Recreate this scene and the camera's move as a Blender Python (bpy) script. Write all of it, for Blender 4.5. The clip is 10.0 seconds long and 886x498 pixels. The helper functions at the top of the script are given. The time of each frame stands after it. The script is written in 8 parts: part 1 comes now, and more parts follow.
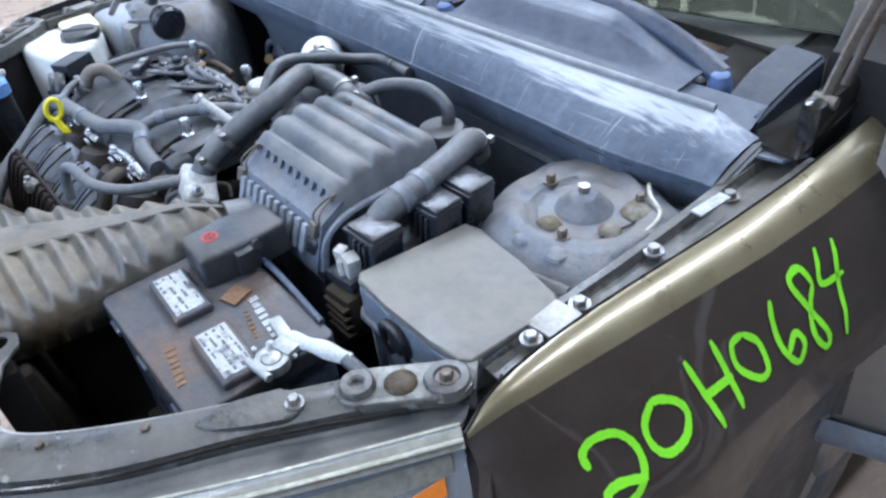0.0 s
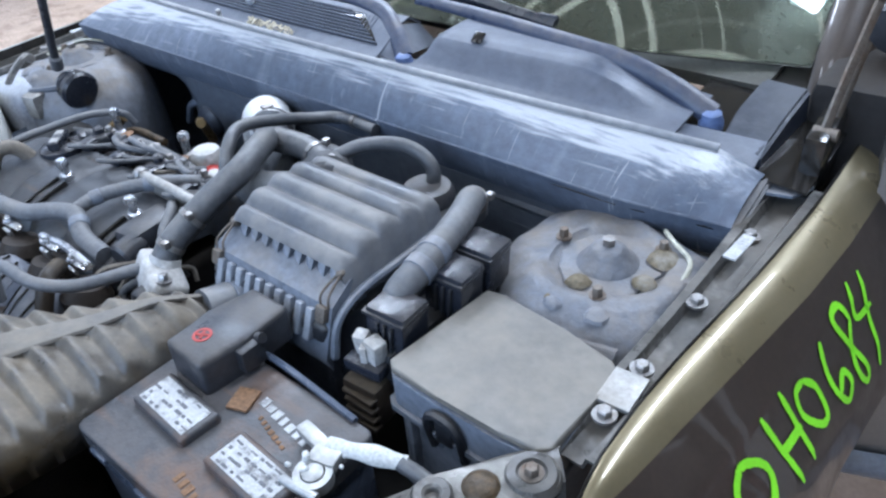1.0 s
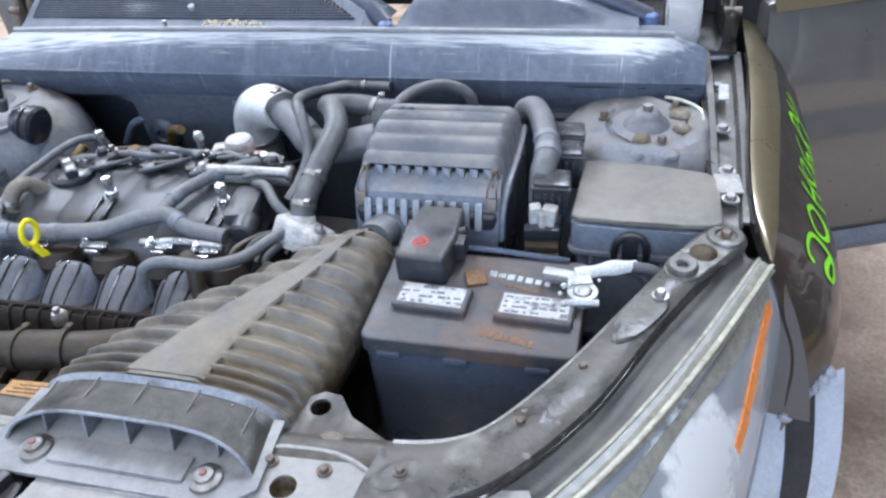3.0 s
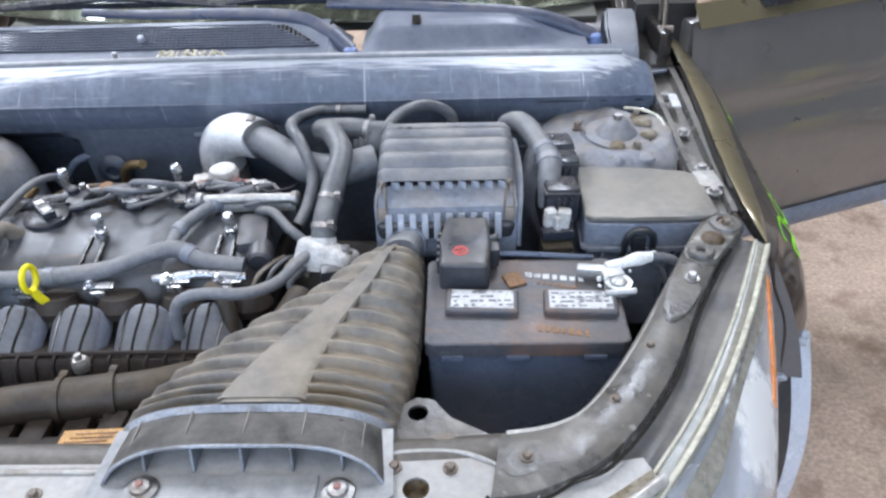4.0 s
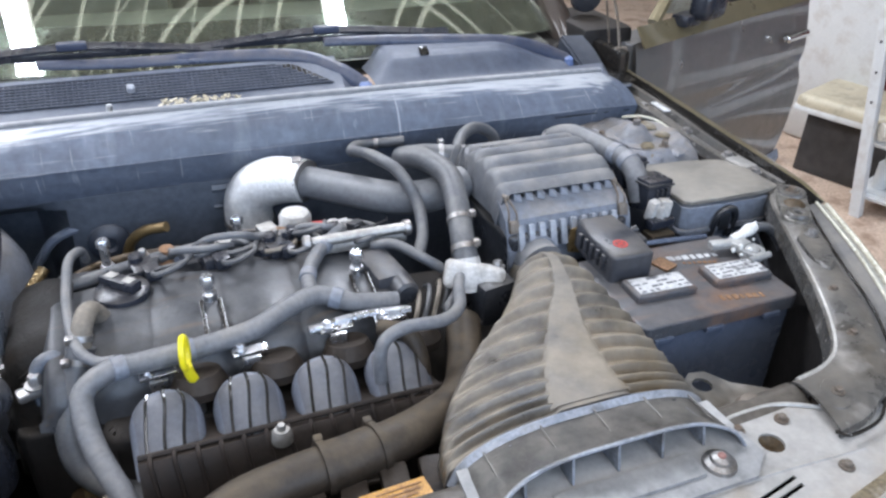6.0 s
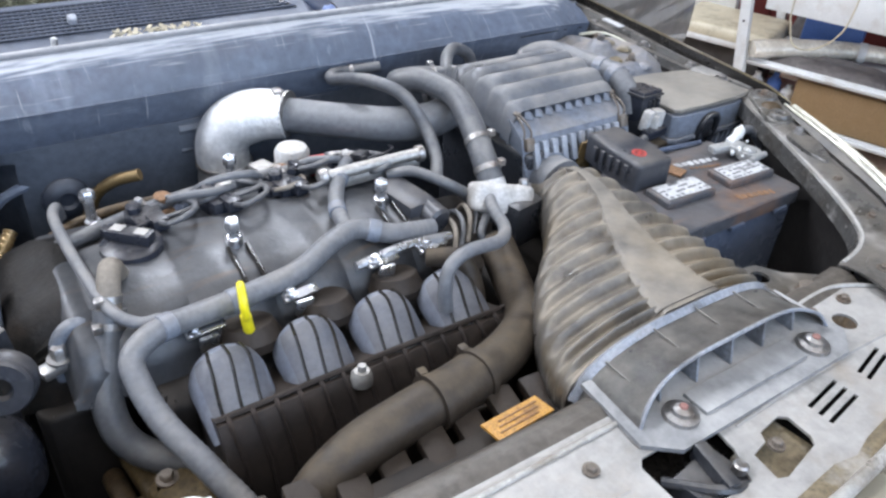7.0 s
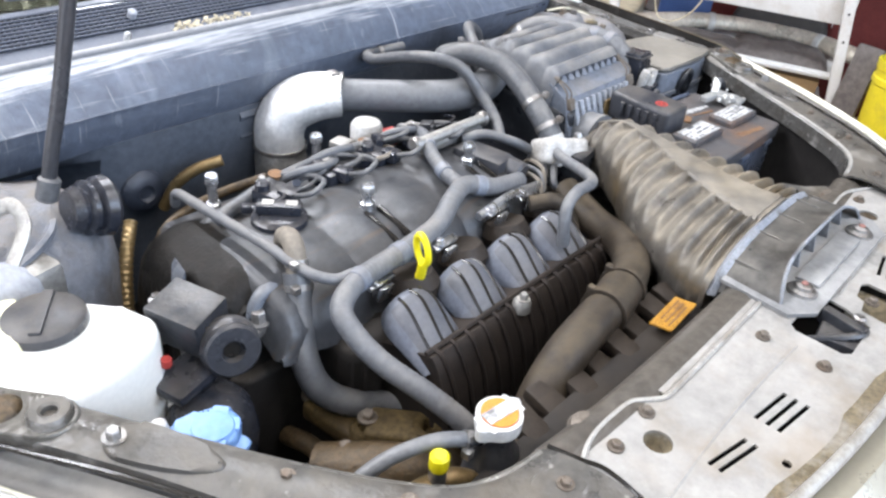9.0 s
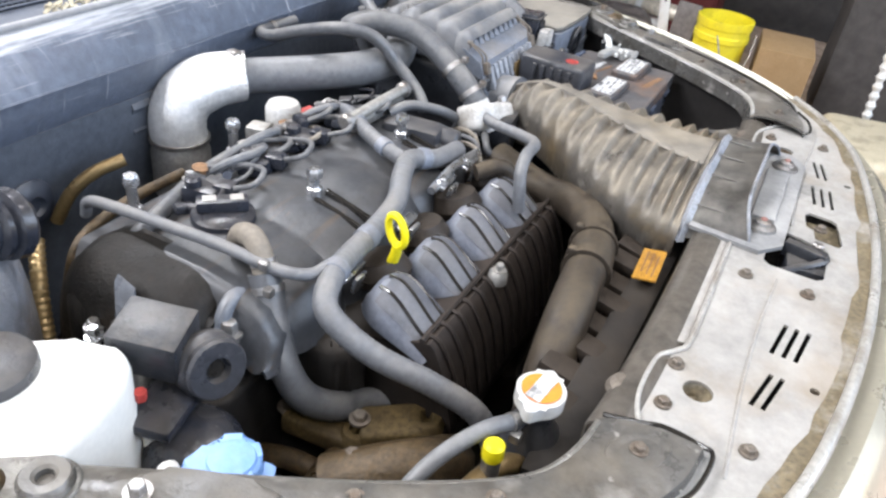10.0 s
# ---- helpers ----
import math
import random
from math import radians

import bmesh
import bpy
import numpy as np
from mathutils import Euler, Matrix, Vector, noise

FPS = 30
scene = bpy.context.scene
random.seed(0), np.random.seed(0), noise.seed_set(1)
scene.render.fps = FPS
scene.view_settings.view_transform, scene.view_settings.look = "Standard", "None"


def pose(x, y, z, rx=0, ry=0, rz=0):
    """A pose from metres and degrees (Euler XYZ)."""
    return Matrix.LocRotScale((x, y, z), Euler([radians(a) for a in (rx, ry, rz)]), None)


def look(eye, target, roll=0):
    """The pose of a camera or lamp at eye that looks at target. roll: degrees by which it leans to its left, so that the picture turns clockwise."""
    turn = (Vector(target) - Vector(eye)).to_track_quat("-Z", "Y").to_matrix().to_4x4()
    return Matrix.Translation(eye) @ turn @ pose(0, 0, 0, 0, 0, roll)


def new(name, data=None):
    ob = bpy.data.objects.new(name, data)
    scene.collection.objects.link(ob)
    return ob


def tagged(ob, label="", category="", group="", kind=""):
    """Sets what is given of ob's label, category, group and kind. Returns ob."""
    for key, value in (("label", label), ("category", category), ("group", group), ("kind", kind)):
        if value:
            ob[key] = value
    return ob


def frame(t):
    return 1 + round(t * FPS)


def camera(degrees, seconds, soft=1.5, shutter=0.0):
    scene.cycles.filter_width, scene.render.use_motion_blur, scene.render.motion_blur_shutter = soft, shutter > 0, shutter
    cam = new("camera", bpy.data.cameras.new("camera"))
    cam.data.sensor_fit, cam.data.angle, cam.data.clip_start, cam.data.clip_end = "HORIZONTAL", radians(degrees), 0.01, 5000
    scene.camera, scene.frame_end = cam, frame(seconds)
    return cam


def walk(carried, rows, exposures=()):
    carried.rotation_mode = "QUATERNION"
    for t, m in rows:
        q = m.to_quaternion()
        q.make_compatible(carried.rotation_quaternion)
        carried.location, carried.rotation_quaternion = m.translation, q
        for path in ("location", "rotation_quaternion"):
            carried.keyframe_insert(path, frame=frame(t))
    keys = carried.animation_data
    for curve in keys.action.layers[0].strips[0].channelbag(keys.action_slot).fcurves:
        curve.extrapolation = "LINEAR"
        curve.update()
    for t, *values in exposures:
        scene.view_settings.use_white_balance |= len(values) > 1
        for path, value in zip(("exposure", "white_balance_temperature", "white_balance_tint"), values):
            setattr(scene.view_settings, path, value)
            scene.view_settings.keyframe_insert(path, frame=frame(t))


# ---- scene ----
cam = camera(61.2, 10.0, soft=2.5)
# the first eye in the car's axes: x to the car's left, y to its rear, z up from the floor
METRES = 2.776
START = pose(1.1557, 0.2154, 1.5076, -38.148, 5.336, 50.112)
ROWS = [
    (0.0, 0.0, 0.0, 0.0, 0.0, -0.0, 0.0),
    (0.5, -0.0253, 0.0077, 0.001, -3.21, 1.74, 1.68),
    (1.0, -0.0565, 0.0329, 0.0164, -8.86, 2.62, 5.58),
    (1.5, -0.1211, 0.0093, 0.0016, -16.73, 1.96, 9.88),
    (2.0, -0.1794, 0.0033, 0.0006, -22.22, 2.11, 13.93),
    (2.5, -0.1997, 0.021, 0.0127, -27.58, 1.86, 19.72),
    (3.0, -0.2737, 0.0242, 0.0086, -30.02, -1.81, 22.12),
    (4.5, -0.3885, 0.0802, 0.0503, -50.21, -6.81, 30.95),
    (5.0, -0.4415, 0.1288, 0.0682, -56.07, -8.34, 30.17),
    (5.5, -0.4478, 0.1858, 0.0944, -59.74, -10.38, 31.64),
    (7.0, -0.4851, 0.3128, 0.1633, -83.04, -24.94, 33.82),
    (7.5, -0.446, 0.3455, 0.1772, -89.02, -30.02, 35.6),
    (8.0, -0.449, 0.3615, 0.1814, -91.67, -33.92, 36.15),
    (8.5, -0.4819, 0.3834, 0.205, -92.13, -32.26, 35.26),
    (9.0, -0.5331, 0.4198, 0.2397, -99.48, -34.69, 33.44),
    (9.5, -0.5123, 0.4524, 0.2539, -108.14, -41.54, 31.88),
    (10.0, -0.5013, 0.4703, 0.2591, -116.13, -44.99, 30.74),
]
PATH = [(t, START @ pose(METRES * x, METRES * y, METRES * z, 90 + pitch, roll, yaw)) for t, x, y, z, yaw, pitch, roll in ROWS]
# the same walk in the car's own axes, where the turn is quickest
PATH += [(3.2, look((0.566, -0.383, 1.575), (0.220, 1.188, 0.388), -4.4)), (4.3, look((0.305, -0.425, 1.587), (0.344, 1.199, 0.420), -3.0)),
         (5.7, look((-0.143, -0.354, 1.515), (0.365, 1.268, 0.461), 0.7)), (6.8, look((-0.443, -0.272, 1.478), (0.506, 1.116, 0.395), 4.4))]
walk(cam, sorted(PATH, key=lambda row: row[0]),
     [(0.0, -0.01, 5650, 15), (1.0, -0.08, 5700, 15), (2.5, -0.04, 5900, 17), (4.5, 0.07, 6350, 18), (5.5, 0.03, 6400, 18), (7.0, 0.18, 6400, 18), (8.0, 0.20, 6550, 18), (9.0, 0.48, 6750, 18), (10.0, 0.50, 6850, 18)])

# ---- world and light ----
world = bpy.data.worlds.new("world")
scene.world = world
world.use_nodes = True
wn = world.node_tree
sky = wn.nodes.new("ShaderNodeTexSky")
sky.sky_type, sky.sun_disc = "NISHITA", False
sky.sun_elevation, sky.sun_rotation = radians(48), radians(150)
wn.links.new(sky.outputs[0], wn.nodes["Background"].inputs[0])
wn.nodes["Background"].inputs[1].default_value = 0.15


def area_lamp(name, m, sx, sy, watts, colour):
    lamp = bpy.data.lights.new(name, "AREA")
    lamp.shape, lamp.size, lamp.size_y, lamp.energy, lamp.color = "RECTANGLE", sx, sy, watts, colour
    ob = new(name, lamp)
    ob.matrix_world = m
    return ob


sun = bpy.data.lights.new("sun", "SUN")
sun.energy, sun.angle, sun.color = 2.0, radians(0.6), (1.0, 0.95, 0.88)
new("sun", sun).matrix_world = look((3, -6, 8), (0, 0, 0))
# daylight through the wide bay doorway in front of the car and the side doorway
area_lamp("bay_daylight", look((0.3, -4.2, 3.0), (0.2, 0.2, 0.9)), 6.4, 1.9, 215, (0.58, 0.78, 1.0))
area_lamp("side_daylight", look((-4.6, 0.5, 2.2), (0, 0.5, 0.9)), 4.0, 2.6, 55, (0.80, 0.90, 1.0))
# narrow strip skylights along the shed roof
SKYLIGHTS = [(-3.0, 3.0), (-1.68, 3.0), (1.12, 3.0), (1.05, -1.2), (-0.5, -1.2), (-2.2, -1.2)]
for sx, sy in SKYLIGHTS:
    area_lamp("skylight_daylight", look((sx, sy, 3.93), (sx, sy + 0.001, 0)), 0.22, 2.6, 138 if sy > 0 else 26, (0.82, 0.92, 1.0))

# ---- materials ----
def mat(name, base, rough=0.5, metal=0.0, var=0.25, scale=40.0, dust=0.0, dust_colour=(0.33, 0.27, 0.20), bump=0.3, bump_scale=260.0,
        stain=0.0, stain_colour=(0.10, 0.07, 0.045), streak=0.0, streak_colour=(0.42, 0.45, 0.5), streak_way=(60, 3, 3), coat=0.0, spec=0.5):
    """Grain at two scales, dust lying on upward faces, and blotchy stains."""
    m = bpy.data.materials.new(name)
    m.use_nodes = True
    nt = m.node_tree
    n, l = nt.nodes, nt.links
    b = n["Principled BSDF"]
    b.inputs["Metallic"].default_value = metal
    b.inputs["Coat Weight"].default_value = coat
    b.inputs["Specular IOR Level"].default_value = spec
    geo = n.new("ShaderNodeNewGeometry")

    def noise_tex(sc, detail=5.0, rough_=0.6):
        t = n.new("ShaderNodeTexNoise")
        t.inputs["Scale"].default_value, t.inputs["Detail"].default_value, t.inputs["Roughness"].default_value = sc, detail, rough_
        l.new(geo.outputs["Position"], t.inputs["Vector"])
        return t.outputs["Fac"]

    def ramp(fac, lo, hi, a=0.0, b_=1.0):
        r = n.new("ShaderNodeMapRange")
        r.inputs[1].default_value, r.inputs[2].default_value, r.inputs[3].default_value, r.inputs[4].default_value = lo, hi, a, b_
        l.new(fac, r.inputs[0])
        return r.outputs[0]

    def mix(fac, a, b_):
        x = n.new("ShaderNodeMix")
        x.data_type = "RGBA"
        for slot, value in ((0, fac), (6, a), (7, b_)):
            if hasattr(value, "links"):
                l.new(value, x.inputs[slot])
            else:
                x.inputs[slot].default_value = value if slot == 0 else (*value, 1)
        return x.outputs[2]

    def times(a, b_):
        x = n.new("ShaderNodeMath")
        x.operation = "MULTIPLY"
        l.new(a, x.inputs[0])
        if hasattr(b_, "links"):
            l.new(b_, x.inputs[1])
        else:
            x.inputs[1].default_value = b_
        return x.outputs[0]

    fine, coarse = noise_tex(scale * 4), noise_tex(scale * 0.45)
    lo, hi = [c * (1 - var) for c in base], [min(1, c * (1 + var)) for c in base]
    col = mix(ramp(fine, 0.3, 0.7), lo, hi)
    col = mix(ramp(coarse, 0.35, 0.7, 0.0, 0.5), col, lo)
    rough_out = ramp(coarse, 0.3, 0.7, max(0.02, rough - 0.1), min(1, rough + 0.12))
    if stain:
        s = times(ramp(noise_tex(scale * 0.3, 6, 0.65), 0.5, 0.66), stain)
        col = mix(s, col, stain_colour)
    if streak:
        way = n.new("ShaderNodeVectorMath")
        way.operation = "MULTIPLY"
        way.inputs[1].default_value = streak_way
        l.new(geo.outputs["Position"], way.inputs[0])
        for seed_, lo_, hi_ in ((0.0, 0.57, 0.75), (7.3, 0.66, 0.72)):
            t = n.new("ShaderNodeTexNoise")
            t.noise_dimensions = "4D"
            t.inputs["W"].default_value, t.inputs["Scale"].default_value, t.inputs["Detail"].default_value = seed_, 1.0 + seed_ * 0.25, 5.0
            l.new(way.outputs[0], t.inputs["Vector"])
            col = mix(times(ramp(t.outputs["Fac"], lo_, hi_), streak), col, streak_colour)
    if dust:
        sep = n.new("ShaderNodeSeparateXYZ")
        l.new(geo.outputs["Normal"], sep.inputs[0])
        up = ramp(sep.outputs["Z"], 0.15, 0.9)
        d = times(times(up, ramp(noise_tex(scale * 0.7, 6, 0.65), 0.34, 0.70)), dust)
        col = mix(d, col, dust_colour)
        rr = n.new("ShaderNodeMix")
        l.new(d, rr.inputs[0]), l.new(rough_out, rr.inputs[2])
        rr.inputs[3].default_value = 0.95
        rough_out = rr.outputs[0]
    l.new(col, b.inputs["Base Color"])
    l.new(rough_out, b.inputs["Roughness"])
    if bump:
        bp = n.new("ShaderNodeBump")
        bp.inputs["Strength"].default_value, bp.inputs["Distance"].default_value = bump, 0.0012
        l.new(noise_tex(bump_scale, 3), bp.inputs["Height"])
        low = n.new("ShaderNodeBump")
        low.inputs["Strength"].default_value, low.inputs["Distance"].default_value = bump, 0.004
        l.new(noise_tex(bump_scale * 0.18, 4), low.inputs["Height"])
        l.new(bp.outputs[0], low.inputs["Normal"])
        l.new(low.outputs[0], b.inputs["Normal"])
    return m


def glass(name, tint, rough=0.02, clear=1.0):
    m = bpy.data.materials.new(name)
    m.use_nodes = True
    b = m.node_tree.nodes["Principled BSDF"]
    b.inputs["Base Color"].default_value = (*tint, 1)
    b.inputs["Roughness"].default_value = rough
    b.inputs["Transmission Weight"].default_value = clear
    b.inputs["IOR"].default_value = 1.45
    return m


def glow(name, colour, strength):
    m = bpy.data.materials.new(name)
    m.use_nodes = True
    b = m.node_tree.nodes["Principled BSDF"]
    b.inputs["Base Color"].default_value = (*colour, 1)
    b.inputs["Emission Color"].default_value = (*colour, 1)
    b.inputs["Emission Strength"].default_value = strength
    return m


PLASTIC = mat("black_plastic", (0.026, 0.028, 0.033), 0.32, dust=0.28, dust_colour=(0.26, 0.225, 0.18), var=0.35)
PLASTIC_CLEAN = mat("satin_plastic", (0.022, 0.025, 0.034), 0.22, dust=0.15)
PLASTIC_GREY = mat("grey_plastic", (0.040, 0.042, 0.049), 0.30, dust=0.45, dust_colour=(0.20, 0.17, 0.135), scale=30)
LID_DUST = mat("dusty_lid_plastic", (0.105, 0.113, 0.128), 0.32, dust=0.8, dust_colour=(0.33, 0.305, 0.27), scale=16, stain=0.3, stain_colour=(0.19, 0.18, 0.165))
FUSE_LID = mat("tan_dusted_lid", (0.17, 0.158, 0.138), 0.36, dust=0.75, dust_colour=(0.30, 0.268, 0.222), scale=16, stain=0.4, stain_colour=(0.10, 0.10, 0.10), bump=0.2)
SHROUD = mat("blue_grey_plastic", (0.165, 0.185, 0.222), 0.34, dust=0.45, scale=24)
RIB_PALE = mat("pale_grey_ribs", (0.27, 0.29, 0.325), 0.4, dust=0.5, dust_colour=(0.40, 0.39, 0.37), scale=30)
DUCT_FLOOR = mat("scuffed_pale_plastic", (0.20, 0.20, 0.20), 0.4, dust=0.8, dust_colour=(0.42, 0.41, 0.39), scale=22, stain=0.75, stain_colour=(0.085, 0.075, 0.065))
RUNNER_FACE = mat("runner_panel_plastic", (0.085, 0.09, 0.105), 0.42, dust=0.4, dust_colour=(0.2, 0.185, 0.17))
STRIP = mat("dusty_smooth_strip", (0.115, 0.104, 0.090), 0.42, dust=0.8, dust_colour=(0.285, 0.250, 0.200), scale=24, stain=0.5, stain_colour=(0.17, 0.125, 0.065), streak=0.3, streak_colour=(0.19, 0.165, 0.13), streak_way=(30, 6, 6))
SHELL = mat("dusty_mouth_shell", (0.115, 0.108, 0.098), 0.34, dust=0.8, dust_colour=(0.36, 0.335, 0.295), scale=26, stain=0.8, stain_colour=(0.065, 0.052, 0.04), streak=0.65, streak_colour=(0.055, 0.045, 0.035), streak_way=(9, 45, 20))
FIN_BROWN = mat("brown_dusty_plastic", (0.030, 0.023, 0.018), 0.5, dust=0.4, dust_colour=(0.058, 0.044, 0.032), spec=0.25)
CORNER_PALE = mat("pale_corner_paint", (0.52, 0.56, 0.62), 0.25, var=0.12, dust=0.3, coat=0.6, stain=0.3, stain_colour=(0.3, 0.3, 0.3))
PALE_CAN = mat("pale_blue_grey_casting", (0.34, 0.36, 0.40), 0.45, dust=0.5, dust_colour=(0.45, 0.44, 0.42), stain=0.4, stain_colour=(0.14, 0.14, 0.15))
LOOM = mat("grey_loom_tape", (0.13, 0.135, 0.145), 0.42, dust=0.45, dust_colour=(0.30, 0.27, 0.23), scale=30)
ZINC = mat("bright_zinc", (0.66, 0.67, 0.69), 0.26, 0.95, var=0.15, stain=0.25, stain_colour=(0.2, 0.16, 0.12), scale=90)
COWL_GREY = mat("chalky_cowl_plastic", (0.105, 0.125, 0.165), 0.40, stain=0.6, stain_colour=(0.06, 0.073, 0.096), scale=15, streak=0.22, streak_colour=(0.40, 0.43, 0.47), streak_way=(30, 3, 9), bump=0.4)
COWL_TOP = mat("cowl_top_plastic", (0.07, 0.082, 0.112), 0.38, dust=0.35, dust_colour=(0.24, 0.25, 0.27), scale=14)
COWL_END = mat("dirty_cowl_end", (0.10, 0.105, 0.115), 0.5, dust=0.3, stain=0.8, stain_colour=(0.13, 0.095, 0.065), scale=30, streak=0.4, streak_colour=(0.34, 0.32, 0.28), streak_way=(60, 60, 8))
CORNER_BLACK = mat("blue_black_cover", (0.028, 0.034, 0.048), 0.34, dust=0.25, dust_colour=(0.16, 0.16, 0.16), scale=20)
SEAL = mat("faded_rubber_seal", (0.26, 0.265, 0.275), 0.7, dust=0.7, dust_colour=(0.5, 0.49, 0.47), scale=16, stain=0.6, stain_colour=(0.13, 0.14, 0.16), streak=0.5, streak_colour=(0.12, 0.125, 0.135), streak_way=(8, 90, 90))
WIPER = mat("wiper_arm_paint", (0.036, 0.048, 0.085), 0.33, var=0.2, dust=0.25)
WIPER_CAP = mat("wiper_cap_plastic", (0.12, 0.17, 0.32), 0.45)
RUBBER = mat("rubber_hose", (0.086, 0.090, 0.098), 0.36, dust=0.5, dust_colour=(0.30, 0.28, 0.25), scale=36, stain=0.3, stain_colour=(0.04, 0.039, 0.038))
RUBBER_CLEAN = mat("smooth_hose", (0.12, 0.126, 0.136), 0.40, dust=0.45, dust_colour=(0.29, 0.275, 0.25), scale=26)
BROWN_HOSE = mat("dusty_hose", (0.036, 0.028, 0.021), 0.42, dust=0.65, dust_colour=(0.125, 0.095, 0.060), spec=0.3)
MANIFOLD = mat("manifold_plastic", (0.020, 0.016, 0.014), 0.5, dust=0.4, dust_colour=(0.075, 0.055, 0.042), spec=0.18)
DUCT = mat("duct_plastic", (0.072, 0.065, 0.057), 0.30, dust=0.88, dust_colour=(0.325, 0.278, 0.212), scale=24, stain=0.55, stain_colour=(0.145, 0.098, 0.042), streak=0.35, streak_colour=(0.31, 0.285, 0.24), streak_way=(30, 30, 30))
DUCT_EDGE = mat("duct_edge_plastic", (0.23, 0.25, 0.285), 0.38, var=0.35, scale=55, dust=0.45, dust_colour=(0.40, 0.38, 0.35), stain=0.8, stain_colour=(0.05, 0.045, 0.04), bump=0.5)
VALVE = mat("valve_cover_paint", (0.044, 0.046, 0.051), 0.33, dust=0.34, dust_colour=(0.128, 0.120, 0.110), scale=30, streak=0.85, streak_colour=(0.098, 0.062, 0.035), streak_way=(5, 62, 34), stain=0.45, stain_colour=(0.12, 0.134, 0.155), bump=0.25)
# sky reflection on the dark casting, put into a pale base colour
POCKET = mat("sky_tinted_cast_face", (0.13, 0.145, 0.17), 0.28, dust=0.3, scale=30, stain=0.4, stain_colour=(0.06, 0.055, 0.05))
RUNNER = mat("runner_plastic", (0.125, 0.138, 0.17), 0.42, dust=0.45, dust_colour=(0.26, 0.25, 0.25))
ALU = mat("cast_aluminium", (0.86, 0.855, 0.84), 0.46, 0.6, var=0.15, bump=0.7, bump_scale=160, stain=0.4, stain_colour=(0.45, 0.43, 0.40), scale=24, streak=0.3, streak_colour=(0.5, 0.49, 0.47), streak_way=(60, 20, 20))
ALU_DULL = mat("dull_aluminium", (0.42, 0.41, 0.39), 0.5, 0.85, dust=0.3, bump=0.3)
STEEL = mat("zinc_steel", (0.36, 0.35, 0.34), 0.42, 0.9, var=0.25, stain=0.55, stain_colour=(0.16, 0.11, 0.07), scale=90)
BRASS = mat("brown_pipe_metal", (0.27, 0.185, 0.085), 0.34, 0.6, stain=0.6, stain_colour=(0.07, 0.045, 0.025))
RAIL = mat("dirty_rail_paint", (0.078, 0.075, 0.070), 0.24, dust=0.5, dust_colour=(0.19, 0.162, 0.125), scale=30, stain=0.8, stain_colour=(0.032, 0.026, 0.019), bump=0.8, bump_scale=90, streak=0.65, streak_colour=(0.38, 0.36, 0.335), streak_way=(22, 22, 30))
BEAM = mat("worn_bare_beam", (0.150, 0.142, 0.125), 0.32, 0.3, var=0.35, scale=18, stain=0.75, stain_colour=(0.045, 0.036, 0.026), streak=0.6, streak_colour=(0.42, 0.40, 0.37), streak_way=(6, 55, 55), bump=0.5)
BEAM_BACK = mat("dirt_brown_beam", (0.082, 0.072, 0.060), 0.38, 0.1, var=0.4, scale=26, dust=0.35, dust_colour=(0.13, 0.105, 0.08), stain=0.8, stain_colour=(0.030, 0.024, 0.018), streak=0.45, streak_colour=(0.24, 0.22, 0.20), streak_way=(5, 70, 70), bump=0.4)
LIP = mat("worn_pale_lip", (0.40, 0.385, 0.355), 0.34, 0.2, var=0.25, scale=40, stain=0.6, stain_colour=(0.16, 0.125, 0.085))
PANEL = mat("support_panel_paint", (0.255, 0.245, 0.228), 0.34, dust=0.5, dust_colour=(0.45, 0.425, 0.39), scale=22, stain=0.75, stain_colour=(0.24, 0.19, 0.135), streak=0.35, streak_colour=(0.19, 0.155, 0.115), streak_way=(9, 42, 9), bump=0.4)
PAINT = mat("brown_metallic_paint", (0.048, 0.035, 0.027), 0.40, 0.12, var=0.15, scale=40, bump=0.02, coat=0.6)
# door trim gold; on the fender tops it stands for reflected ceiling light
GOLD = mat("gold_trim_and_sheen", (0.200, 0.165, 0.095), 0.34, 0.45, var=0.06, bump=0.0, coat=0.6)
DOOR_PAINT = mat("grey_brown_metallic_paint", (0.23, 0.22, 0.21), 0.36, 0.6, var=0.06, scale=50, bump=0.0, coat=0.9)
BUMPER_PAINT = mat("pale_gold_metallic", (0.42, 0.39, 0.31), 0.30, 0.45, var=0.06, bump=0.02, coat=0.8)
OILY_BLACK = mat("oily_black_casting", (0.011, 0.0095, 0.008), 0.5, var=0.4, scale=34, dust=0.25, dust_colour=(0.035, 0.027, 0.02), stain=0.5, stain_colour=(0.035, 0.022, 0.013), bump=0.6, spec=0.22)
OCHRE_METAL = mat("ochre_dusty_casting", (0.085, 0.058, 0.024), 0.6, var=0.5, scale=45, stain=0.7, stain_colour=(0.03, 0.02, 0.01), bump=0.9, bump_scale=150, spec=0.2)
BODY_DARK = mat("dark_body_shell", (0.018, 0.016, 0.015), 0.6, dust=0.25, dust_colour=(0.10, 0.075, 0.05), scale=14, spec=0.25)
FIREWALL = mat("firewall_pad", (0.066, 0.077, 0.096), 0.45, dust=0.3, scale=20)
TOWER = mat("tower_paint", (0.155, 0.168, 0.195), 0.34, dust=0.85, dust_colour=(0.24, 0.20, 0.155), scale=22, stain=0.6, stain_colour=(0.08, 0.058, 0.042), bump=0.8)
BATTERY = mat("battery_case", (0.080, 0.096, 0.132), 0.28, var=0.2, bump=0.15)
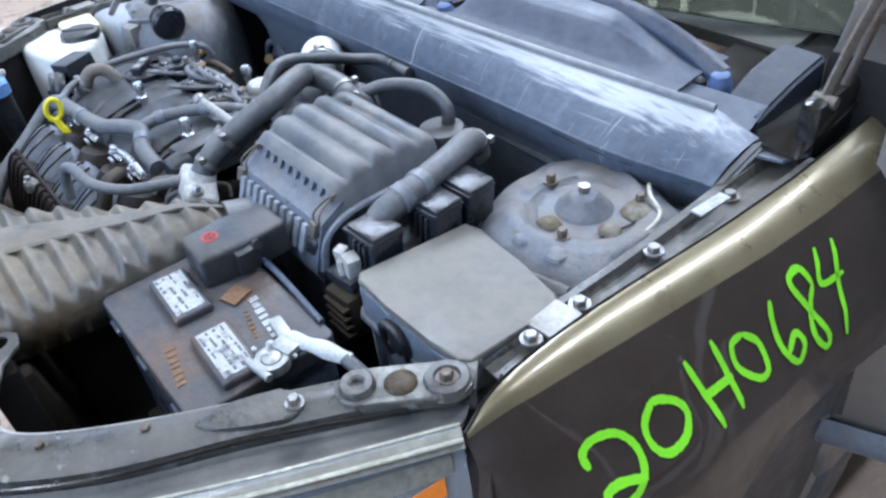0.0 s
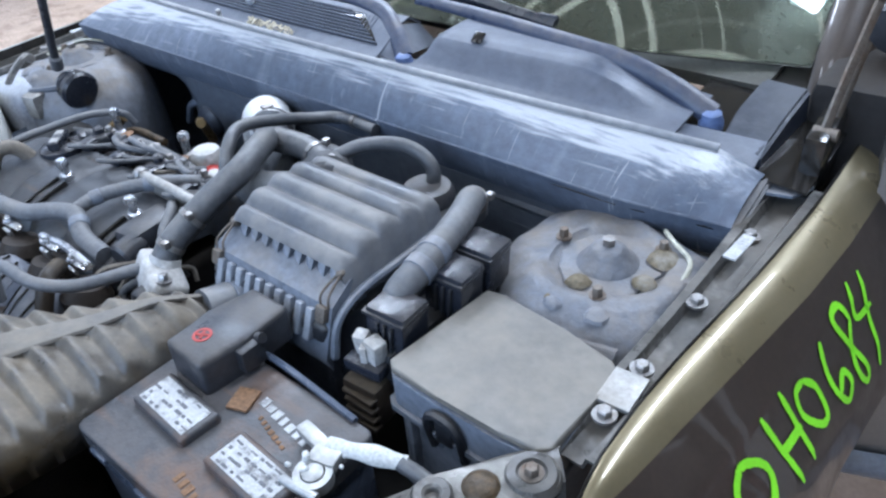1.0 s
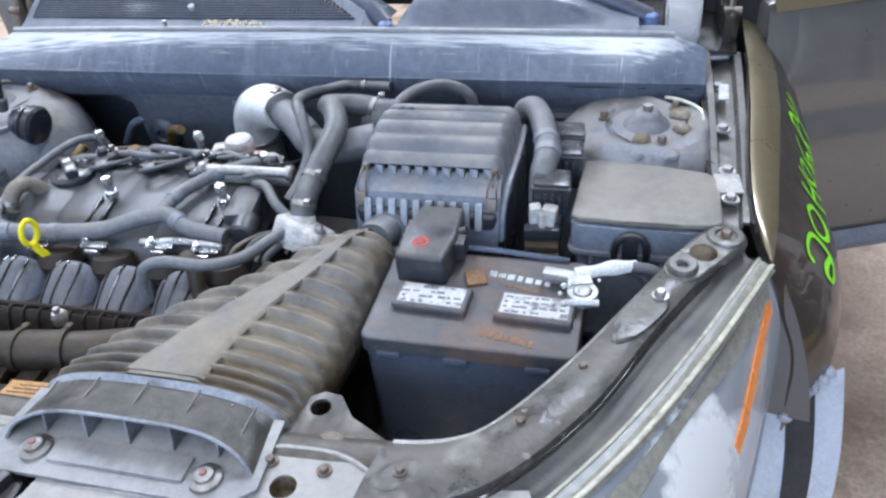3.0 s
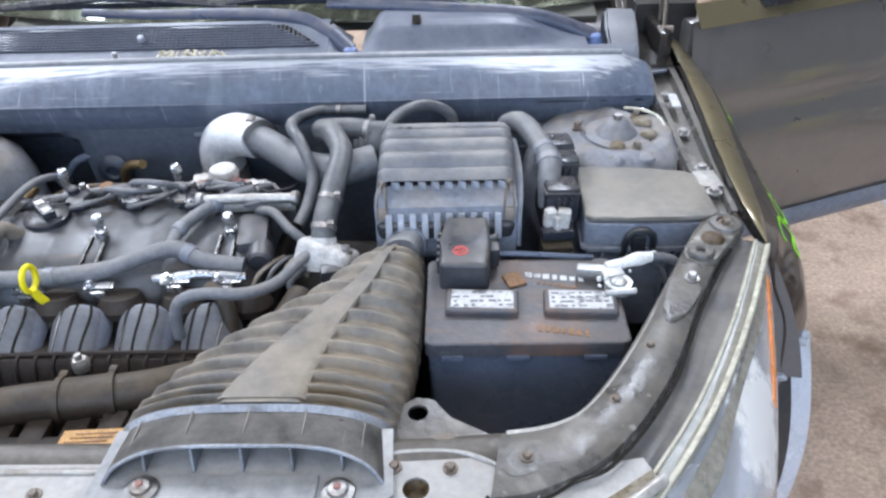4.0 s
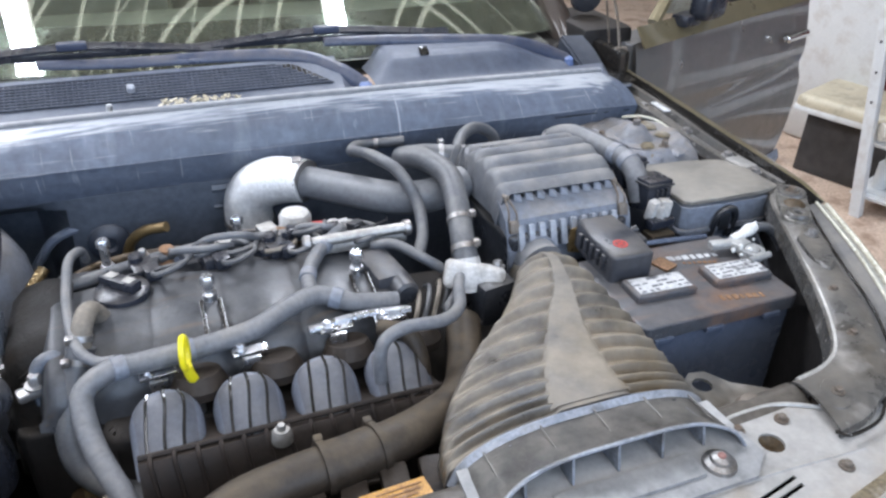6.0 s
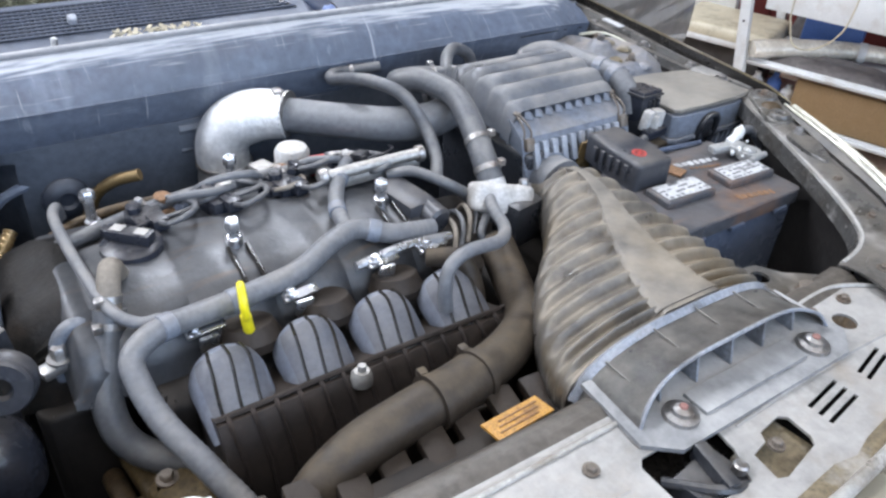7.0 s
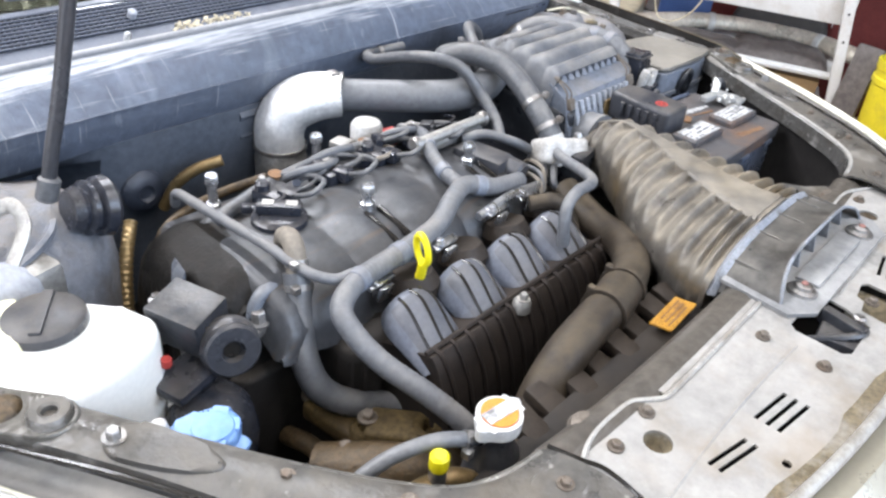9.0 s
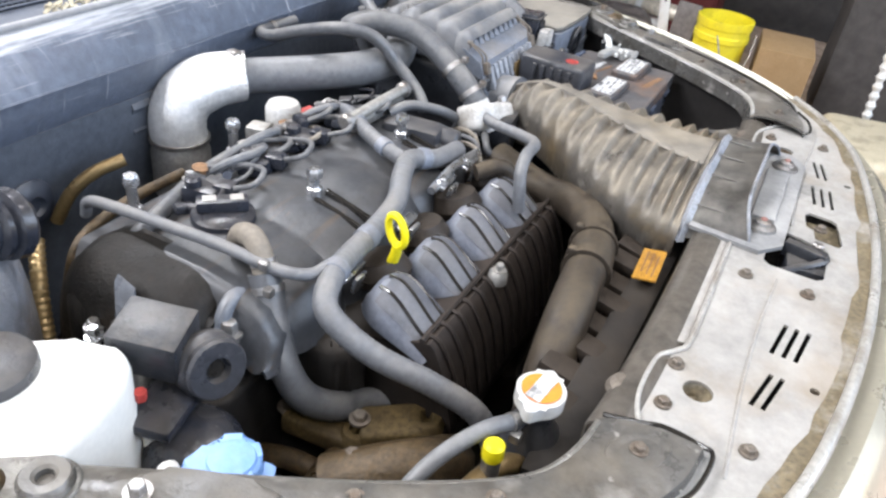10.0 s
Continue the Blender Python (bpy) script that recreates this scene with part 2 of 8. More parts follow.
BATTERY_TOP = mat("dusty_battery_top", (0.062, 0.064, 0.07), 0.34, dust=0.5, dust_colour=(0.15, 0.125, 0.11), scale=20, stain=0.9, stain_colour=(0.185, 0.095, 0.05), streak=0.55, streak_colour=(0.17, 0.095, 0.055), streak_way=(7, 45, 45), bump=0.45)
LABEL = mat("worn_white_label", (0.50, 0.50, 0.49), 0.6, stain=0.95, stain_colour=(0.085, 0.08, 0.078), scale=150, var=0.3, streak=0.4, streak_colour=(0.10, 0.09, 0.085), streak_way=(60, 160, 60))
LABEL_DARK = mat("printed_grey", (0.13, 0.13, 0.14), 0.6)
CORRODED = mat("white_corrosion", (0.66, 0.66, 0.63), 0.85, var=0.3, scale=70, bump=0.6, bump_scale=160)
LEAD = mat("lead_clamp", (0.38, 0.38, 0.37), 0.5, 0.6, stain=0.3, stain_colour=(0.65, 0.64, 0.6))
WHITE_PART = mat("white_plastic", (0.52, 0.51, 0.49), 0.42, dust=0.3, dust_colour=(0.36, 0.32, 0.27), stain=0.6, stain_colour=(0.20, 0.165, 0.125), scale=55, bump=0.6)
TANK = mat("translucent_white_tank", (0.80, 0.79, 0.74), 0.45, var=0.05, bump=0.05)
TANK_CREAM = mat("cream_tank", (0.72, 0.68, 0.45), 0.45, var=0.06)
BLUE_CAP = mat("blue_cap_plastic", (0.16, 0.32, 0.62), 0.5, var=0.15, dust=0.3, dust_colour=(0.45, 0.55, 0.7))
CAP_WHITE = mat("whitish_cap_metal", (0.60, 0.59, 0.565), 0.35, 0.2, var=0.12, stain=0.3, stain_colour=(0.3, 0.25, 0.2), scale=60)
YELLOW = mat("yellow_plastic", (0.80, 0.68, 0.01), 0.4, var=0.08)
YELLOW_DUSTY = mat("yellow_bucket_plastic", (0.72, 0.60, 0.02), 0.5, var=0.12, stain=0.3, stain_colour=(0.3, 0.2, 0.06))
ORANGE = mat("orange_print", (0.80, 0.22, 0.03), 0.45, var=0.1)
AMBER = mat("amber_reflector", (0.85, 0.24, 0.03), 0.25, var=0.08, coat=0.8)
TAN_RUBBER = mat("tan_rubber", (0.19, 0.165, 0.135), 0.7, var=0.25, dust=0.4)
OIL_BROWN = mat("oily_brown_metal", (0.085, 0.055, 0.026), 0.5, 0.2, var=0.5, scale=40, stain=0.7, stain_colour=(0.022, 0.016, 0.010), bump=0.8)
RED = mat("red_plastic", (0.45, 0.05, 0.04), 0.5)
RED_FADED = mat("faded_red_plastic", (0.24, 0.085, 0.07), 0.6, dust=0.5, dust_colour=(0.30, 0.25, 0.21), scale=120)
RUST = mat("rust", (0.22, 0.12, 0.06), 0.8, var=0.45, scale=60, bump=0.6)
OLD_BOLT = mat("rusted_bolt", (0.20, 0.17, 0.14), 0.55, 0.6, var=0.35, scale=90, stain=0.6, stain_colour=(0.12, 0.07, 0.04))
STICKER = mat("worn_orange_sticker", (0.44, 0.215, 0.028), 0.4, var=0.6, stain=0.9, stain_colour=(0.12, 0.048, 0.010), streak=0.5, streak_colour=(0.46, 0.29, 0.06), streak_way=(60, 160, 60), scale=140)
GREEN_MARK = mat("green_paint_marker", (0.28, 0.85, 0.02), 0.5, var=0.06, bump=0)
LAMP_BLACK = mat("headlamp_housing", (0.06, 0.06, 0.06), 0.4, dust=0.7, dust_colour=(0.25, 0.23, 0.2), scale=14)
LENS_EDGE = mat("yellowed_lens_edge", (0.50, 0.48, 0.38), 0.3, var=0.3, coat=0.5, stain=0.7, stain_colour=(0.14, 0.12, 0.085), scale=30)
CHROME = mat("chrome_reflector", (0.85, 0.85, 0.85), 0.12, 1.0, var=0.05, bump=0)
BOWL = mat("white_aluminised_bowl", (0.80, 0.80, 0.77), 0.42, 0.35, var=0.08, bump=0.05)
EDGE_DIRT = mat("brown_edge_dirt", (0.150, 0.118, 0.070), 0.7, var=0.45, scale=40, stain=0.95, stain_colour=(0.31, 0.29, 0.255), streak=0.4, streak_colour=(0.10, 0.085, 0.05), streak_way=(30, 60, 30), bump=0.8)
LENS_BAND = mat("cream_lens_band", (0.27, 0.255, 0.21), 0.26, var=0.3, coat=0.5, stain=0.6, stain_colour=(0.13, 0.115, 0.09), scale=26)
BEZEL = mat("dull_silver_bezel", (0.09, 0.09, 0.09), 0.45, 0.3, var=0.3, scale=20, bump=0.3, bump_scale=40)
LENS_HAZE = glass("hazy_lens", (0.88, 0.91, 0.95), 0.10, 0.91)


def white_patched_lens(m):
    """White patches, thickest on the lens's upper front, over the clear plastic."""
    n, l = m.node_tree.nodes, m.node_tree.links
    geo = n.new("ShaderNodeNewGeometry")
    away = n.new("ShaderNodeVectorMath")
    away.operation = "DISTANCE"
    away.inputs[1].default_value = (0.715, 0.20, 0.87)
    l.new(geo.outputs["Position"], away.inputs[0])
    t = n.new("ShaderNodeTexNoise")
    t.inputs["Scale"].default_value, t.inputs["Detail"].default_value = 26.0, 5.0
    l.new(geo.outputs["Position"], t.inputs["Vector"])
    near = n.new("ShaderNodeMapRange")
    near.inputs[1].default_value, near.inputs[2].default_value, near.inputs[3].default_value, near.inputs[4].default_value = 0.025, 0.11, 0.46, -0.25
    l.new(away.outputs["Value"], near.inputs[0])
    add = n.new("ShaderNodeMath")
    l.new(near.outputs[0], add.inputs[0]), l.new(t.outputs["Fac"], add.inputs[1])
    edge = n.new("ShaderNodeMapRange")
    edge.inputs[1].default_value, edge.inputs[2].default_value, edge.inputs[3].default_value, edge.inputs[4].default_value = 0.50, 0.68, 0.07, 0.95
    l.new(add.outputs[0], edge.inputs[0])
    white = n.new("ShaderNodeBsdfDiffuse")
    white.inputs["Color"].default_value = (0.66, 0.65, 0.62, 1)
    mixer = n.new("ShaderNodeMixShader")
    l.new(edge.outputs[0], mixer.inputs[0])
    l.new(n["Principled BSDF"].outputs[0], mixer.inputs[1])
    l.new(white.outputs[0], mixer.inputs[2])
    l.new(mixer.outputs[0], n["Material Output"].inputs["Surface"])


white_patched_lens(LENS_HAZE)


def scuffed_cowl(m):
    """White scrapes along the seal's foot and thin chalky drips down the cowl's face."""
    n, l = m.node_tree.nodes, m.node_tree.links
    b = n["Principled BSDF"]
    base = b.inputs["Base Color"].links[0].from_socket
    geo = n.new("ShaderNodeNewGeometry")

    def calc(op, a, c):
        x = n.new("ShaderNodeMath")
        x.operation = op
        for k, v in ((0, a), (1, c)):
            if hasattr(v, "links"):
                l.new(v, x.inputs[k])
            else:
                x.inputs[k].default_value = v
        return x.outputs[0]

    def span(v, lo, hi, a=0.0, c=1.0):
        r = n.new("ShaderNodeMapRange")
        r.inputs[1].default_value, r.inputs[2].default_value, r.inputs[3].default_value, r.inputs[4].default_value = lo, hi, a, c
        l.new(v, r.inputs[0])
        return r.outputs[0]

    def grain(way, w, detail=5.0):
        v = n.new("ShaderNodeVectorMath")
        v.operation = "MULTIPLY"
        v.inputs[1].default_value = way
        l.new(geo.outputs["Position"], v.inputs[0])
        t = n.new("ShaderNodeTexNoise")
        t.noise_dimensions = "4D"
        t.inputs["W"].default_value, t.inputs["Scale"].default_value, t.inputs["Detail"].default_value = w, 1.0, detail
        l.new(v.outputs[0], t.inputs["Vector"])
        return t.outputs["Fac"]

    sep = n.new("ShaderNodeSeparateXYZ")
    l.new(geo.outputs["Position"], sep.inputs[0])
    bow = calc("MULTIPLY", calc("MULTIPLY", sep.outputs["X"], sep.outputs["X"]), 0.07)
    height = calc("ADD", sep.outputs["Z"], bow)
    rim = calc("ADD", span(height, 1.006, 1.046, -0.30, 0.33), grain((7, 110, 110), 0.0))
    masks = [calc("MULTIPLY", span(rim, 0.56, 0.74), 0.62),
             calc("MULTIPLY", span(grain((150, 5, 9), 3.1, 4.0), 0.66, 0.72), 0.50),
             calc("MULTIPLY", span(grain((420, 9, 14), 8.4, 3.0), 0.68, 0.74), 0.40),
             calc("MULTIPLY", span(grain((9, 60, 190), 5.7, 5.0), 0.64, 0.74), 0.42)]
    top = masks[0]
    for q in masks[1:]:
        top = calc("MAXIMUM", top, q)
    mix = n.new("ShaderNodeMix")
    mix.data_type = "RGBA"
    mix.inputs[7].default_value = (0.52, 0.53, 0.54, 1)
    l.new(top, mix.inputs[0]), l.new(base, mix.inputs[6]), l.new(mix.outputs[2], b.inputs["Base Color"])


scuffed_cowl(COWL_GREY)
WIND_GLASS = glass("windshield_glass", (0.75, 0.84, 0.74))


def dusty_windshield():
    """Tinted glass with thin dusty arcs left by the wipers round their pivots."""
    m = glass("dusty_windshield", (0.72, 0.82, 0.71))
    n, l = m.node_tree.nodes, m.node_tree.links
    geo = n.new("ShaderNodeNewGeometry")
    masks = []
    for x, y in ((0.14, 1.0), (0.64, 1.05)):
        d = n.new("ShaderNodeVectorMath")
        d.operation = "DISTANCE"
        d.inputs[1].default_value = (x, y, 1.03)
        l.new(geo.outputs["Position"], d.inputs[0])
        t = n.new("ShaderNodeTexNoise")
        t.noise_dimensions = "1D"
        t.inputs["Scale"].default_value, t.inputs["Detail"].default_value = 38.0, 3.0
        l.new(d.outputs["Value"], t.inputs["W"])
        r = n.new("ShaderNodeMapRange")
        r.inputs[1].default_value, r.inputs[2].default_value, r.inputs[4].default_value = 0.60, 0.72, 0.24
        l.new(t.outputs["Fac"], r.inputs[0])
        masks.append(r.outputs[0])
    top = n.new("ShaderNodeMath")
    top.operation = "MAXIMUM"
    l.new(masks[0], top.inputs[0]), l.new(masks[1], top.inputs[1])
    film = n.new("ShaderNodeMath")
    film.operation = "ADD"
    film.inputs[1].default_value = 0.03
    l.new(top.outputs[0], film.inputs[0])
    dust = n.new("ShaderNodeBsdfDiffuse")
    dust.inputs["Color"].default_value = (0.42, 0.40, 0.30, 1)
    mixer = n.new("ShaderNodeMixShader")
    l.new(film.outputs[0], mixer.inputs[0])
    l.new(n["Principled BSDF"].outputs[0], mixer.inputs[1])
    l.new(dust.outputs[0], mixer.inputs[2])
    l.new(mixer.outputs[0], n["Material Output"].inputs["Surface"])
    return m


SCREEN = dusty_windshield()
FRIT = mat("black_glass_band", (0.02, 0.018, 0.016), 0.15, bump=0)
DASH = mat("dashboard_plastic", (0.055, 0.052, 0.04), 0.7)
SPILL = mat("dried_spill", (0.50, 0.50, 0.53), 0.6, var=0.2, scale=40, stain=0.6, stain_colour=(0.42, 0.34, 0.28))
CONCRETE = mat("stained_concrete", (0.56, 0.415, 0.31), 0.75, var=0.34, scale=20, stain=0.9, stain_colour=(0.26, 0.17, 0.115), streak=0.3, streak_colour=(0.52, 0.46, 0.42), streak_way=(7, 3, 3), bump=0.5, bump_scale=60)


def door_shade_on_floor(m):
    """The shade of car and open front door, painted dark into the floor's colour."""
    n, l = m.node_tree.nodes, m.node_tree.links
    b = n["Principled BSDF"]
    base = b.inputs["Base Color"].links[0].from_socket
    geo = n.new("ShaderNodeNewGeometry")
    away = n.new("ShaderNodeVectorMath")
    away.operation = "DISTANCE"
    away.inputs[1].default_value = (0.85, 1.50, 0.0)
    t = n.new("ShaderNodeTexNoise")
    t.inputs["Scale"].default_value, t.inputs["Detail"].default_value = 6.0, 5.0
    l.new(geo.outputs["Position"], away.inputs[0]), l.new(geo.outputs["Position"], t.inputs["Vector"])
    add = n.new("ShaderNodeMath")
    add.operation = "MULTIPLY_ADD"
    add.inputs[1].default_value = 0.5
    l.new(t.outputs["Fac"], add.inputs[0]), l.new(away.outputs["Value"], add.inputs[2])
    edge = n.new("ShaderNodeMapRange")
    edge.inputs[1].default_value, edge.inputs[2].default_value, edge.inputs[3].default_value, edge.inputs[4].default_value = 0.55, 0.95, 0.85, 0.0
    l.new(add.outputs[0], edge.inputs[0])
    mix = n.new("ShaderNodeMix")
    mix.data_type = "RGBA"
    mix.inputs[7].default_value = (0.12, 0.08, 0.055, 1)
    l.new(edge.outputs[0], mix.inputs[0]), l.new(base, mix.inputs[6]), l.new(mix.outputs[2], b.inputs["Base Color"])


door_shade_on_floor(CONCRETE)
WALL = mat("corrugated_wall_paint", (0.20, 0.19, 0.17), 0.7, var=0.2, scale=4)
WALL_DARK = mat("dark_wall_paint", (0.05, 0.045, 0.042), 0.8, var=0.3, scale=4)
ROOF = mat("tan_roof_boards", (0.27, 0.26, 0.17), 0.7, var=0.2, scale=3)
TAUPE = mat("grey_brown_plastic", (0.12, 0.105, 0.098), 0.5, var=0.4, scale=9, stain=0.4, stain_colour=(0.05, 0.045, 0.05))
BAR_FOIL = mat("silvery_tan_bar", (0.68, 0.63, 0.54), 0.30, metal=0.25, var=0.25, scale=14, stain=0.5, stain_colour=(0.30, 0.24, 0.17), bump=0.4, bump_scale=40)
RACK_WHITE = mat("white_rack_paint", (0.62, 0.62, 0.60), 0.5, var=0.08, stain=0.3, stain_colour=(0.35, 0.27, 0.2))
CARD = mat("brown_cardboard", (0.27, 0.17, 0.08), 0.85, var=0.15)
CREAM_PART = mat("tan_bumper_paint", (0.48, 0.42, 0.30), 0.45, var=0.12, stain=0.4)
RED_DARK = mat("dark_red_paint", (0.13, 0.02, 0.018), 0.6, var=0.3)
BLUE_DARK = mat("blue_plastic", (0.04, 0.09, 0.25), 0.5, var=0.2)
PANEL_LIGHT = glow("skylight_panel", (1.0, 0.99, 0.96), 7.0)

# ---- building helpers ----
def nb():
    return bmesh.new()


def origin(ob):
    v = Vector((0, 0, 0))
    while ob is not None:
        v += ob.location
        ob = ob.parent
    return v


def mesh_of(name, bm, material, at=Vector((0, 0, 0)), sharp=38):
    bm.transform(Matrix.Translation(-at))
    bmesh.ops.recalc_face_normals(bm, faces=bm.faces[:])
    me = bpy.data.meshes.new(name)
    bm.to_mesh(me)
    bm.free()
    me.materials.append(material)
    me.shade_smooth()
    me.set_sharp_from_angle(angle=radians(sharp))
    return me


def thing(name, at, label, category, group="", kind=""):
    """An Empty at the thing's base; its parts hang on it."""
    ob = new(name)
    ob.location, ob.empty_display_size = at, 0.05
    return tagged(ob, label, category, group, kind)


def part(name, bm, material, parent, label="", sharp=38):
    ob = new(name, mesh_of(name, bm, material, origin(parent), sharp))
    ob.parent = parent
    return tagged(ob, label)


def single(name, bm, material, at, label, category, group="", kind="", sharp=38):
    ob = new(name, mesh_of(name, bm, material, Vector(at), sharp))
    ob.location = at
    return tagged(ob, label, category, group, kind)


def add_box(bm, c, size, rot=(0, 0, 0), bevel=0.0, seg=2):
    g = bmesh.ops.create_cube(bm, size=1.0, matrix=pose(*c, *rot) @ Matrix.Diagonal((*size, 1)))
    if bevel:
        edges = list({e for v in g["verts"] for e in v.link_edges})
        bmesh.ops.bevel(bm, geom=edges, offset=bevel, segments=seg, affect="EDGES", profile=0.6)
    return bm


def basis(p0, p1):
    d = (Vector(p1) - Vector(p0)).normalized()
    return Matrix.Translation(p0) @ d.to_track_quat("Z", "X").to_matrix().to_4x4()


def add_lathe(bm, p0, p1, profile, n=24, cap=True):
    """profile: (radius, height along p0 to p1)."""
    m = basis(p0, p1)
    rings = [[bm.verts.new(m @ Vector((r * math.cos(a), r * math.sin(a), h))) for a in (2 * math.pi * k / n for k in range(n))] for r, h in profile]
    for a, b in zip(rings, rings[1:]):
        for k in range(n):
            bm.faces.new((a[k], a[(k + 1) % n], b[(k + 1) % n], b[k]))
    if cap:
        bm.faces.new(rings[0][::-1])
        bm.faces.new(rings[-1])
    return bm


def add_cyl(bm, p0, p1, r, n=20, edge=0.0):
    h = (Vector(p1) - Vector(p0)).length
    e = min(edge, r * 0.5, h * 0.4)
    prof = [(r, 0), (r, h)] if not e else [(r - e, 0), (r, e), (r, h - e), (r - e, h)]
    return add_lathe(bm, p0, p1, prof, n)


def curve_points(pts, steps=8):
    p = [Vector(q) for q in pts]
    p = [p[0] * 2 - p[1]] + p + [p[-1] * 2 - p[-2]]
    out = []
    for i in range(1, len(p) - 2):
        for k in range(steps):
            t = k / steps
            out.append(0.5 * (2 * p[i] + (p[i + 1] - p[i - 1]) * t + (2 * p[i - 1] - 5 * p[i] + 4 * p[i + 1] - p[i + 2]) * t * t
                              + (3 * p[i] - p[i - 1] - 3 * p[i + 1] + p[i + 2]) * t ** 3))
    return out + [p[-2]]


def add_tube(bm, pts, r, n=14, steps=8, wave=0.0, pitch=0.012, flat=1.0):
    """A hose along a smooth curve; r may be a function of 0..1; wave: corrugation depth."""
    c = curve_points(pts, steps)
    if wave:
        dense = []
        for a, b in zip(c, c[1:]):
            k = max(1, int((b - a).length / pitch * 4))
            dense += [a.lerp(b, j / k) for j in range(k)]
        c = dense + [c[-1]]
    run, rings, side = 0.0, [], None
    total = sum((b - a).length for a, b in zip(c, c[1:])) or 1
    for i, q in enumerate(c):
        d = (c[min(i + 1, len(c) - 1)] - c[max(i - 1, 0)]).normalized()
        if side is None:
            side = d.orthogonal().normalized()
        side = (side - d * side.dot(d)).normalized()
        up = d.cross(side)
        if i:
            run += (q - c[i - 1]).length
        rad = r(run / total) if callable(r) else r
        if wave:
            rad += wave * math.cos(2 * math.pi * run / pitch)
        rings.append([bm.verts.new(q + (side * math.cos(a) + up * math.sin(a) * flat) * rad) for a in (2 * math.pi * k / n for k in range(n))])
    for a, b in zip(rings, rings[1:]):
        for k in range(n):
            bm.faces.new((a[k], a[(k + 1) % n], b[(k + 1) % n], b[k]))
    bm.faces.new(rings[0][::-1])
    bm.faces.new(rings[-1])
    return bm


def add_sheet(bm, fn, nu, nv, thick=0.0):
    """A surface fn(u, v) with u, v in 0..1, thickened against its normals."""
    grid = [[bm.verts.new(fn(i / nu, j / nv)) for j in range(nv + 1)] for i in range(nu + 1)]
    faces = [bm.faces.new((grid[i][j], grid[i + 1][j], grid[i + 1][j + 1], grid[i][j + 1])) for i in range(nu) for j in range(nv)]
    if thick:
        bmesh.ops.recalc_face_normals(bm, faces=faces)
        bmesh.ops.solidify(bm, geom=faces, thickness=thick)
    return bm


def add_loft(bm, rings, closed=True, cap=True):
    v = [[bm.verts.new(q) for q in ring] for ring in rings]
    n = len(v[0])
    for a, b in zip(v, v[1:]):
        for k in range(n if closed else n - 1):
            bm.faces.new((a[k], a[(k + 1) % n], b[(k + 1) % n], b[k]))
    if cap and closed:
        bm.faces.new(v[0][::-1])
        bm.faces.new(v[-1])
    return bm


def circle(cx, cy, r, n=16):
    return [(cx + r * math.cos(2 * math.pi * k / n), cy + r * math.sin(2 * math.pi * k / n)) for k in range(n)]


def slot(cx, cy, length, width, turn):
    c, s = math.cos(radians(turn)), math.sin(radians(turn))
    return [(cx + a * c - b * s, cy + a * s + b * c) for a, b in ((-length / 2, -width / 2), (length / 2, -width / 2), (length / 2, width / 2), (-length / 2, width / 2))]


def add_plate(bm, outer, holes, z, thick, lift=None):
    """A flat plate with true holes."""
    edges = []
    for loop in (outer, *holes):
        v = [bm.verts.new((x, y, z)) for x, y in loop]
        edges += [bm.edges.new((v[k], v[(k + 1) % len(v)])) for k in range(len(v))]
    g = bmesh.ops.triangle_fill(bm, use_beauty=True, use_dissolve=False, edges=edges)
    faces = [f for f in g["geom"] if isinstance(f, bmesh.types.BMFace)]
    for f in faces:
        if f.normal.z < 0:
            f.normal_flip()
    ext = bmesh.ops.extrude_face_region(bm, geom=faces)
    for v in ext["geom"]:
        if isinstance(v, bmesh.types.BMVert):
            v.co.z += thick
    if lift:
        for v in bm.verts:
            v.co.z += lift(v.co.x, v.co.y)
    return bm


def add_prism(bm, outline, z0, z1, bevel=0.0):
    """An upright block on a plan outline, with rounded edges on top."""
    lo = [bm.verts.new((x, y, z0)) for x, y in outline]
    hi = [bm.verts.new((x, y, z1)) for x, y in outline]
    n = len(lo)
    sides = [bm.faces.new((lo[k], lo[(k + 1) % n], hi[(k + 1) % n], hi[k])) for k in range(n)]
    top = bm.faces.new(hi)
    bm.faces.new(lo[::-1])
    if bevel:
        edges = list(top.edges) + [bm.edges.get((lo[k], hi[k])) for k in range(n)]
        bmesh.ops.bevel(bm, geom=edges, offset=bevel, segments=3, affect="EDGES", profile=0.6)
    return bm


def rounded(x0, y0, x1, y1, r, n=4):
    out = []
    for cx, cy, a0 in ((x1 - r, y1 - r, 0), (x0 + r, y1 - r, 90), (x0 + r, y0 + r, 180), (x1 - r, y0 + r, 270)):
        out += [(cx + r * math.cos(radians(a0 + 90 * k / n)), cy + r * math.sin(radians(a0 + 90 * k / n))) for k in range(n + 1)]
    return out


def lerp_path(pts, t):
    """A point on a plan polyline, t in 0..1."""
    c = curve_points([(*p, 0) if len(p) == 2 else p for p in pts], 6)
    i = min(int(t * (len(c) - 1)), len(c) - 2)
    return c[i].lerp(c[i + 1], t * (len(c) - 1) - i)


def add_bolt(bm, p, r=0.008, axis=(0, 0, 1), h=0.008, washer=True):
    p, axis = Vector(p), Vector(axis).normalized()
    if washer:
        add_cyl(bm, p, p + axis * 0.003, r * 1.55, 16)
    add_lathe(bm, p + axis * 0.003, p + axis, [(r, 0), (r, h * 0.8), (r * 0.8, h)], 6)
    return bm


def smooth_step(t):
    t = max(0.0, min(1.0, t))
    return t * t * (3 - 2 * t)

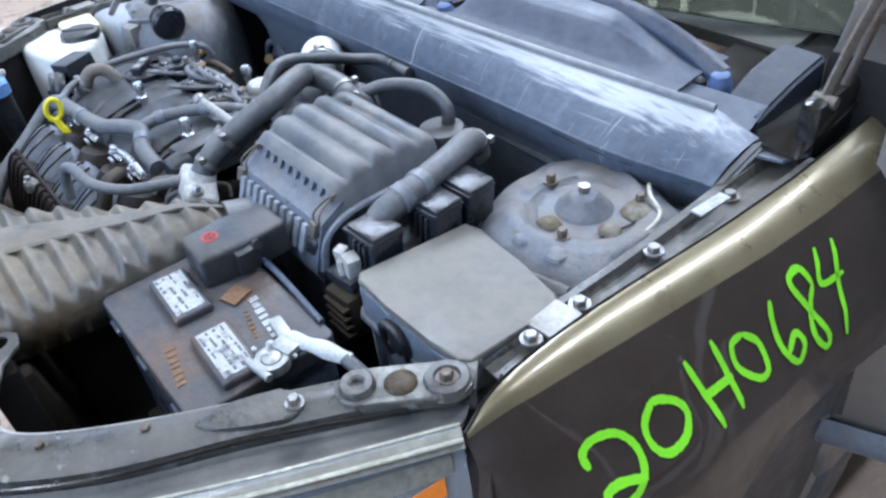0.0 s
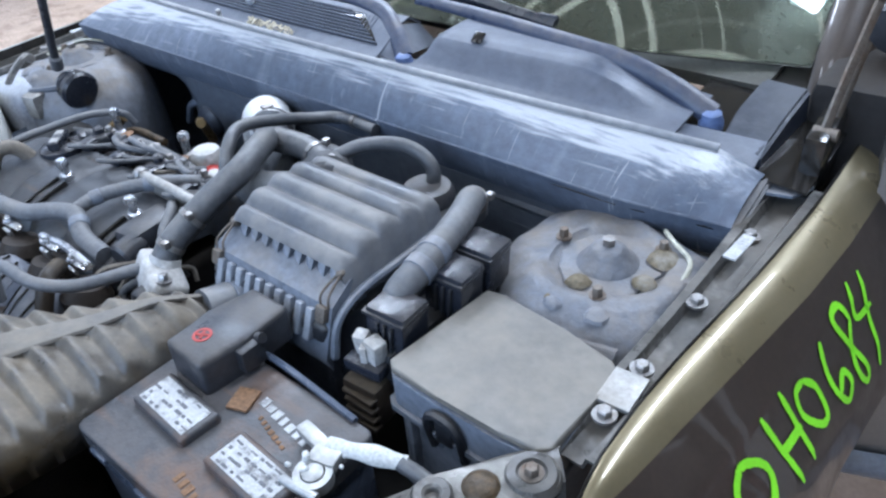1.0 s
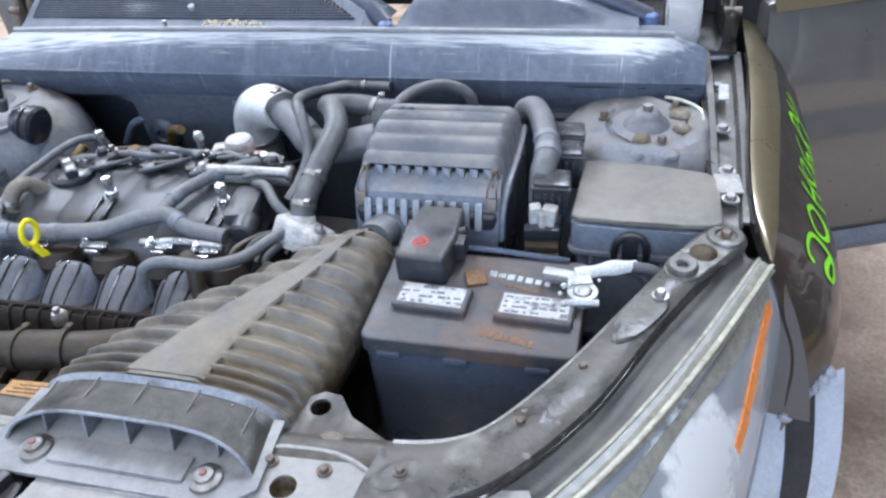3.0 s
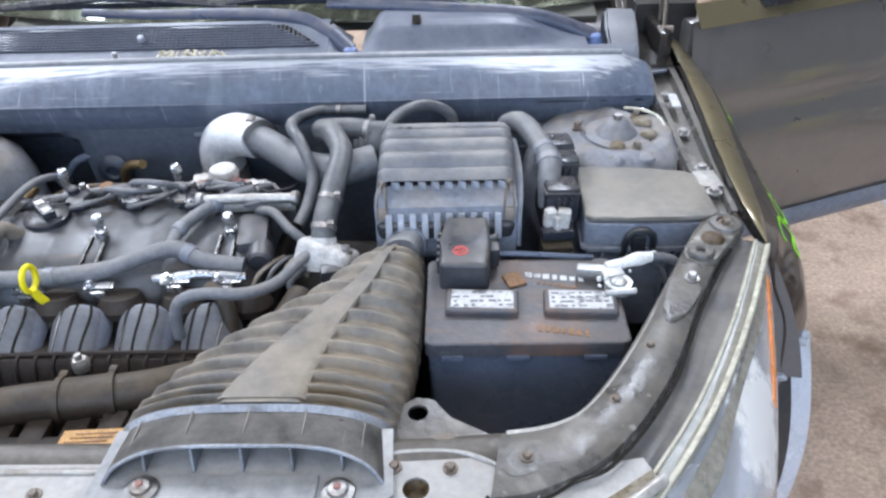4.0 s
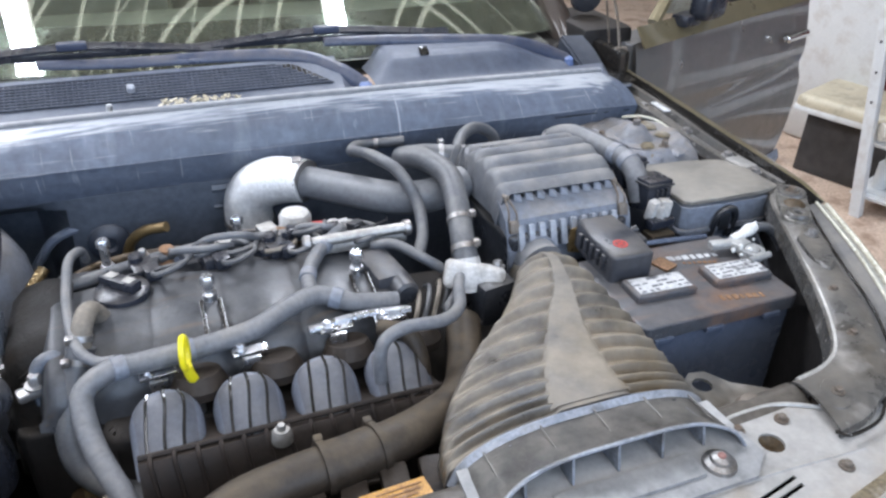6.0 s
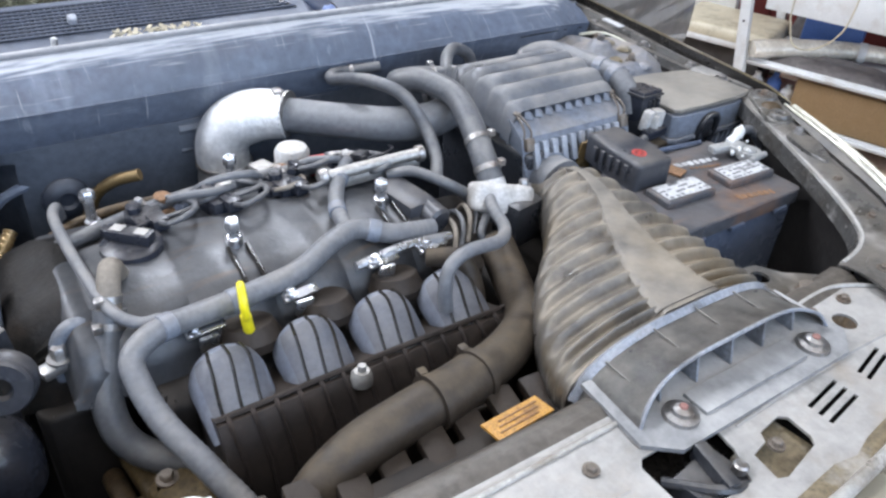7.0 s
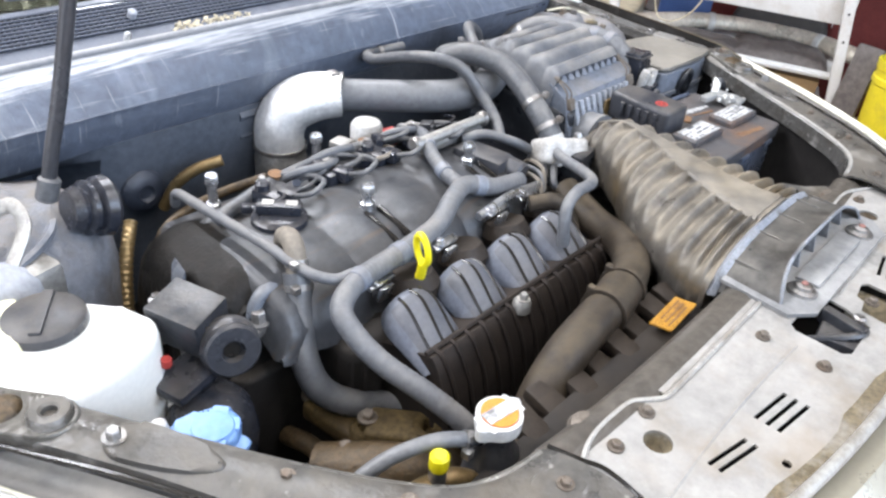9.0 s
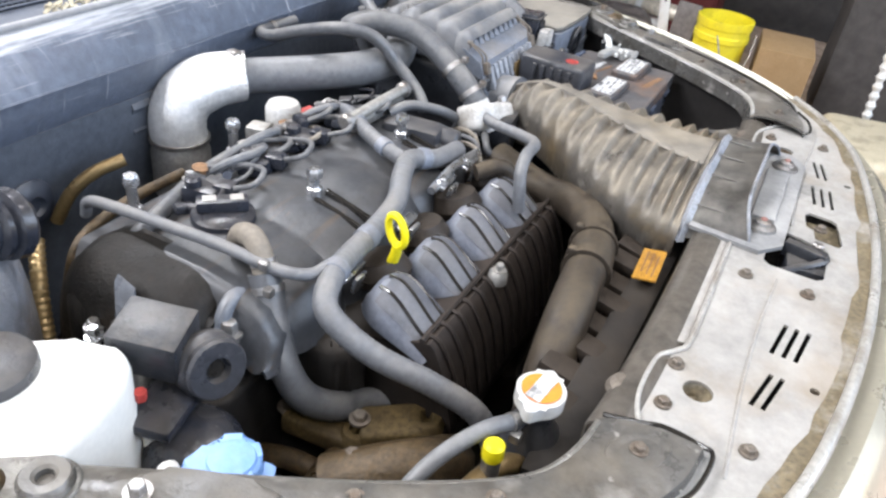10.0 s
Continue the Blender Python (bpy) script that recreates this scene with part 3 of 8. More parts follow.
# ---- the shed ----
def shed():
    bm = nb()
    add_sheet(bm, lambda u, v: Vector((-30 + 60 * u, -30 + 60 * v, 0)), 12, 12)
    floor = single("floor", bm, CONCRETE, (0, 0, 0), "brown stained concrete shed floor with a pale spill", "floor", kind="structure")
    # pale dried spill trailing beside the car
    rnd = random.Random(21)
    for k in range(9):
        t = k / 8
        cx, cy = 1.985 + 0.065 * t + rnd.uniform(-0.012, 0.012), 2.04 - 0.37 * t
        r = 0.020 + 0.030 * math.sin(math.pi * t) + rnd.uniform(0, 0.012)
        bm = nb()
        edge = [(cx + r * (0.8 + rnd.uniform(-0.25, 0.25)) * math.cos(a), cy + r * (1.5 + rnd.uniform(-0.35, 0.35)) * math.sin(a)) for a in (2 * math.pi * j / 14 for j in range(14))]
        add_prism(bm, edge, 0.0, 0.0018 + 0.0003 * (k % 3))
        part("dried_spill", bm, SPILL, floor, "pale bluish dried spill")
    bm = nb()
    add_box(bm, (4.9, 1.0, 2.0), (0.15, 10.4, 4.0))
    single("wall_left", bm, WALL_DARK, (4.9, 1.0, 0), "dark painted shed wall", "wall", kind="structure")
    bm = nb()
    add_box(bm, (0, 6.2, 2.0), (9.6, 0.15, 4.0))
    single("wall_back", bm, WALL, (0, 6.2, 0), "grey tan sheet metal shed wall", "wall", kind="structure")
    bm = nb()
    add_box(bm, (-4.9, 4.3, 2.0), (0.15, 3.6, 4.0))
    add_box(bm, (-4.9, -3.0, 2.0), (0.15, 2.6, 4.0))
    add_box(bm, (-4.9, 0.4, 3.8), (0.15, 4.2, 0.4))
    single("wall_right", bm, WALL, (-4.9, 0, 0), "grey tan sheet metal wall with a side doorway", "wall", kind="structure")
    bm = nb()
    add_box(bm, (-4.0, -4.3, 2.0), (1.9, 0.15, 4.0))
    add_box(bm, (4.4, -4.3, 2.0), (1.0, 0.15, 4.0))
    single("wall_front", bm, WALL, (0, -4.3, 0), "shed front wall beside the open bay doorway", "wall", kind="structure")
    bm = nb()
    holes = [rounded(x - 0.11, y - 1.3, x + 0.11, y + 1.3, 0.01, 1) for x, y in SKYLIGHTS]
    add_plate(bm, [(-5, -4.4), (5, -4.4), (5, 6.3), (-5, 6.3)], holes, 4.0, 0.05)
    for k in range(31):
        x = -4.75 + 0.31 * k
        if min(abs(x - sx) for sx, sy in SKYLIGHTS) > 0.15:
            add_box(bm, (x, 0.9, 3.99), (0.05, 10.2, 0.03))
    single("ceiling", bm, ROOF, (0, 0, 4), "tan ribbed shed roof with skylight panels", "ceiling", kind="structure")
    for sx, sy in SKYLIGHTS:
        bm = nb()
        add_box(bm, (sx, sy, 4.02), (0.22, 2.6, 0.02))
        single("skylight_1", bm, PANEL_LIGHT, (sx, sy, 4.0), "bright narrow roof skylight strip", "skylight", kind="structure")


shed()

# ---- the car's body ----
car = thing("car", (0, 0.6, 0), "dark brown metallic car with its bonnet off and engine bay open", "car")


def mirror(f, side):
    return lambda u, v: Vector((lambda p: (p[0] * side, p[1], p[2]))(f(u, v)))


def front_edge(x):
    return -0.082 + 0.3 * x * x + 1.1 * max(0.0, abs(x) - 0.34) ** 2


def support_panel():
    """The sheet metal bridge over the radiator, with its slots, latch opening and round holes."""
    half = [(p.x, p.y) for p in curve_points([(0.435, 0.05, 0), (0.41, 0.078, 0), (0.375, 0.100, 0), (0.345, 0.108, 0), (0.305, 0.108, 0), (0.282, 0.104, 0), (0.262, 0.090, 0), (0.235, 0.084, 0), (0.1, 0.084, 0), (0.03, 0.084, 0)], 4)]
    outer = [(x, front_edge(x) + 0.004) for x in [-0.56 + 0.04 * k for k in range(29)]]
    outer += [(0.548, 0.098), (0.50, 0.090)] + half + [(-x, y) for x, y in half[::-1]] + [(-0.50, 0.090), (-0.548, 0.098)]
    holes = [[(-0.044, -0.018), (-0.036, -0.026), (0.030, -0.026), (0.036, -0.012), (0.046, 0.006), (0.050, 0.034), (0.010, 0.036), (0.004, 0.042), (-0.036, 0.042), (-0.044, 0.034)],
             [(0.052, -0.036), (0.062, -0.040), (0.116, -0.030), (0.122, -0.022), (0.124, 0.004), (0.116, 0.010), (0.084, 0.006), (0.078, -0.004), (0.056, -0.008)]]
    for s in (-1, 1):
        holes += [circle(s * 0.31, 0.061, 0.014), circle(s * 0.245, -0.035, 0.005, 8)]
        for k in range(3):
            holes.append(slot(s * 0.183, 0.0055 - 0.0115 * k, 0.058, 0.0046, s * 8))
        for k in range(2):
            holes.append(slot(s * 0.272, 0.010 - 0.0105 * k, 0.056, 0.0046, s * 12))
    bm = nb()
    add_plate(bm, outer, holes, 0.9345, 0.003)
    panel = part("support_panel", bm, PANEL, car, "pale dirt-stained radiator support panel with black slots")
    for s in (-1, 1):
        for x, y in ((0.085, 0.055), (0.083, -0.012), (0.286, 0.087), (0.345, 0.085), (0.36, 0.008)):
            bm = nb()
            add_bolt(bm, (s * x, y, 0.937), 0.0052, h=0.005)
            part("bolt", bm, OLD_BOLT, panel)
        bm = nb()
        add_lathe(bm, (s * 0.31, 0.061, 0.921), (s * 0.31, 0.061, 2), [(0.011, 0.0), (0.0165, 0.012), (0.0165, 0.014), (0.009, 0.002)], 20)
        part("hole_cup", bm, OIL_BROWN if s > 0 else EDGE_DIRT, panel, "brown dirt in the dimple")
    # rolled lip along the front, with brown dirt lying behind it
    span = [-0.565 + 0.0565 * k for k in range(21)]
    bm = nb()
    add_tube(bm, [(x, front_edge(x) + 0.002, 0.938) for x in span], 0.0065, 12, 3, flat=0.8)
    part("rolled_lip", bm, LIP, panel, "worn pale rolled lip along the front edge")
    bm = nb()
    rnd = random.Random(4)
    width = [0.009 + rnd.uniform(0.0, 0.009) for _ in range(41)]
    add_sheet(bm, lambda u, v: Vector((-0.555 + 1.11 * u, front_edge(-0.555 + 1.11 * u) + 0.008 + width[int(u * 40)] * v, 0.9378 + 0.0012 * (1 - v))), 40, 2, 0.001)
    part("edge_dirt", bm, EDGE_DIRT, panel, "brown dirt behind the lip")
    # creases pressed across the panel, and the raised rim beside the bay
    for s in (-1, 1):
        bm = nb()
        add_tube(bm, [(s * 0.40, 0.020, 0.9365), (s * 0.28, 0.026, 0.9368), (s * 0.17, 0.026, 0.9368), (s * 0.07, 0.022, 0.9365)], 0.0026, 8, 8, flat=0.6)
        part("pressed_crease", bm, PANEL, panel)
        bm = nb()
        add_tube(bm, [(s * x, y - 0.001, 0.9385) for x, y in half[::2]] + [(s * 0.0 + (0.02 if s > 0 else -0.02), 0.083, 0.9385)], 0.0028, 8, 3)
        part("raised_rim", bm, LIP, panel, "bright worn rim of the panel")
        bm = nb()
        add_lathe(bm, (s * 0.338, 0.118, 0.930), (s * 0.338, 0.118, 1), [(0.020, 0), (0.017, 0.006), (0.010, 0.008)], 20)
        part("dished_washer", bm, OLD_BOLT, panel, "dished steel washer")
        bm = nb()
        add_bolt(bm, (s * 0.452, 0.082, 0.9376), 0.006, h=0.005)
        part("bolt", bm, OLD_BOLT, panel)
    bm = nb()
    add_box(bm, (0.088, -0.014, 0.922), (0.075, 0.052, 0.006), (0, 0, 8), 0.002)
    part("tan_backing", bm, EDGE_DIRT, panel, "tan dirt-covered metal behind the opening")
    # rounded cross beam on the radiator side
    bm = nb()

    def beam(u, v):
        x = -0.40 + 0.80 * u
        a = math.pi * (1.15 * v - 0.05)
        y0 = 0.106 + 0.010 * (abs(x) / 0.4) ** 4
        return Vector((x, y0 - 0.0215 * math.cos(a), 0.9285 + 0.012 * math.sin(a) - (0.03 if v > 0.95 else 0)))
    add_sheet(bm, beam, 24, 10, 0.002)
    part("cross_beam", bm, BEAM_BACK, car, "worn steel cross beam with dark dirt")
    bm = nb()
    add_sheet(bm, lambda u, v: Vector((-0.44 + 0.88 * u, 0.09 - 0.05 * v, 0.93 - 0.36 * v)), 8, 2, 0.004)
    part("front_frame", bm, BODY_DARK, car)
    # added black plate that keeps the panel's slots and holes dark
    bm = nb()
    add_plate(bm, [(-0.40, -0.040), (0.40, -0.040), (0.40, 0.075), (-0.40, 0.075)], [], 0.893, 0.003)
    part("slot_backing", bm, FRIT, car)
    # bright folded strip between beam and panel
    bm = nb()
    add_sheet(bm, lambda u, v: Vector((-0.25 + 0.5 * u, 0.084 + 0.018 * v, 0.9365 + 0.004 * math.sin(math.pi * v) - 0.004 * v)), 12, 5, 0.002)
    part("folded_strip", bm, PANEL, car)
    # bonnet latch seen through its opening
    bm = nb()
    add_box(bm, (0.008, -0.008, 0.918), (0.06, 0.055, 0.03), (0, 0, 8), 0.004)
    add_box(bm, (0.012, 0.0, 0.936), (0.014, 0.05, 0.02), (0, 0, -12), 0.003)
    add_tube(bm, [(-0.03, 0.02, 0.925), (0.0, -0.02, 0.938), (0.035, -0.025, 0.93)], 0.005, 8)
    latch = part("bonnet_latch", bm, PLASTIC, car, "black steel bonnet latch")
    bm = nb()
    add_cyl(bm, (0.03, -0.012, 0.934), (0.03, -0.012, 0.946), 0.007, 14, 0.002)
    part("latch_pin", bm, STEEL, latch)


RAIL_IN = [(0.40, 0.128), (0.455, 0.138), (0.50, 0.168), (0.562, 0.255), (0.637, 0.385), (0.70, 0.497), (0.738, 0.545)]
RAIL_OUT = [(0.385, 0.035), (0.44, 0.046), (0.52, 0.093), (0.60, 0.195), (0.665, 0.325), (0.735, 0.452), (0.772, 0.51)]


def side_rail(s):
    bm = nb()

    def f(u, v):
        a, b = lerp_path(RAIL_IN, u), lerp_path(RAIL_OUT, u)
        k = max(0.0, (v - 0.25) / 0.75)
        p = a.lerp(b, k)
        z = 0.942 + 0.010 * math.sin(math.pi * k) ** 0.6 + 0.006 * u
        if v < 0.25:
            z -= 0.026 * (1 - v / 0.25)
            p.y += 0.004 * (1 - v / 0.25)
        if v > 0.97:
            z -= 0.02
        return Vector((s * p.x, p.y, z))
    add_sheet(bm, f, 40, 16, 0.003)
    rail = part("headlamp_rail", bm, RAIL, car, "dirt-caked dark painted rail over the headlamp")
    bm = nb()
    add_lathe(bm, (s * 0.690, 0.428, 0.957), (s * 0.690, 0.428, 2), [(0.019, 0), (0.0185, 0.006), (0.016, 0.009), (0.009, 0.009), (0.0065, 0.007), (0.006, 0.002)], 24)
    part("rubber_stop", bm, RAIL, rail, "worn grey bonnet stop seat")
    bm = nb()
    add_lathe(bm, (s * 0.716, 0.462, 0.953), (s * 0.716, 0.462, 2), [(0.019, 0), (0.017, 0.006), (0.012, 0.010), (0.004, 0.011)], 20)
    part("dirt_mound", bm, OIL_BROWN, rail, "caked brown dirt")
    bm = nb()
    add_lathe(bm, (s * 0.744, 0.498, 0.953), (s * 0.744, 0.498, 2), [(0.027, 0), (0.022, 0.009), (0.014, 0.010), (0.012, 0.007)], 24)
    boss = part("bolt_boss", bm, RAIL, rail)
    bm = nb()
    add_bolt(bm, (s * 0.744, 0.498, 0.958), 0.007)
    part("bolt", bm, OLD_BOLT, rail)
    bm = nb()
    a, b = Vector((s * 0.690, 0.428, 0)), Vector((s * 0.744, 0.500, 0))
    d = (b - a).normalized()
    n = Vector((-d.y, d.x, 0))
    ends = []
    for c, sign, r in ((b, 1, 0.026), (a, -1, 0.023)):
        ends += [c + (d * math.cos(q) * sign + n * math.sin(q) * sign) * r for q in (radians(-90 + 22.5 * k) for k in range(9))]
    add_prism(bm, [(p.x, p.y) for p in ends], 0.945, 0.9585, 0.004)
    part("stop_bracket", bm, BEAM, rail, "worn grey bracket with brown dirt")
    # teardrop pressing with its screw
    bm = nb()
    pts = [(s * (0.655 + 0.020 * math.cos(a) * (1 if math.sin(a) > 0 else 1.0)), 0.362 + (0.024 if math.sin(a) > 0 else 0.085) * math.sin(a)) for a in (2 * math.pi * k / 24 for k in range(24))]
    c, d = math.cos(radians(-28 * s)), math.sin(radians(-28 * s))
    pts = [((x - s * 0.655) * c - (y - 0.362) * d + s * 0.655, (x - s * 0.655) * d + (y - 0.362) * c + 0.362) for x, y in pts]
    add_prism(bm, pts if s > 0 else pts[::-1], 0.945, 0.9585, 0.006)
    part("pressing", bm, RAIL, rail)
    bm = nb()
    add_bolt(bm, (s * 0.664, 0.372, 0.957), 0.0065)
    part("bolt", bm, STEEL, rail)
    bm = nb()
    add_cyl(bm, (s * 0.625, 0.333, 0.9525), (s * 0.625, 0.333, 0.956), 0.0055, 14)
    part("drilled_hole", bm, FRIT, rail)
    for x, y in ((0.425, 0.088), (0.53, 0.165), (0.585, 0.25)):
        bm = nb()
        add_bolt(bm, (s * x, y, 0.951), 0.0050, h=0.005)
        part("bolt", bm, OLD_BOLT, rail)
    # smooth pressed plate where the rail turns across the front, and dents along it
    bm = nb()
    add_lathe(bm, (s * 0.425, 0.088, 0.9475), (s * 0.425, 0.088, 2), [(0.026, 0), (0.023, 0.0045), (0.016, 0.0052), (0.011, 0.0035)], 28)
    for v in bm.verts:
        v.co.x += s * 0.5 * (v.co.y - 0.088)
    part("front_pressing", bm, RAIL, rail, "smooth raised seat round the front bolt")
    bm = nb()
    add_tube(bm, [lerp_path(RAIL_IN, t / 10) + Vector((0.006, -0.002, 0.9435 + 0.0006 * t)) for t in range(11)], 0.0035, 8, 4)
    for v in bm.verts:
        v.co.x *= s
    part("rolled_edge", bm, LIP if s > 0 else BEAM, rail, "worn bright inner edge")
    # seam between rail and panel
    bm = nb()
    add_tube(bm, [(s * 0.47, 0.062, 0.944), (s * 0.52, 0.088, 0.946), (s * 0.60, 0.19, 0.948), (s * 0.665, 0.32, 0.950), (s * 0.74, 0.45, 0.948)], 0.0024, 8, 8)
    part("seam_rubber", bm, FRIT, rail)
    bm = nb()
    foot = [(0.398, 0.125), (0.386, 0.096), (0.379, 0.076), (0.382, 0.046), (0.392, 0.034), (0.436, 0.040), (0.47, 0.060)]
    add_tube(bm, [(s * x, y, 0.944 + 0.003 * (x > 0.39)) for x, y in (foot if s < 0 else foot[3:])], 0.0022, 6, 6)
    part("seam_rubber", bm, FRIT, rail)
    if s < 0:
        return
    # diagonal stay plate down to the bay
    bm = nb()
    add_plate(bm, [(0.28, 0.118), (0.43, 0.125), (0.345, 0.165), (0.325, 0.190), (0.305, 0.193), (0.288, 0.182), (0.282, 0.165)], [circle(0.307, 0.170, 0.012)], 0.925, 0.004, lambda x, y: -0.12 * max(0, x - 0.32))
    for v in bm.verts:
        v.co.x *= s
    part("stay_plate", bm, RAIL, rail, "thin steel plate with a round hole")


def lens_top(u):
    return lerp_path([(0.540, 0.062, 0.930), (0.568, 0.095, 0.937), (0.630, 0.18, 0.942), (0.708, 0.318, 0.945), (0.784, 0.478, 0.943)], u)


def lens_low(u):
    return lerp_path([(0.625, -0.030, 0.76), (0.690, 0.04, 0.745), (0.742, 0.15, 0.735), (0.795, 0.31, 0.73), (0.825, 0.455, 0.74)], u)


def headlamp(s):
    def shell(off):
        def f(u, v):
            a, b = lens_top(u), lens_low(u)
            p = a.lerp(b, v)
            out = Vector((0.78, -0.45, 0.35)) * (0.045 * math.sin(math.pi * min(1, v * 0.9 + 0.05)) * (1 - 0.45 * u) + off)
            p = p + out
            return Vector((p.x * s, p.y, p.z))
        return f
    bm = nb()

    def top(u, v):
        a = lerp_path(RAIL_OUT, 0.1 + 0.88 * u)
        b = lens_top(u)
        p = Vector((a.x, a.y, 0.938)).lerp(b, v)
        p.z -= 0.006 * math.sin(math.pi * v)
        return Vector((p.x * s, p.y, p.z - 0.002))
    add_sheet(bm, top, 24, 6, 0.004)
    lamp = part("headlamp", bm, LAMP_BLACK, car, "headlamp with a yellowed lens edge and hazy lens" if s > 0 else "headlamp with a clear plastic lens")
    bm = nb()
    add_sheet(bm, shell(0.0), 24, 14, 0.003)
    lens = part("lens", bm, LENS_HAZE, lamp, "hazy scuffed plastic lens")
    lens.visible_shadow = False
    bm = nb()
    add_sheet(bm, shell(-0.05), 20, 10, 0.002)
    part("inner_bezel", bm, BEZEL, lamp)
    bm = nb()
    add_tube(bm, [lens_top(t / 8) * 1 for t in range(9)], 0.0024, 8, 4, flat=0.7)
    add_tube(bm, [lens_top(t / 8) + Vector((0.015, -0.009, -0.002)) for t in range(9)], 0.0040, 8, 4, flat=0.6)
    for v in bm.verts:
        v.co.x *= s
    part("lens_edge", bm, LENS_EDGE, lamp, "yellowed raised lens edge")
    bm = nb()
    add_sheet(bm, lambda u, v: lens_top(u) + Vector((0.002 + 0.018 * v, -0.001 - 0.010 * v, -0.001 - 0.007 * v * v)), 24, 4, 0.002)
    for v in bm.verts:
        v.co.x *= s
    part("lens_band", bm, LENS_BAND, lamp, "scuffed grey band along the lens")
    bm = nb()
    rim = shell(0.0012)
    add_sheet(bm, lambda u, v: rim(0.16 + 0.82 * u, 0.115 + 0.105 * v * (0.75 + 0.25 * math.sin(9 * u))), 28, 4, 0.0015)
    part("lens_stripe", bm, LENS_BAND, lamp, "cream stripe below the lens edge")
    for u in (0.30, 0.55):
        bm = nb()
        a, b = lens_top(u), lens_low(u)
        c = a.lerp(b, 0.42) - Vector((0.78, -0.45, 0.35)) * 0.022
        d = Vector((0.72, -0.66, 0.2))
        add_lathe(bm, c - d * 0.05, c + d, [(0.012, 0), (0.028, 0.010), (0.043, 0.028), (0.048, 0.042)], 24, cap=False)
        for v in bm.verts:
            v.co.x *= s
        part("reflector", bm, BOWL, lamp, "bright white bowl reflector")
    for k in range(4):
        u = 0.965 - 0.074 * k
        bm = nb()
        fn = shell(0.0022)
        add_sheet(bm, lambda p, q: fn(u - 0.070 * p, 0.21 + 0.066 * k + 0.060 * p + 0.085 * q * (1 - 0.2 * p)), 6, 4, 0.002)
        part("amber_reflector", bm, AMBER, lamp, "orange side reflector")


def along(table, q):
    """Straight interpolation in a short table of pairs."""
    for (a, x), (b, y) in zip(table, table[1:]):
        if q <= b:
            return x + (y - x) * max(0.0, (q - a) / (b - a))
    return table[-1][1]


CREASE = [(0.474, 0.801), (0.545, 0.813), (0.675, 0.828), (0.88, 0.851), (1.0, 0.858), (1.36, 0.860)]
INNER = [(0.474, 0.798), (0.505, 0.789), (0.55, 0.784), (0.62, 0.784), (0.70, 0.788), (0.79, 0.795), (0.85, 0.800), (1.0, 0.808), (1.36, 0.810)]
BULGE = [(0.0, 0.0), (0.02, 0.021), (0.035, 0.037), (0.07, 0.062), (0.097, 0.086), (0.13, 0.104), (0.17, 0.117), (0.21, 0.121), (0.30, 0.114), (0.4, 0.10), (0.6, 0.09)]


RIDGE = [(0.474, 0.953), (0.52, 0.959), (0.58, 0.964), (0.66, 0.967), (0.9, 0.970), (1.1, 0.977), (1.36, 1.003)]


def fender_x(y, z):
    """How far out the fender's side lies at that place."""
    front = 0.66 + 0.34 * smooth_step((y - 0.45) / 0.17)
    front += 0.55 * (1 - front) * smooth_step((0.90 - z) / 0.07)
    front *= 1 - 0.25 * smooth_step((y - 0.65) / 0.22)
    return along(CREASE, y) + along(BULGE, 0.950 - z) * front - 0.7 * max(0.0, 0.49 - y)


def fender_drop(y):
    return 0.010 * max(0.0, (0.53 - y) / 0.055) ** 1.5


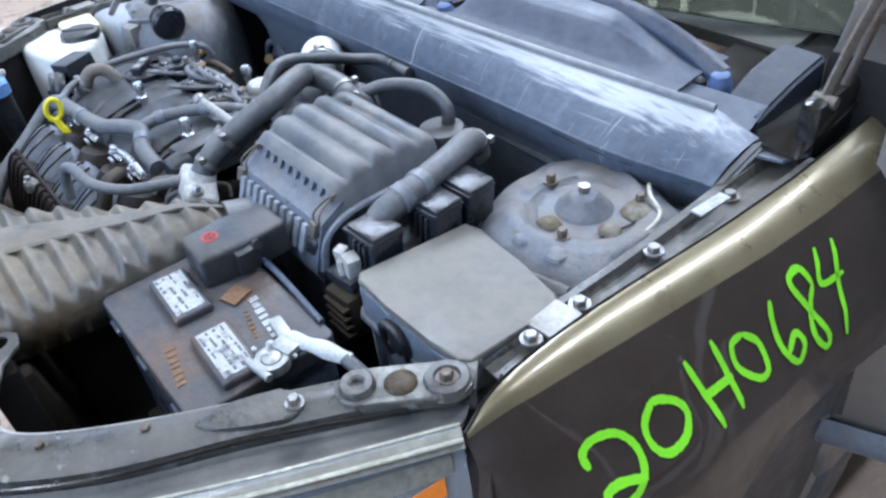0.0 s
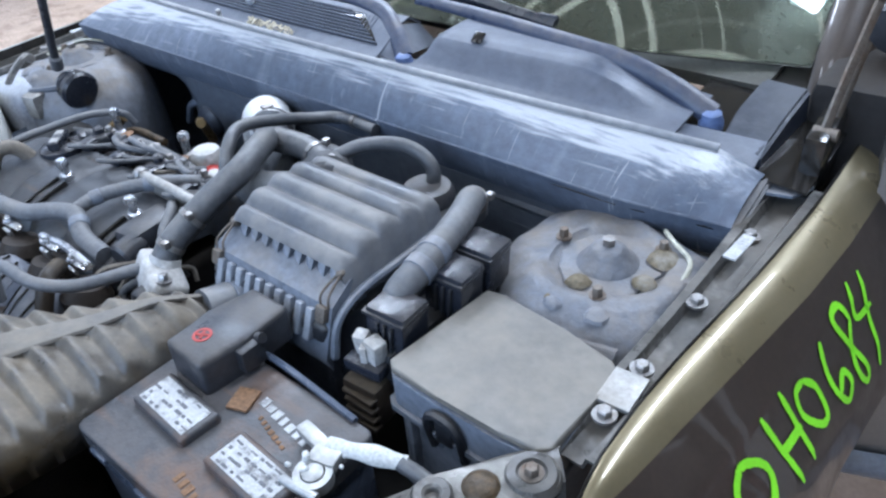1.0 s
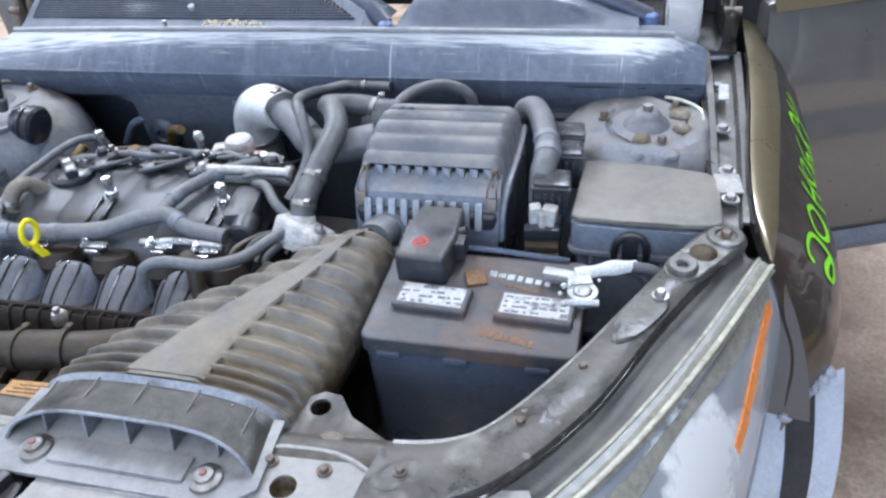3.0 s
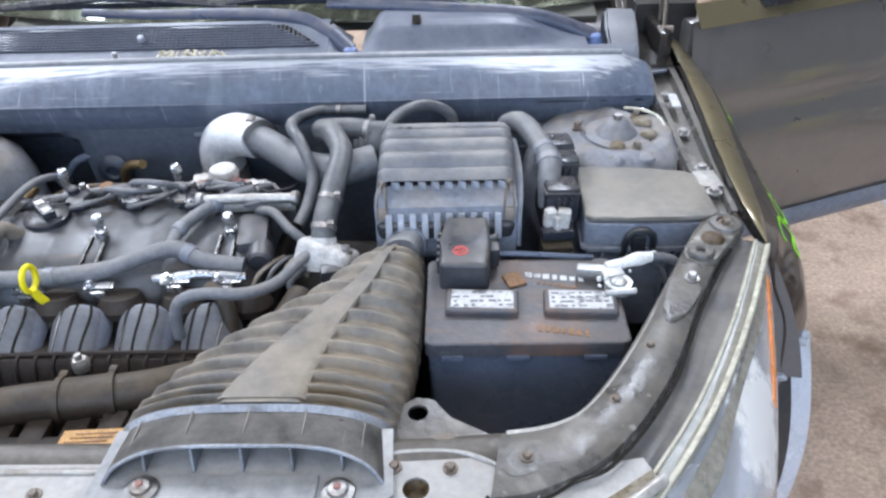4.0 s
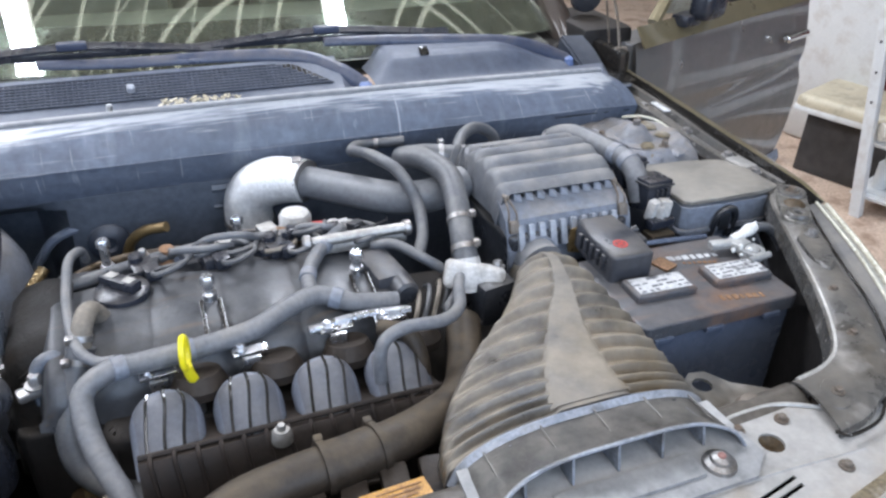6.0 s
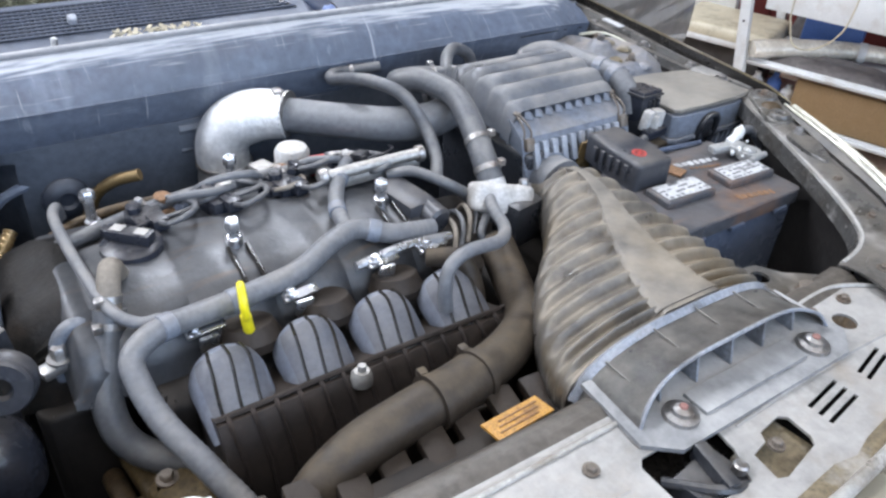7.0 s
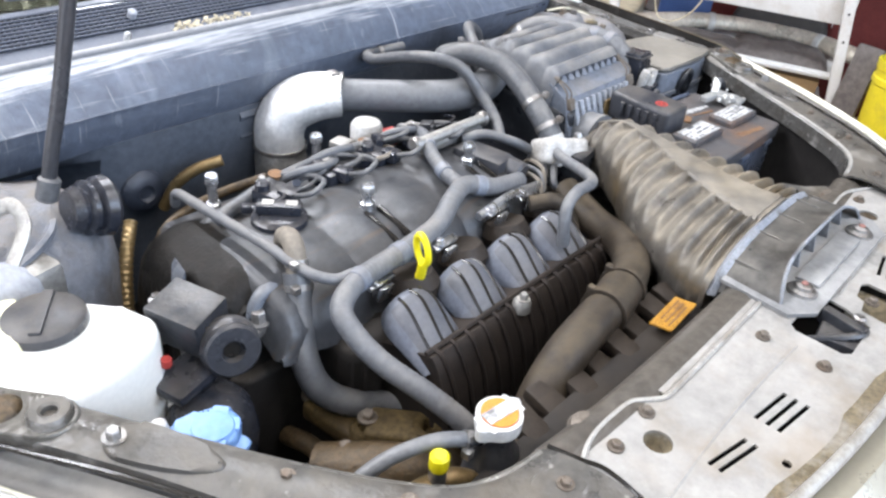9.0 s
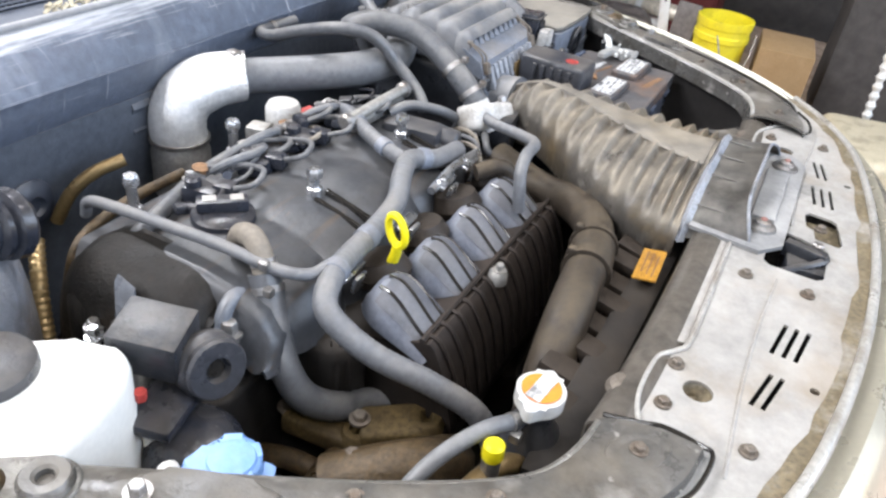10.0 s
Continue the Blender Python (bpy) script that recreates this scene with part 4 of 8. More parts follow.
def fender(s):
    def side(u, v):
        y = 0.474 + 0.72 * u
        q = 1 - ((y - 0.95) / 0.40) ** 2
        low = 0.36 + 0.40 * math.sqrt(max(0, q)) if y > 0.64 else 0.745 - 0.13 * smooth_step((y - 0.53) / 0.11)
        z = 0.950 + (low - 0.950) * v ** 1.15
        # below the headlamp the front edge runs forward to the bumper seam
        y -= 0.070 * max(0.0, 1 - u / 0.10) * smooth_step((0.93 - z) / 0.17)
        return Vector((s * fender_x(y, z), y, z - fender_drop(y)))

    def crown(u, v):
        y = 0.474 + 0.88 * u
        a, b = along(INNER, y), along(CREASE, y)
        top = along(RIDGE, y)
        z = top + (0.950 - top) * v ** 1.25 + 0.003 * math.sin(math.pi * v)
        return Vector((s * (a + (b - a) * v), y, z - fender_drop(y)))
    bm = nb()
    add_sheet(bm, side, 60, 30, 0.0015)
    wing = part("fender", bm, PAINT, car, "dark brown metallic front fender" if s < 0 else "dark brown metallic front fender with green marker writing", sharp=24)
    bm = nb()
    # crown of the same brown paint, its bright reflection put into a gold colour
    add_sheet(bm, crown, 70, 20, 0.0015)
    part("fender_top", bm, GOLD, wing, "top of the fender, coloured gold for the bright ceiling it reflects", sharp=50)
    bm = nb()
    add_sheet(bm, lambda u, v: crown(u, 0.0) + Vector((-s * 0.003 * v - s * 0.0015, 0, 0.001 - (along(RIDGE, 0.474 + 0.88 * u) - 0.942) * v)), 60, 5, 0.0015)
    part("fender_flange", bm, FRIT, wing, "dark inner flange of the fender")
    # crumpled edge of the wheel arch liner below the fender's front tip
    bm = nb()
    rnd = random.Random(17)
    for k in range(22):
        t = k / 21
        y = 0.400 + 0.105 * t
        low = 0.748
        p = Vector((s * (fender_x(y, low) + 0.001), y, low - 0.010))
        add_box(bm, p + Vector((0, rnd.uniform(-0.003, 0.003), rnd.uniform(-0.004, 0.004))), (0.008, 0.014, 0.017), (rnd.uniform(-50, 50), rnd.uniform(-50, 50), rnd.uniform(0, 90)), 0.003, 1)
    part("liner_edge", bm, PALE_CAN, wing, "crumpled grey liner edge")
    # dark inner lip that closes the fender against the headlamp
    bm = nb()
    add_sheet(bm, lambda u, v: Vector((s * (0.780 + (0.030 + 0.10 * v - 0.05 * v * v) * u + 0.012 * v), 0.492 - 0.092 * v + 0.012 * (1 - u), 0.925 - 0.185 * v)), 6, 12, 0.002)
    part("inner_lip", bm, PAINT, wing, "dark brown inner lip of the fender")
    return wing


def wing_ledge(s):
    """The bolted inner ledge beside the bay and the dark inner wall below it."""
    bm = nb()

    def f(u, v):
        y = 0.545 + 0.53 * u
        x = 0.728 + (0.050 + 0.022 * u) * v + 0.004 * math.sin(3 * u)
        z = 0.950 + 0.012 * smooth_step((u - 0.3) / 0.7) - (0.012 if 0.25 < v < 0.8 else 0.0) - (0.05 if v < 0.05 else 0)
        return Vector((s * x, y, z))
    add_sheet(bm, f, 24, 12, 0.003)
    ledge = part("wing_ledge", bm, RAIL, car, "dirty grey ledge inside the fender")
    for y in (0.60, 0.674, 0.80, 0.95):
        bm = nb()
        add_bolt(bm, (s * 0.757, y, 0.948), 0.008, h=0.007)
        part("bolt", bm, STEEL, ledge)
    bm = nb()
    add_box(bm, (s * 0.756, 0.636, 0.951), (0.036, 0.05, 0.006), (0, 0, 4), 0.002)
    part("clip_plate", bm, ALU_DULL, ledge, "small bare metal clip plate")
    bm = nb()
    add_box(bm, (s * 0.762, 0.90, 0.966), (0.016, 0.055, 0.003), (0, 0, -3), 0.001)
    part("paper_tag", bm, LABEL, ledge, "small white sticker")
    bm = nb()
    add_sheet(bm, lambda u, v: Vector((s * (0.735 - 0.03 * v), 0.54 + 0.46 * u, 0.935 - 0.6 * v)), 6, 4, 0.004)
    part("inner_wall", bm, BODY_DARK, car)
    bm = nb()
    add_sheet(bm, lambda u, v: lerp_path([(s * 0.42, 0.13), (s * 0.50, 0.172), (s * 0.562, 0.258), (s * 0.637, 0.39), (s * 0.705, 0.50), (s * 0.732, 0.545)], u) + Vector((0.012 * s * (1 - v), -0.012 + 0.01 * v, 0.930 - 0.54 * v)), 12, 4, 0.004)
    part("headlamp_wall", bm, BODY_DARK, car)


def strut_tower(s):
    c = Vector((s * 0.640, 0.812, 0.0))
    bm = nb()
    prof = [(0.175, 0.60), (0.165, 0.80), (0.158, 0.87), (0.147, 0.905), (0.126, 0.932), (0.104, 0.944), (0.088, 0.950), (0.070, 0.951), (0.064, 0.944), (0.030, 0.944), (0.008, 0.944)]
    n = 64

    def ring(r, z):
        out = []
        for k in range(n):
            a = 2 * math.pi * k / n
            q = 1 + 0.08 * math.cos(2 * a + 0.6) + 0.05 * math.cos(3 * a - 0.4) if r > 0.09 else 1 + 0.05 * math.cos(3 * a)
            p = c + Vector((r * q * math.cos(a), r * q * math.sin(a), z))
            if r > 0.07:
                p.z += 0.012 * noise.noise(p * 11) + 0.007 * noise.noise(p * 30)
            p.x = s * min(abs(p.x), 0.737)
            p.y = min(p.y, 0.925)
            out.append(p)
        return out
    add_loft(bm, [ring(r, z) for r, z in prof])
    tower = part("strut_tower", bm, TOWER, car, "dusty grey suspension strut tower", sharp=60)
    # three-cornered mount plate, rubber mount and nuts
    bm = nb()
    plate = []
    for k in range(36):
        a = 2 * math.pi * k / 36
        r = 0.058 + 0.022 * max(0.0, math.cos(1.5 * (a - radians(50)))) ** 2
        plate.append((c.x + r * math.cos(a), c.y + r * math.sin(a)))
    add_prism(bm, plate, 0.938, 0.948, 0.005)
    part("mount_plate", bm, TOWER, tower, "dirt-covered mount plate")
    bm = nb()
    add_lathe(bm, c + Vector((0, 0, 0.949)), c + Vector((0, 0, 2)), [(0.038, -0.002), (0.034, 0.004), (0.027, 0.009), (0.022, 0.018), (0.017, 0.023), (0.009, 0.025)], 26)
    part("strut_mount", bm, TOWER, tower, "dusty rubber strut mount")
    bm = nb()
    add_cyl(bm, c + Vector((0, 0, 0.973)), c + Vector((0, 0, 0.983)), 0.008, 6)
    part("strut_nut", bm, STEEL, tower)
    for k in range(3):
        a = radians(50 + 120 * k)
        bm = nb()
        add_bolt(bm, c + Vector((0.070 * math.cos(a), 0.070 * math.sin(a), 0.950)), 0.0065, h=0.011)
        part("bolt", bm, OLD_BOLT, tower)
    # pressed shoulder rib, brown dirt banked against the mount, and a bent wire
    bm = nb()
    add_tube(bm, [c + Vector((s * -0.11, -0.01, 0.925)), c + Vector((s * -0.07, -0.09, 0.930)), c + Vector((s * 0.0, -0.125, 0.922)), c + Vector((s * 0.075, -0.115, 0.918))], 0.013, 8, 8, flat=0.5)
    part("pressed_rib", bm, TOWER, tower)
    rnd = random.Random(8)
    for k in range(7):
        a, r = rnd.uniform(-2.4, 0.6), rnd.uniform(0.055, 0.10)
        bm = nb()
        q = c + Vector((s * r * math.cos(a), r * math.sin(a), 0.9445 + (0.006 if r < 0.07 else 0.0)))
        w = rnd.uniform(0.012, 0.024)
        add_lathe(bm, q, q + Vector((0, 0, 1)), [(w, 0), (w * 0.8, 0.004), (w * 0.35, 0.007)], 10)
        for v in bm.verts:
            v.co.x += 0.25 * w * noise.noise(v.co * 90)
            v.co.y += 0.25 * w * noise.noise(v.co * 70)
        part("dirt_clump", bm, EDGE_DIRT if k % 3 else TOWER, tower, "brown dirt banked on the tower")
    bm = nb()
    add_tube(bm, [c + Vector((s * 0.03, 0.09, 0.952)), c + Vector((s * 0.055, 0.06, 0.962)), c + Vector((s * 0.085, 0.04, 0.955)), c + Vector((s * 0.090, -0.02, 0.948))], 0.003, 8, 8)
    part("thin_wire", bm, LENS_EDGE, tower, "pale bent wire")


def cowl_y(x):
    return 0.975 + 0.10 * x * x


def seal_at(x, dy=0.0, dz=0.0):
    return Vector((x, 0.946 + 0.15 * x * x + dy, 1.046 - 0.07 * x * x - 0.022 * smooth_step((x - 0.675) / 0.06) + dz))


def fold_at(x, dy=0.0, dz=0.0):
    bend = smooth_step((x - 0.59) / 0.145)
    return Vector((x, 0.899 - 0.02 * x * x + 0.055 * bend + dy, 0.978 + 0.01 * x * x - 0.026 * bend + dz))


def cowl_dz(x):
    return -0.035 * x * x


def cowl():
    def sweep(profile, x0, x1, nu=40, thick=0.003):
        def f(u, v):
            x = x0 + (x1 - x0) * u
            i = v * (len(profile) - 1)
            k = min(int(i), len(profile) - 2)
            dy = profile[k][0] + (profile[k + 1][0] - profile[k][0]) * (i - k)
            z = profile[k][1] + (profile[k + 1][1] - profile[k][1]) * (i - k)
            return Vector((x, cowl_y(x) + dy, z + cowl_dz(x)))
        bm = nb()
        return add_sheet(bm, f, nu, (len(profile) - 1) * 2, thick)
    def face_at(u, v):
        x = -0.745 + 1.48 * u
        a, b = seal_at(x), fold_at(x)
        if v < 0.12:
            return a + Vector((0, 0.012 * (1 - v / 0.12), 0.0))
        if v < 0.68:
            k = (v - 0.12) / 0.56
            return a.lerp(b, k) + Vector((0, -0.006, 0.006)) * math.sin(math.pi * k)
        k = (v - 0.68) / 0.32
        return b + Vector((0, 0.022 * k - 0.004 * math.sin(math.pi * k), -0.062 * k))
    bm = nb()
    add_sheet(bm, face_at, 48, 25, 0.003)
    face = part("cowl_face", bm, COWL_GREY, car, "chalky blue-grey scratched cowl panel")
    bm = nb()
    add_sheet(bm, lambda u, v: seal_at(-0.73 + 1.45 * u, 0.004, -0.006).lerp(Vector((-0.73 + 1.45 * u, cowl_y(-0.73 + 1.45 * u) + 0.05, 1.030 + cowl_dz(-0.73 + 1.45 * u))), v), 30, 4, 0.003)
    part("cowl_ledge", bm, COWL_TOP, car)
    bm = nb()
    add_tube(bm, [seal_at(x, 0.006, 0.003) for x in (-0.74, -0.55, -0.35, -0.15, 0.05, 0.25, 0.45, 0.6, 0.678)], 0.0058, 10, 8)
    part("cowl_seal", bm, SEAL, car, "faded whitish rubber bonnet seal")
    bm = nb()
    add_tube(bm, [fold_at(x, -0.001, 0.001) for x in (-0.74, -0.55, -0.35, -0.15, 0.05, 0.25, 0.45, 0.6, 0.72)], 0.0022, 6, 6)
    part("cowl_lip", bm, COWL_GREY, face, "chalky worn fold line")
    # second thin lip below the fold, and the left end that turns down behind the strut tower
    bm = nb()
    add_tube(bm, [fold_at(x, 0.004, -0.010) for x in (-0.74, -0.55, -0.35, -0.15, 0.05, 0.25, 0.45, 0.6, 0.68, 0.73)], 0.0016, 6, 6)
    part("cowl_gasket", bm, FRIT, face, "thin black gasket under the fold")
    bm = nb()
    ring = [seal_at(0.733), fold_at(0.733), fold_at(0.733, 0.018, -0.06), Vector((0.733, 1.06, 0.90)), Vector((0.733, 1.06, 0.975))]
    add_loft(bm, [ring, [p + Vector((0.012, 0.010 if k < 3 else 0.0, -0.006 if k == 0 else 0.0)) for k, p in enumerate(ring)]])
    bmesh.ops.bevel(bm, geom=bm.edges[:], offset=0.004, segments=2, affect="EDGES")
    part("cowl_end", bm, COWL_END, face, "dirt-brown end of the cowl")
    # grille panel with ridges
    grille = part("cowl_grille", sweep([(0.0, 1.034), (0.025, 1.043), (0.075, 1.072), (0.10, 1.078), (0.13, 1.060)], -0.72, 0.10), COWL_TOP, car, "black ridged plastic cowl grille")
    bm = nb()

    def shade_sheet(u, v):
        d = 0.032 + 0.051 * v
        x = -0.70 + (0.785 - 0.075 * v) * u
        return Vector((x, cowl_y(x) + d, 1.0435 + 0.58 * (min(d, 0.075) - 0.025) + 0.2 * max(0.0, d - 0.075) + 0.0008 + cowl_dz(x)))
    # black sheet on the panel paints the depth between the ridges
    add_sheet(bm, shade_sheet, 30, 6)
    part("ridge_shade", bm, FRIT, grille, "black sheet standing for the shade between the ridges")
    for k in range(9):
        bm = nb()
        d = 0.034 + 0.0058 * k
        z = 1.0508 + 0.0033 * k
        add_tube(bm, [(x, cowl_y(x) + d, z + cowl_dz(x)) for x in (-0.70, -0.5, -0.3, -0.1, 0.03 - 0.012 * k + 0.05)], 0.0019, 6, 6)
        part("ridge", bm, COWL_TOP, grille)
    bm = nb()
    for k in range(84):
        x = -0.70 + 0.0090 * k
        a, b = Vector((x, cowl_y(x) + 0.034, 1.0494 + cowl_dz(x))), Vector((x, cowl_y(x) + 0.081, 1.0760 + cowl_dz(x)))
        add_tube(bm, [a, b], 0.0009, 4, 1)
    part("cross_ribs", bm, COWL_TOP, grille, "fine cross ribs of the grille mesh")
    bm = nb()
    add_loft(bm, [[(0.10, 0.996, 1.036), (0.10, 1.05, 1.072), (0.10, 1.10, 1.06)], [(0.155, 1.004, 1.03), (0.14, 1.03, 1.035), (0.14, 1.10, 1.03)]], closed=False)
    part("grille_end", bm, COWL_TOP, grille)
    for x in (-0.274,):
        bm = nb()
        add_cyl(bm, (x, cowl_y(x) + 0.047, 1.058), (x, cowl_y(x) + 0.04, 1.070), 0.007, 12, 0.002)
        part("clip", bm, PALE_CAN, grille)
    # raised smooth panel beside the left wiper pivot
    bm = nb()

    def hump(u, v):
        x = 0.165 + 0.45 * u
        top = smooth_step(u / 0.09) * (1 - smooth_step((u - 0.62) / 0.40))
        k = [(0.0, 1.034), (0.022, 1.043), (0.05, 1.077), (0.065, 1.083), (0.13, 1.086)]
        i = v * 4
        j = min(int(i), 3)
        dy = k[j][0] + (k[j + 1][0] - k[j][0]) * (i - j)
        z = k[j][1] + (k[j + 1][1] - k[j][1]) * (i - j)
        return Vector((x, cowl_y(x) + dy, 1.033 + (z - 1.033) * (0.12 + 0.88 * top) + cowl_dz(x)))
    add_sheet(bm, hump, 30, 16, 0.003)
    raised = part("raised_cowl_panel", bm, COWL_TOP, car, "smooth raised black cowl cover")
    bm = nb()
    add_box(bm, (0.275, 1.043, 1.083), (0.018, 0.02, 0.006), (35, 0, 0), 0.002)
    part("clip", bm, FRIT, raised)
    bm = nb()
    add_sheet(bm, lambda u, v: Vector((0.58 + 0.21 * u, 1.035 + 0.33 * v, 0.990 - 0.012 * u + 0.045 * v)), 6, 6, 0.004)
    part("cowl_corner", bm, FRIT, car, "black plastic cowl corner")
    bm = nb()
    add_loft(bm, [[(0.660, 1.052, 0.955), (0.722, 1.046, 0.955), (0.722, 1.050, 1.000), (0.664, 1.056, 1.006)],
                  [(0.655, 1.12, 0.955), (0.730, 1.12, 0.955), (0.728, 1.12, 1.030), (0.662, 1.12, 1.032)],
                  [(0.655, 1.19, 0.955), (0.738, 1.19, 0.955), (0.732, 1.188, 1.047), (0.668, 1.188, 1.050)]])
    bmesh.ops.bevel(bm, geom=bm.edges[:], offset=0.005, segments=2, affect="EDGES")
    part("corner_block", bm, CORNER_BLACK, car, "dark blue-black plastic cover at the cowl corner")
    bm = nb()
    add_box(bm, (0.772, 1.15, 0.985), (0.03, 0.16, 0.10), (0, 0, 4), 0.012)
    part("hinge_cover", bm, FRIT, car, "black plastic hinge cover")
    bm = nb()
    add_plate(bm, [(0.738, 1.02), (0.776, 1.03), (0.790, 1.065), (0.778, 1.088), (0.755, 1.080), (0.738, 1.085)], [circle(0.768, 1.056, 0.004, 10)], 0.968, 0.004)
    part("hinge_plate", bm, SHROUD, car, "blue-grey bracket plate at the bonnet hinge")
    for s in (-1, 1):
        bm = nb()
        add_tube(bm, [(s * 0.775, 1.07, 0.965), (s * 0.778, 1.10, 1.03), (s * 0.782, 1.135, 1.10), (s * 0.785, 1.19, 1.17)], 0.007, 8, 6, flat=0.5)
        add_tube(bm, [(s * 0.775, 1.12, 0.965), (s * 0.78, 1.15, 1.04), (s * 0.785, 1.19, 1.12)], 0.006, 8, 6, flat=0.45)
        add_cyl(bm, (s * 0.765, 1.10, 1.03), (s * 0.795, 1.10, 1.03), 0.008, 12)
        part("bonnet_hinge", bm, OLD_BOLT, car, "dark dusty steel bonnet hinge")
    # firewall below the cowl with a padded hump
    bm = nb()

    def wall(u, v):
        x = -0.73 + 1.46 * u
        y = 0.919 + 0.030 * smooth_step(v / 0.5) - 0.006 * math.sin(math.pi * v)
        y += 0.11 * smooth_step((-0.395 - x) / 0.07) * smooth_step((x + 0.67) / 0.04) * smooth_step((v - 0.02) / 0.06)
        return Vector((x, y, 0.922 - 0.50 * v))
    add_sheet(bm, wall, 72, 28, 0.004)
    fw = part("firewall", bm, FIREWALL, car, "dark padded firewall")
    bm = nb()
    add_tube(bm, [(-0.48, 0.940, 0.79), (-0.42, 0.930, 0.852), (-0.28, 0.926, 0.872), (-0.14, 0.930, 0.852), (-0.09, 0.940, 0.79)], 0.008, 8, 8)
    part("pad_rib", bm, COWL_GREY, fw)
    bm = nb()
    add_lathe(bm, (-0.352, 0.930, 0.830), (-0.352, 0.830, 0.834), [(0.036, 0), (0.035, 0.018), (0.026, 0.026), (0.014, 0.028), (0.010, 0.022)], 28)
    part("round_grommet", bm, CORNER_BLACK, fw, "round rubber firewall grommet")
    bm = nb()
    add_tube(bm, [(-0.385, 0.935, 0.80), (-0.388, 0.928, 0.865), (-0.375, 0.925, 0.884), (-0.285, 0.922, 0.893), (-0.205, 0.925, 0.890), (-0.188, 0.928, 0.872), (-0.190, 0.935, 0.80)], 0.006, 8, 8)
    part("pad_frame", bm, FIREWALL, fw, "moulded frame round the grommet")
    # soft folds pressed along the pad below the cowl
    for z0, r in ((0.905, 0.010), (0.868, 0.007)):
        bm = nb()
        add_tube(bm, [(x, 0.924 + 0.03 * (0.92 - z0) + 0.004 * math.sin(9 * x), z0 - 0.02 * (x - 0.1) ** 2 * (1 if x > 0.1 else -0.4)) for x in (-0.17, -0.05, 0.1, 0.25, 0.4, 0.55, 0.70)], r, 8, 8)
        part("pad_fold", bm, FIREWALL, fw)


def wipers():
    for side, pts, blade in ((1, [(0.636, 1.094, 1.022), (0.57, 1.097, 1.050), (0.49, 1.096, 1.072), (0.36, 1.10, 1.084), (0.22, 1.108, 1.092), (0.09, 1.112, 1.096)], (0.36, -0.16, 1.128)),
                             (0, [(0.143, 1.010, 1.036), (0.10, 1.04, 1.062), (0.03, 1.075, 1.083), (-0.10, 1.095, 1.087), (-0.28, 1.105, 1.086), (-0.42, 1.115, 1.09)], (-0.10, -0.62, 1.13))):
        arm = thing("wiper", pts[0], "dull blue-black windscreen wiper arm and blade on the cowl", "wiper", group="windscreen wipers")
        bm = nb()
        add_tube(bm, pts, lambda t: 0.0165 - 0.007 * t, 10, 10, flat=0.5)
        part("arm", bm, WIPER, arm)
        bm = nb()
        add_lathe(bm, Vector(pts[0]) - Vector((0, 0, 0.02)), Vector(pts[0]) + Vector((0, -0.02, 0.2)), [(0.017, 0), (0.017, 0.012), (0.0145, 0.018), (0.0135, 0.024), (0.008, 0.028)], 20)
        part("pivot_cap", bm, WIPER_CAP, arm, "pale blue plastic pivot cap")
        bm = nb()
        x0, x1, y = blade
        add_tube(bm, [(x0, y, 1.092), ((x0 + x1) / 2, y + 0.006, 1.112), (x1, y + 0.004, 1.096)], 0.009, 8, 10, flat=0.6)
        add_box(bm, ((x0 + x1) / 2, y + 0.008, 1.096), (x0 - x1, 0.006, 0.012), bevel=0.002)
        part("blade", bm, PLASTIC_CLEAN, arm)
        bm = nb()
        add_box(bm, ((x0 + x1) / 2, y, 1.116), (0.05, 0.018, 0.014), bevel=0.004)
        part("blade_clip", bm, WIPER, arm)


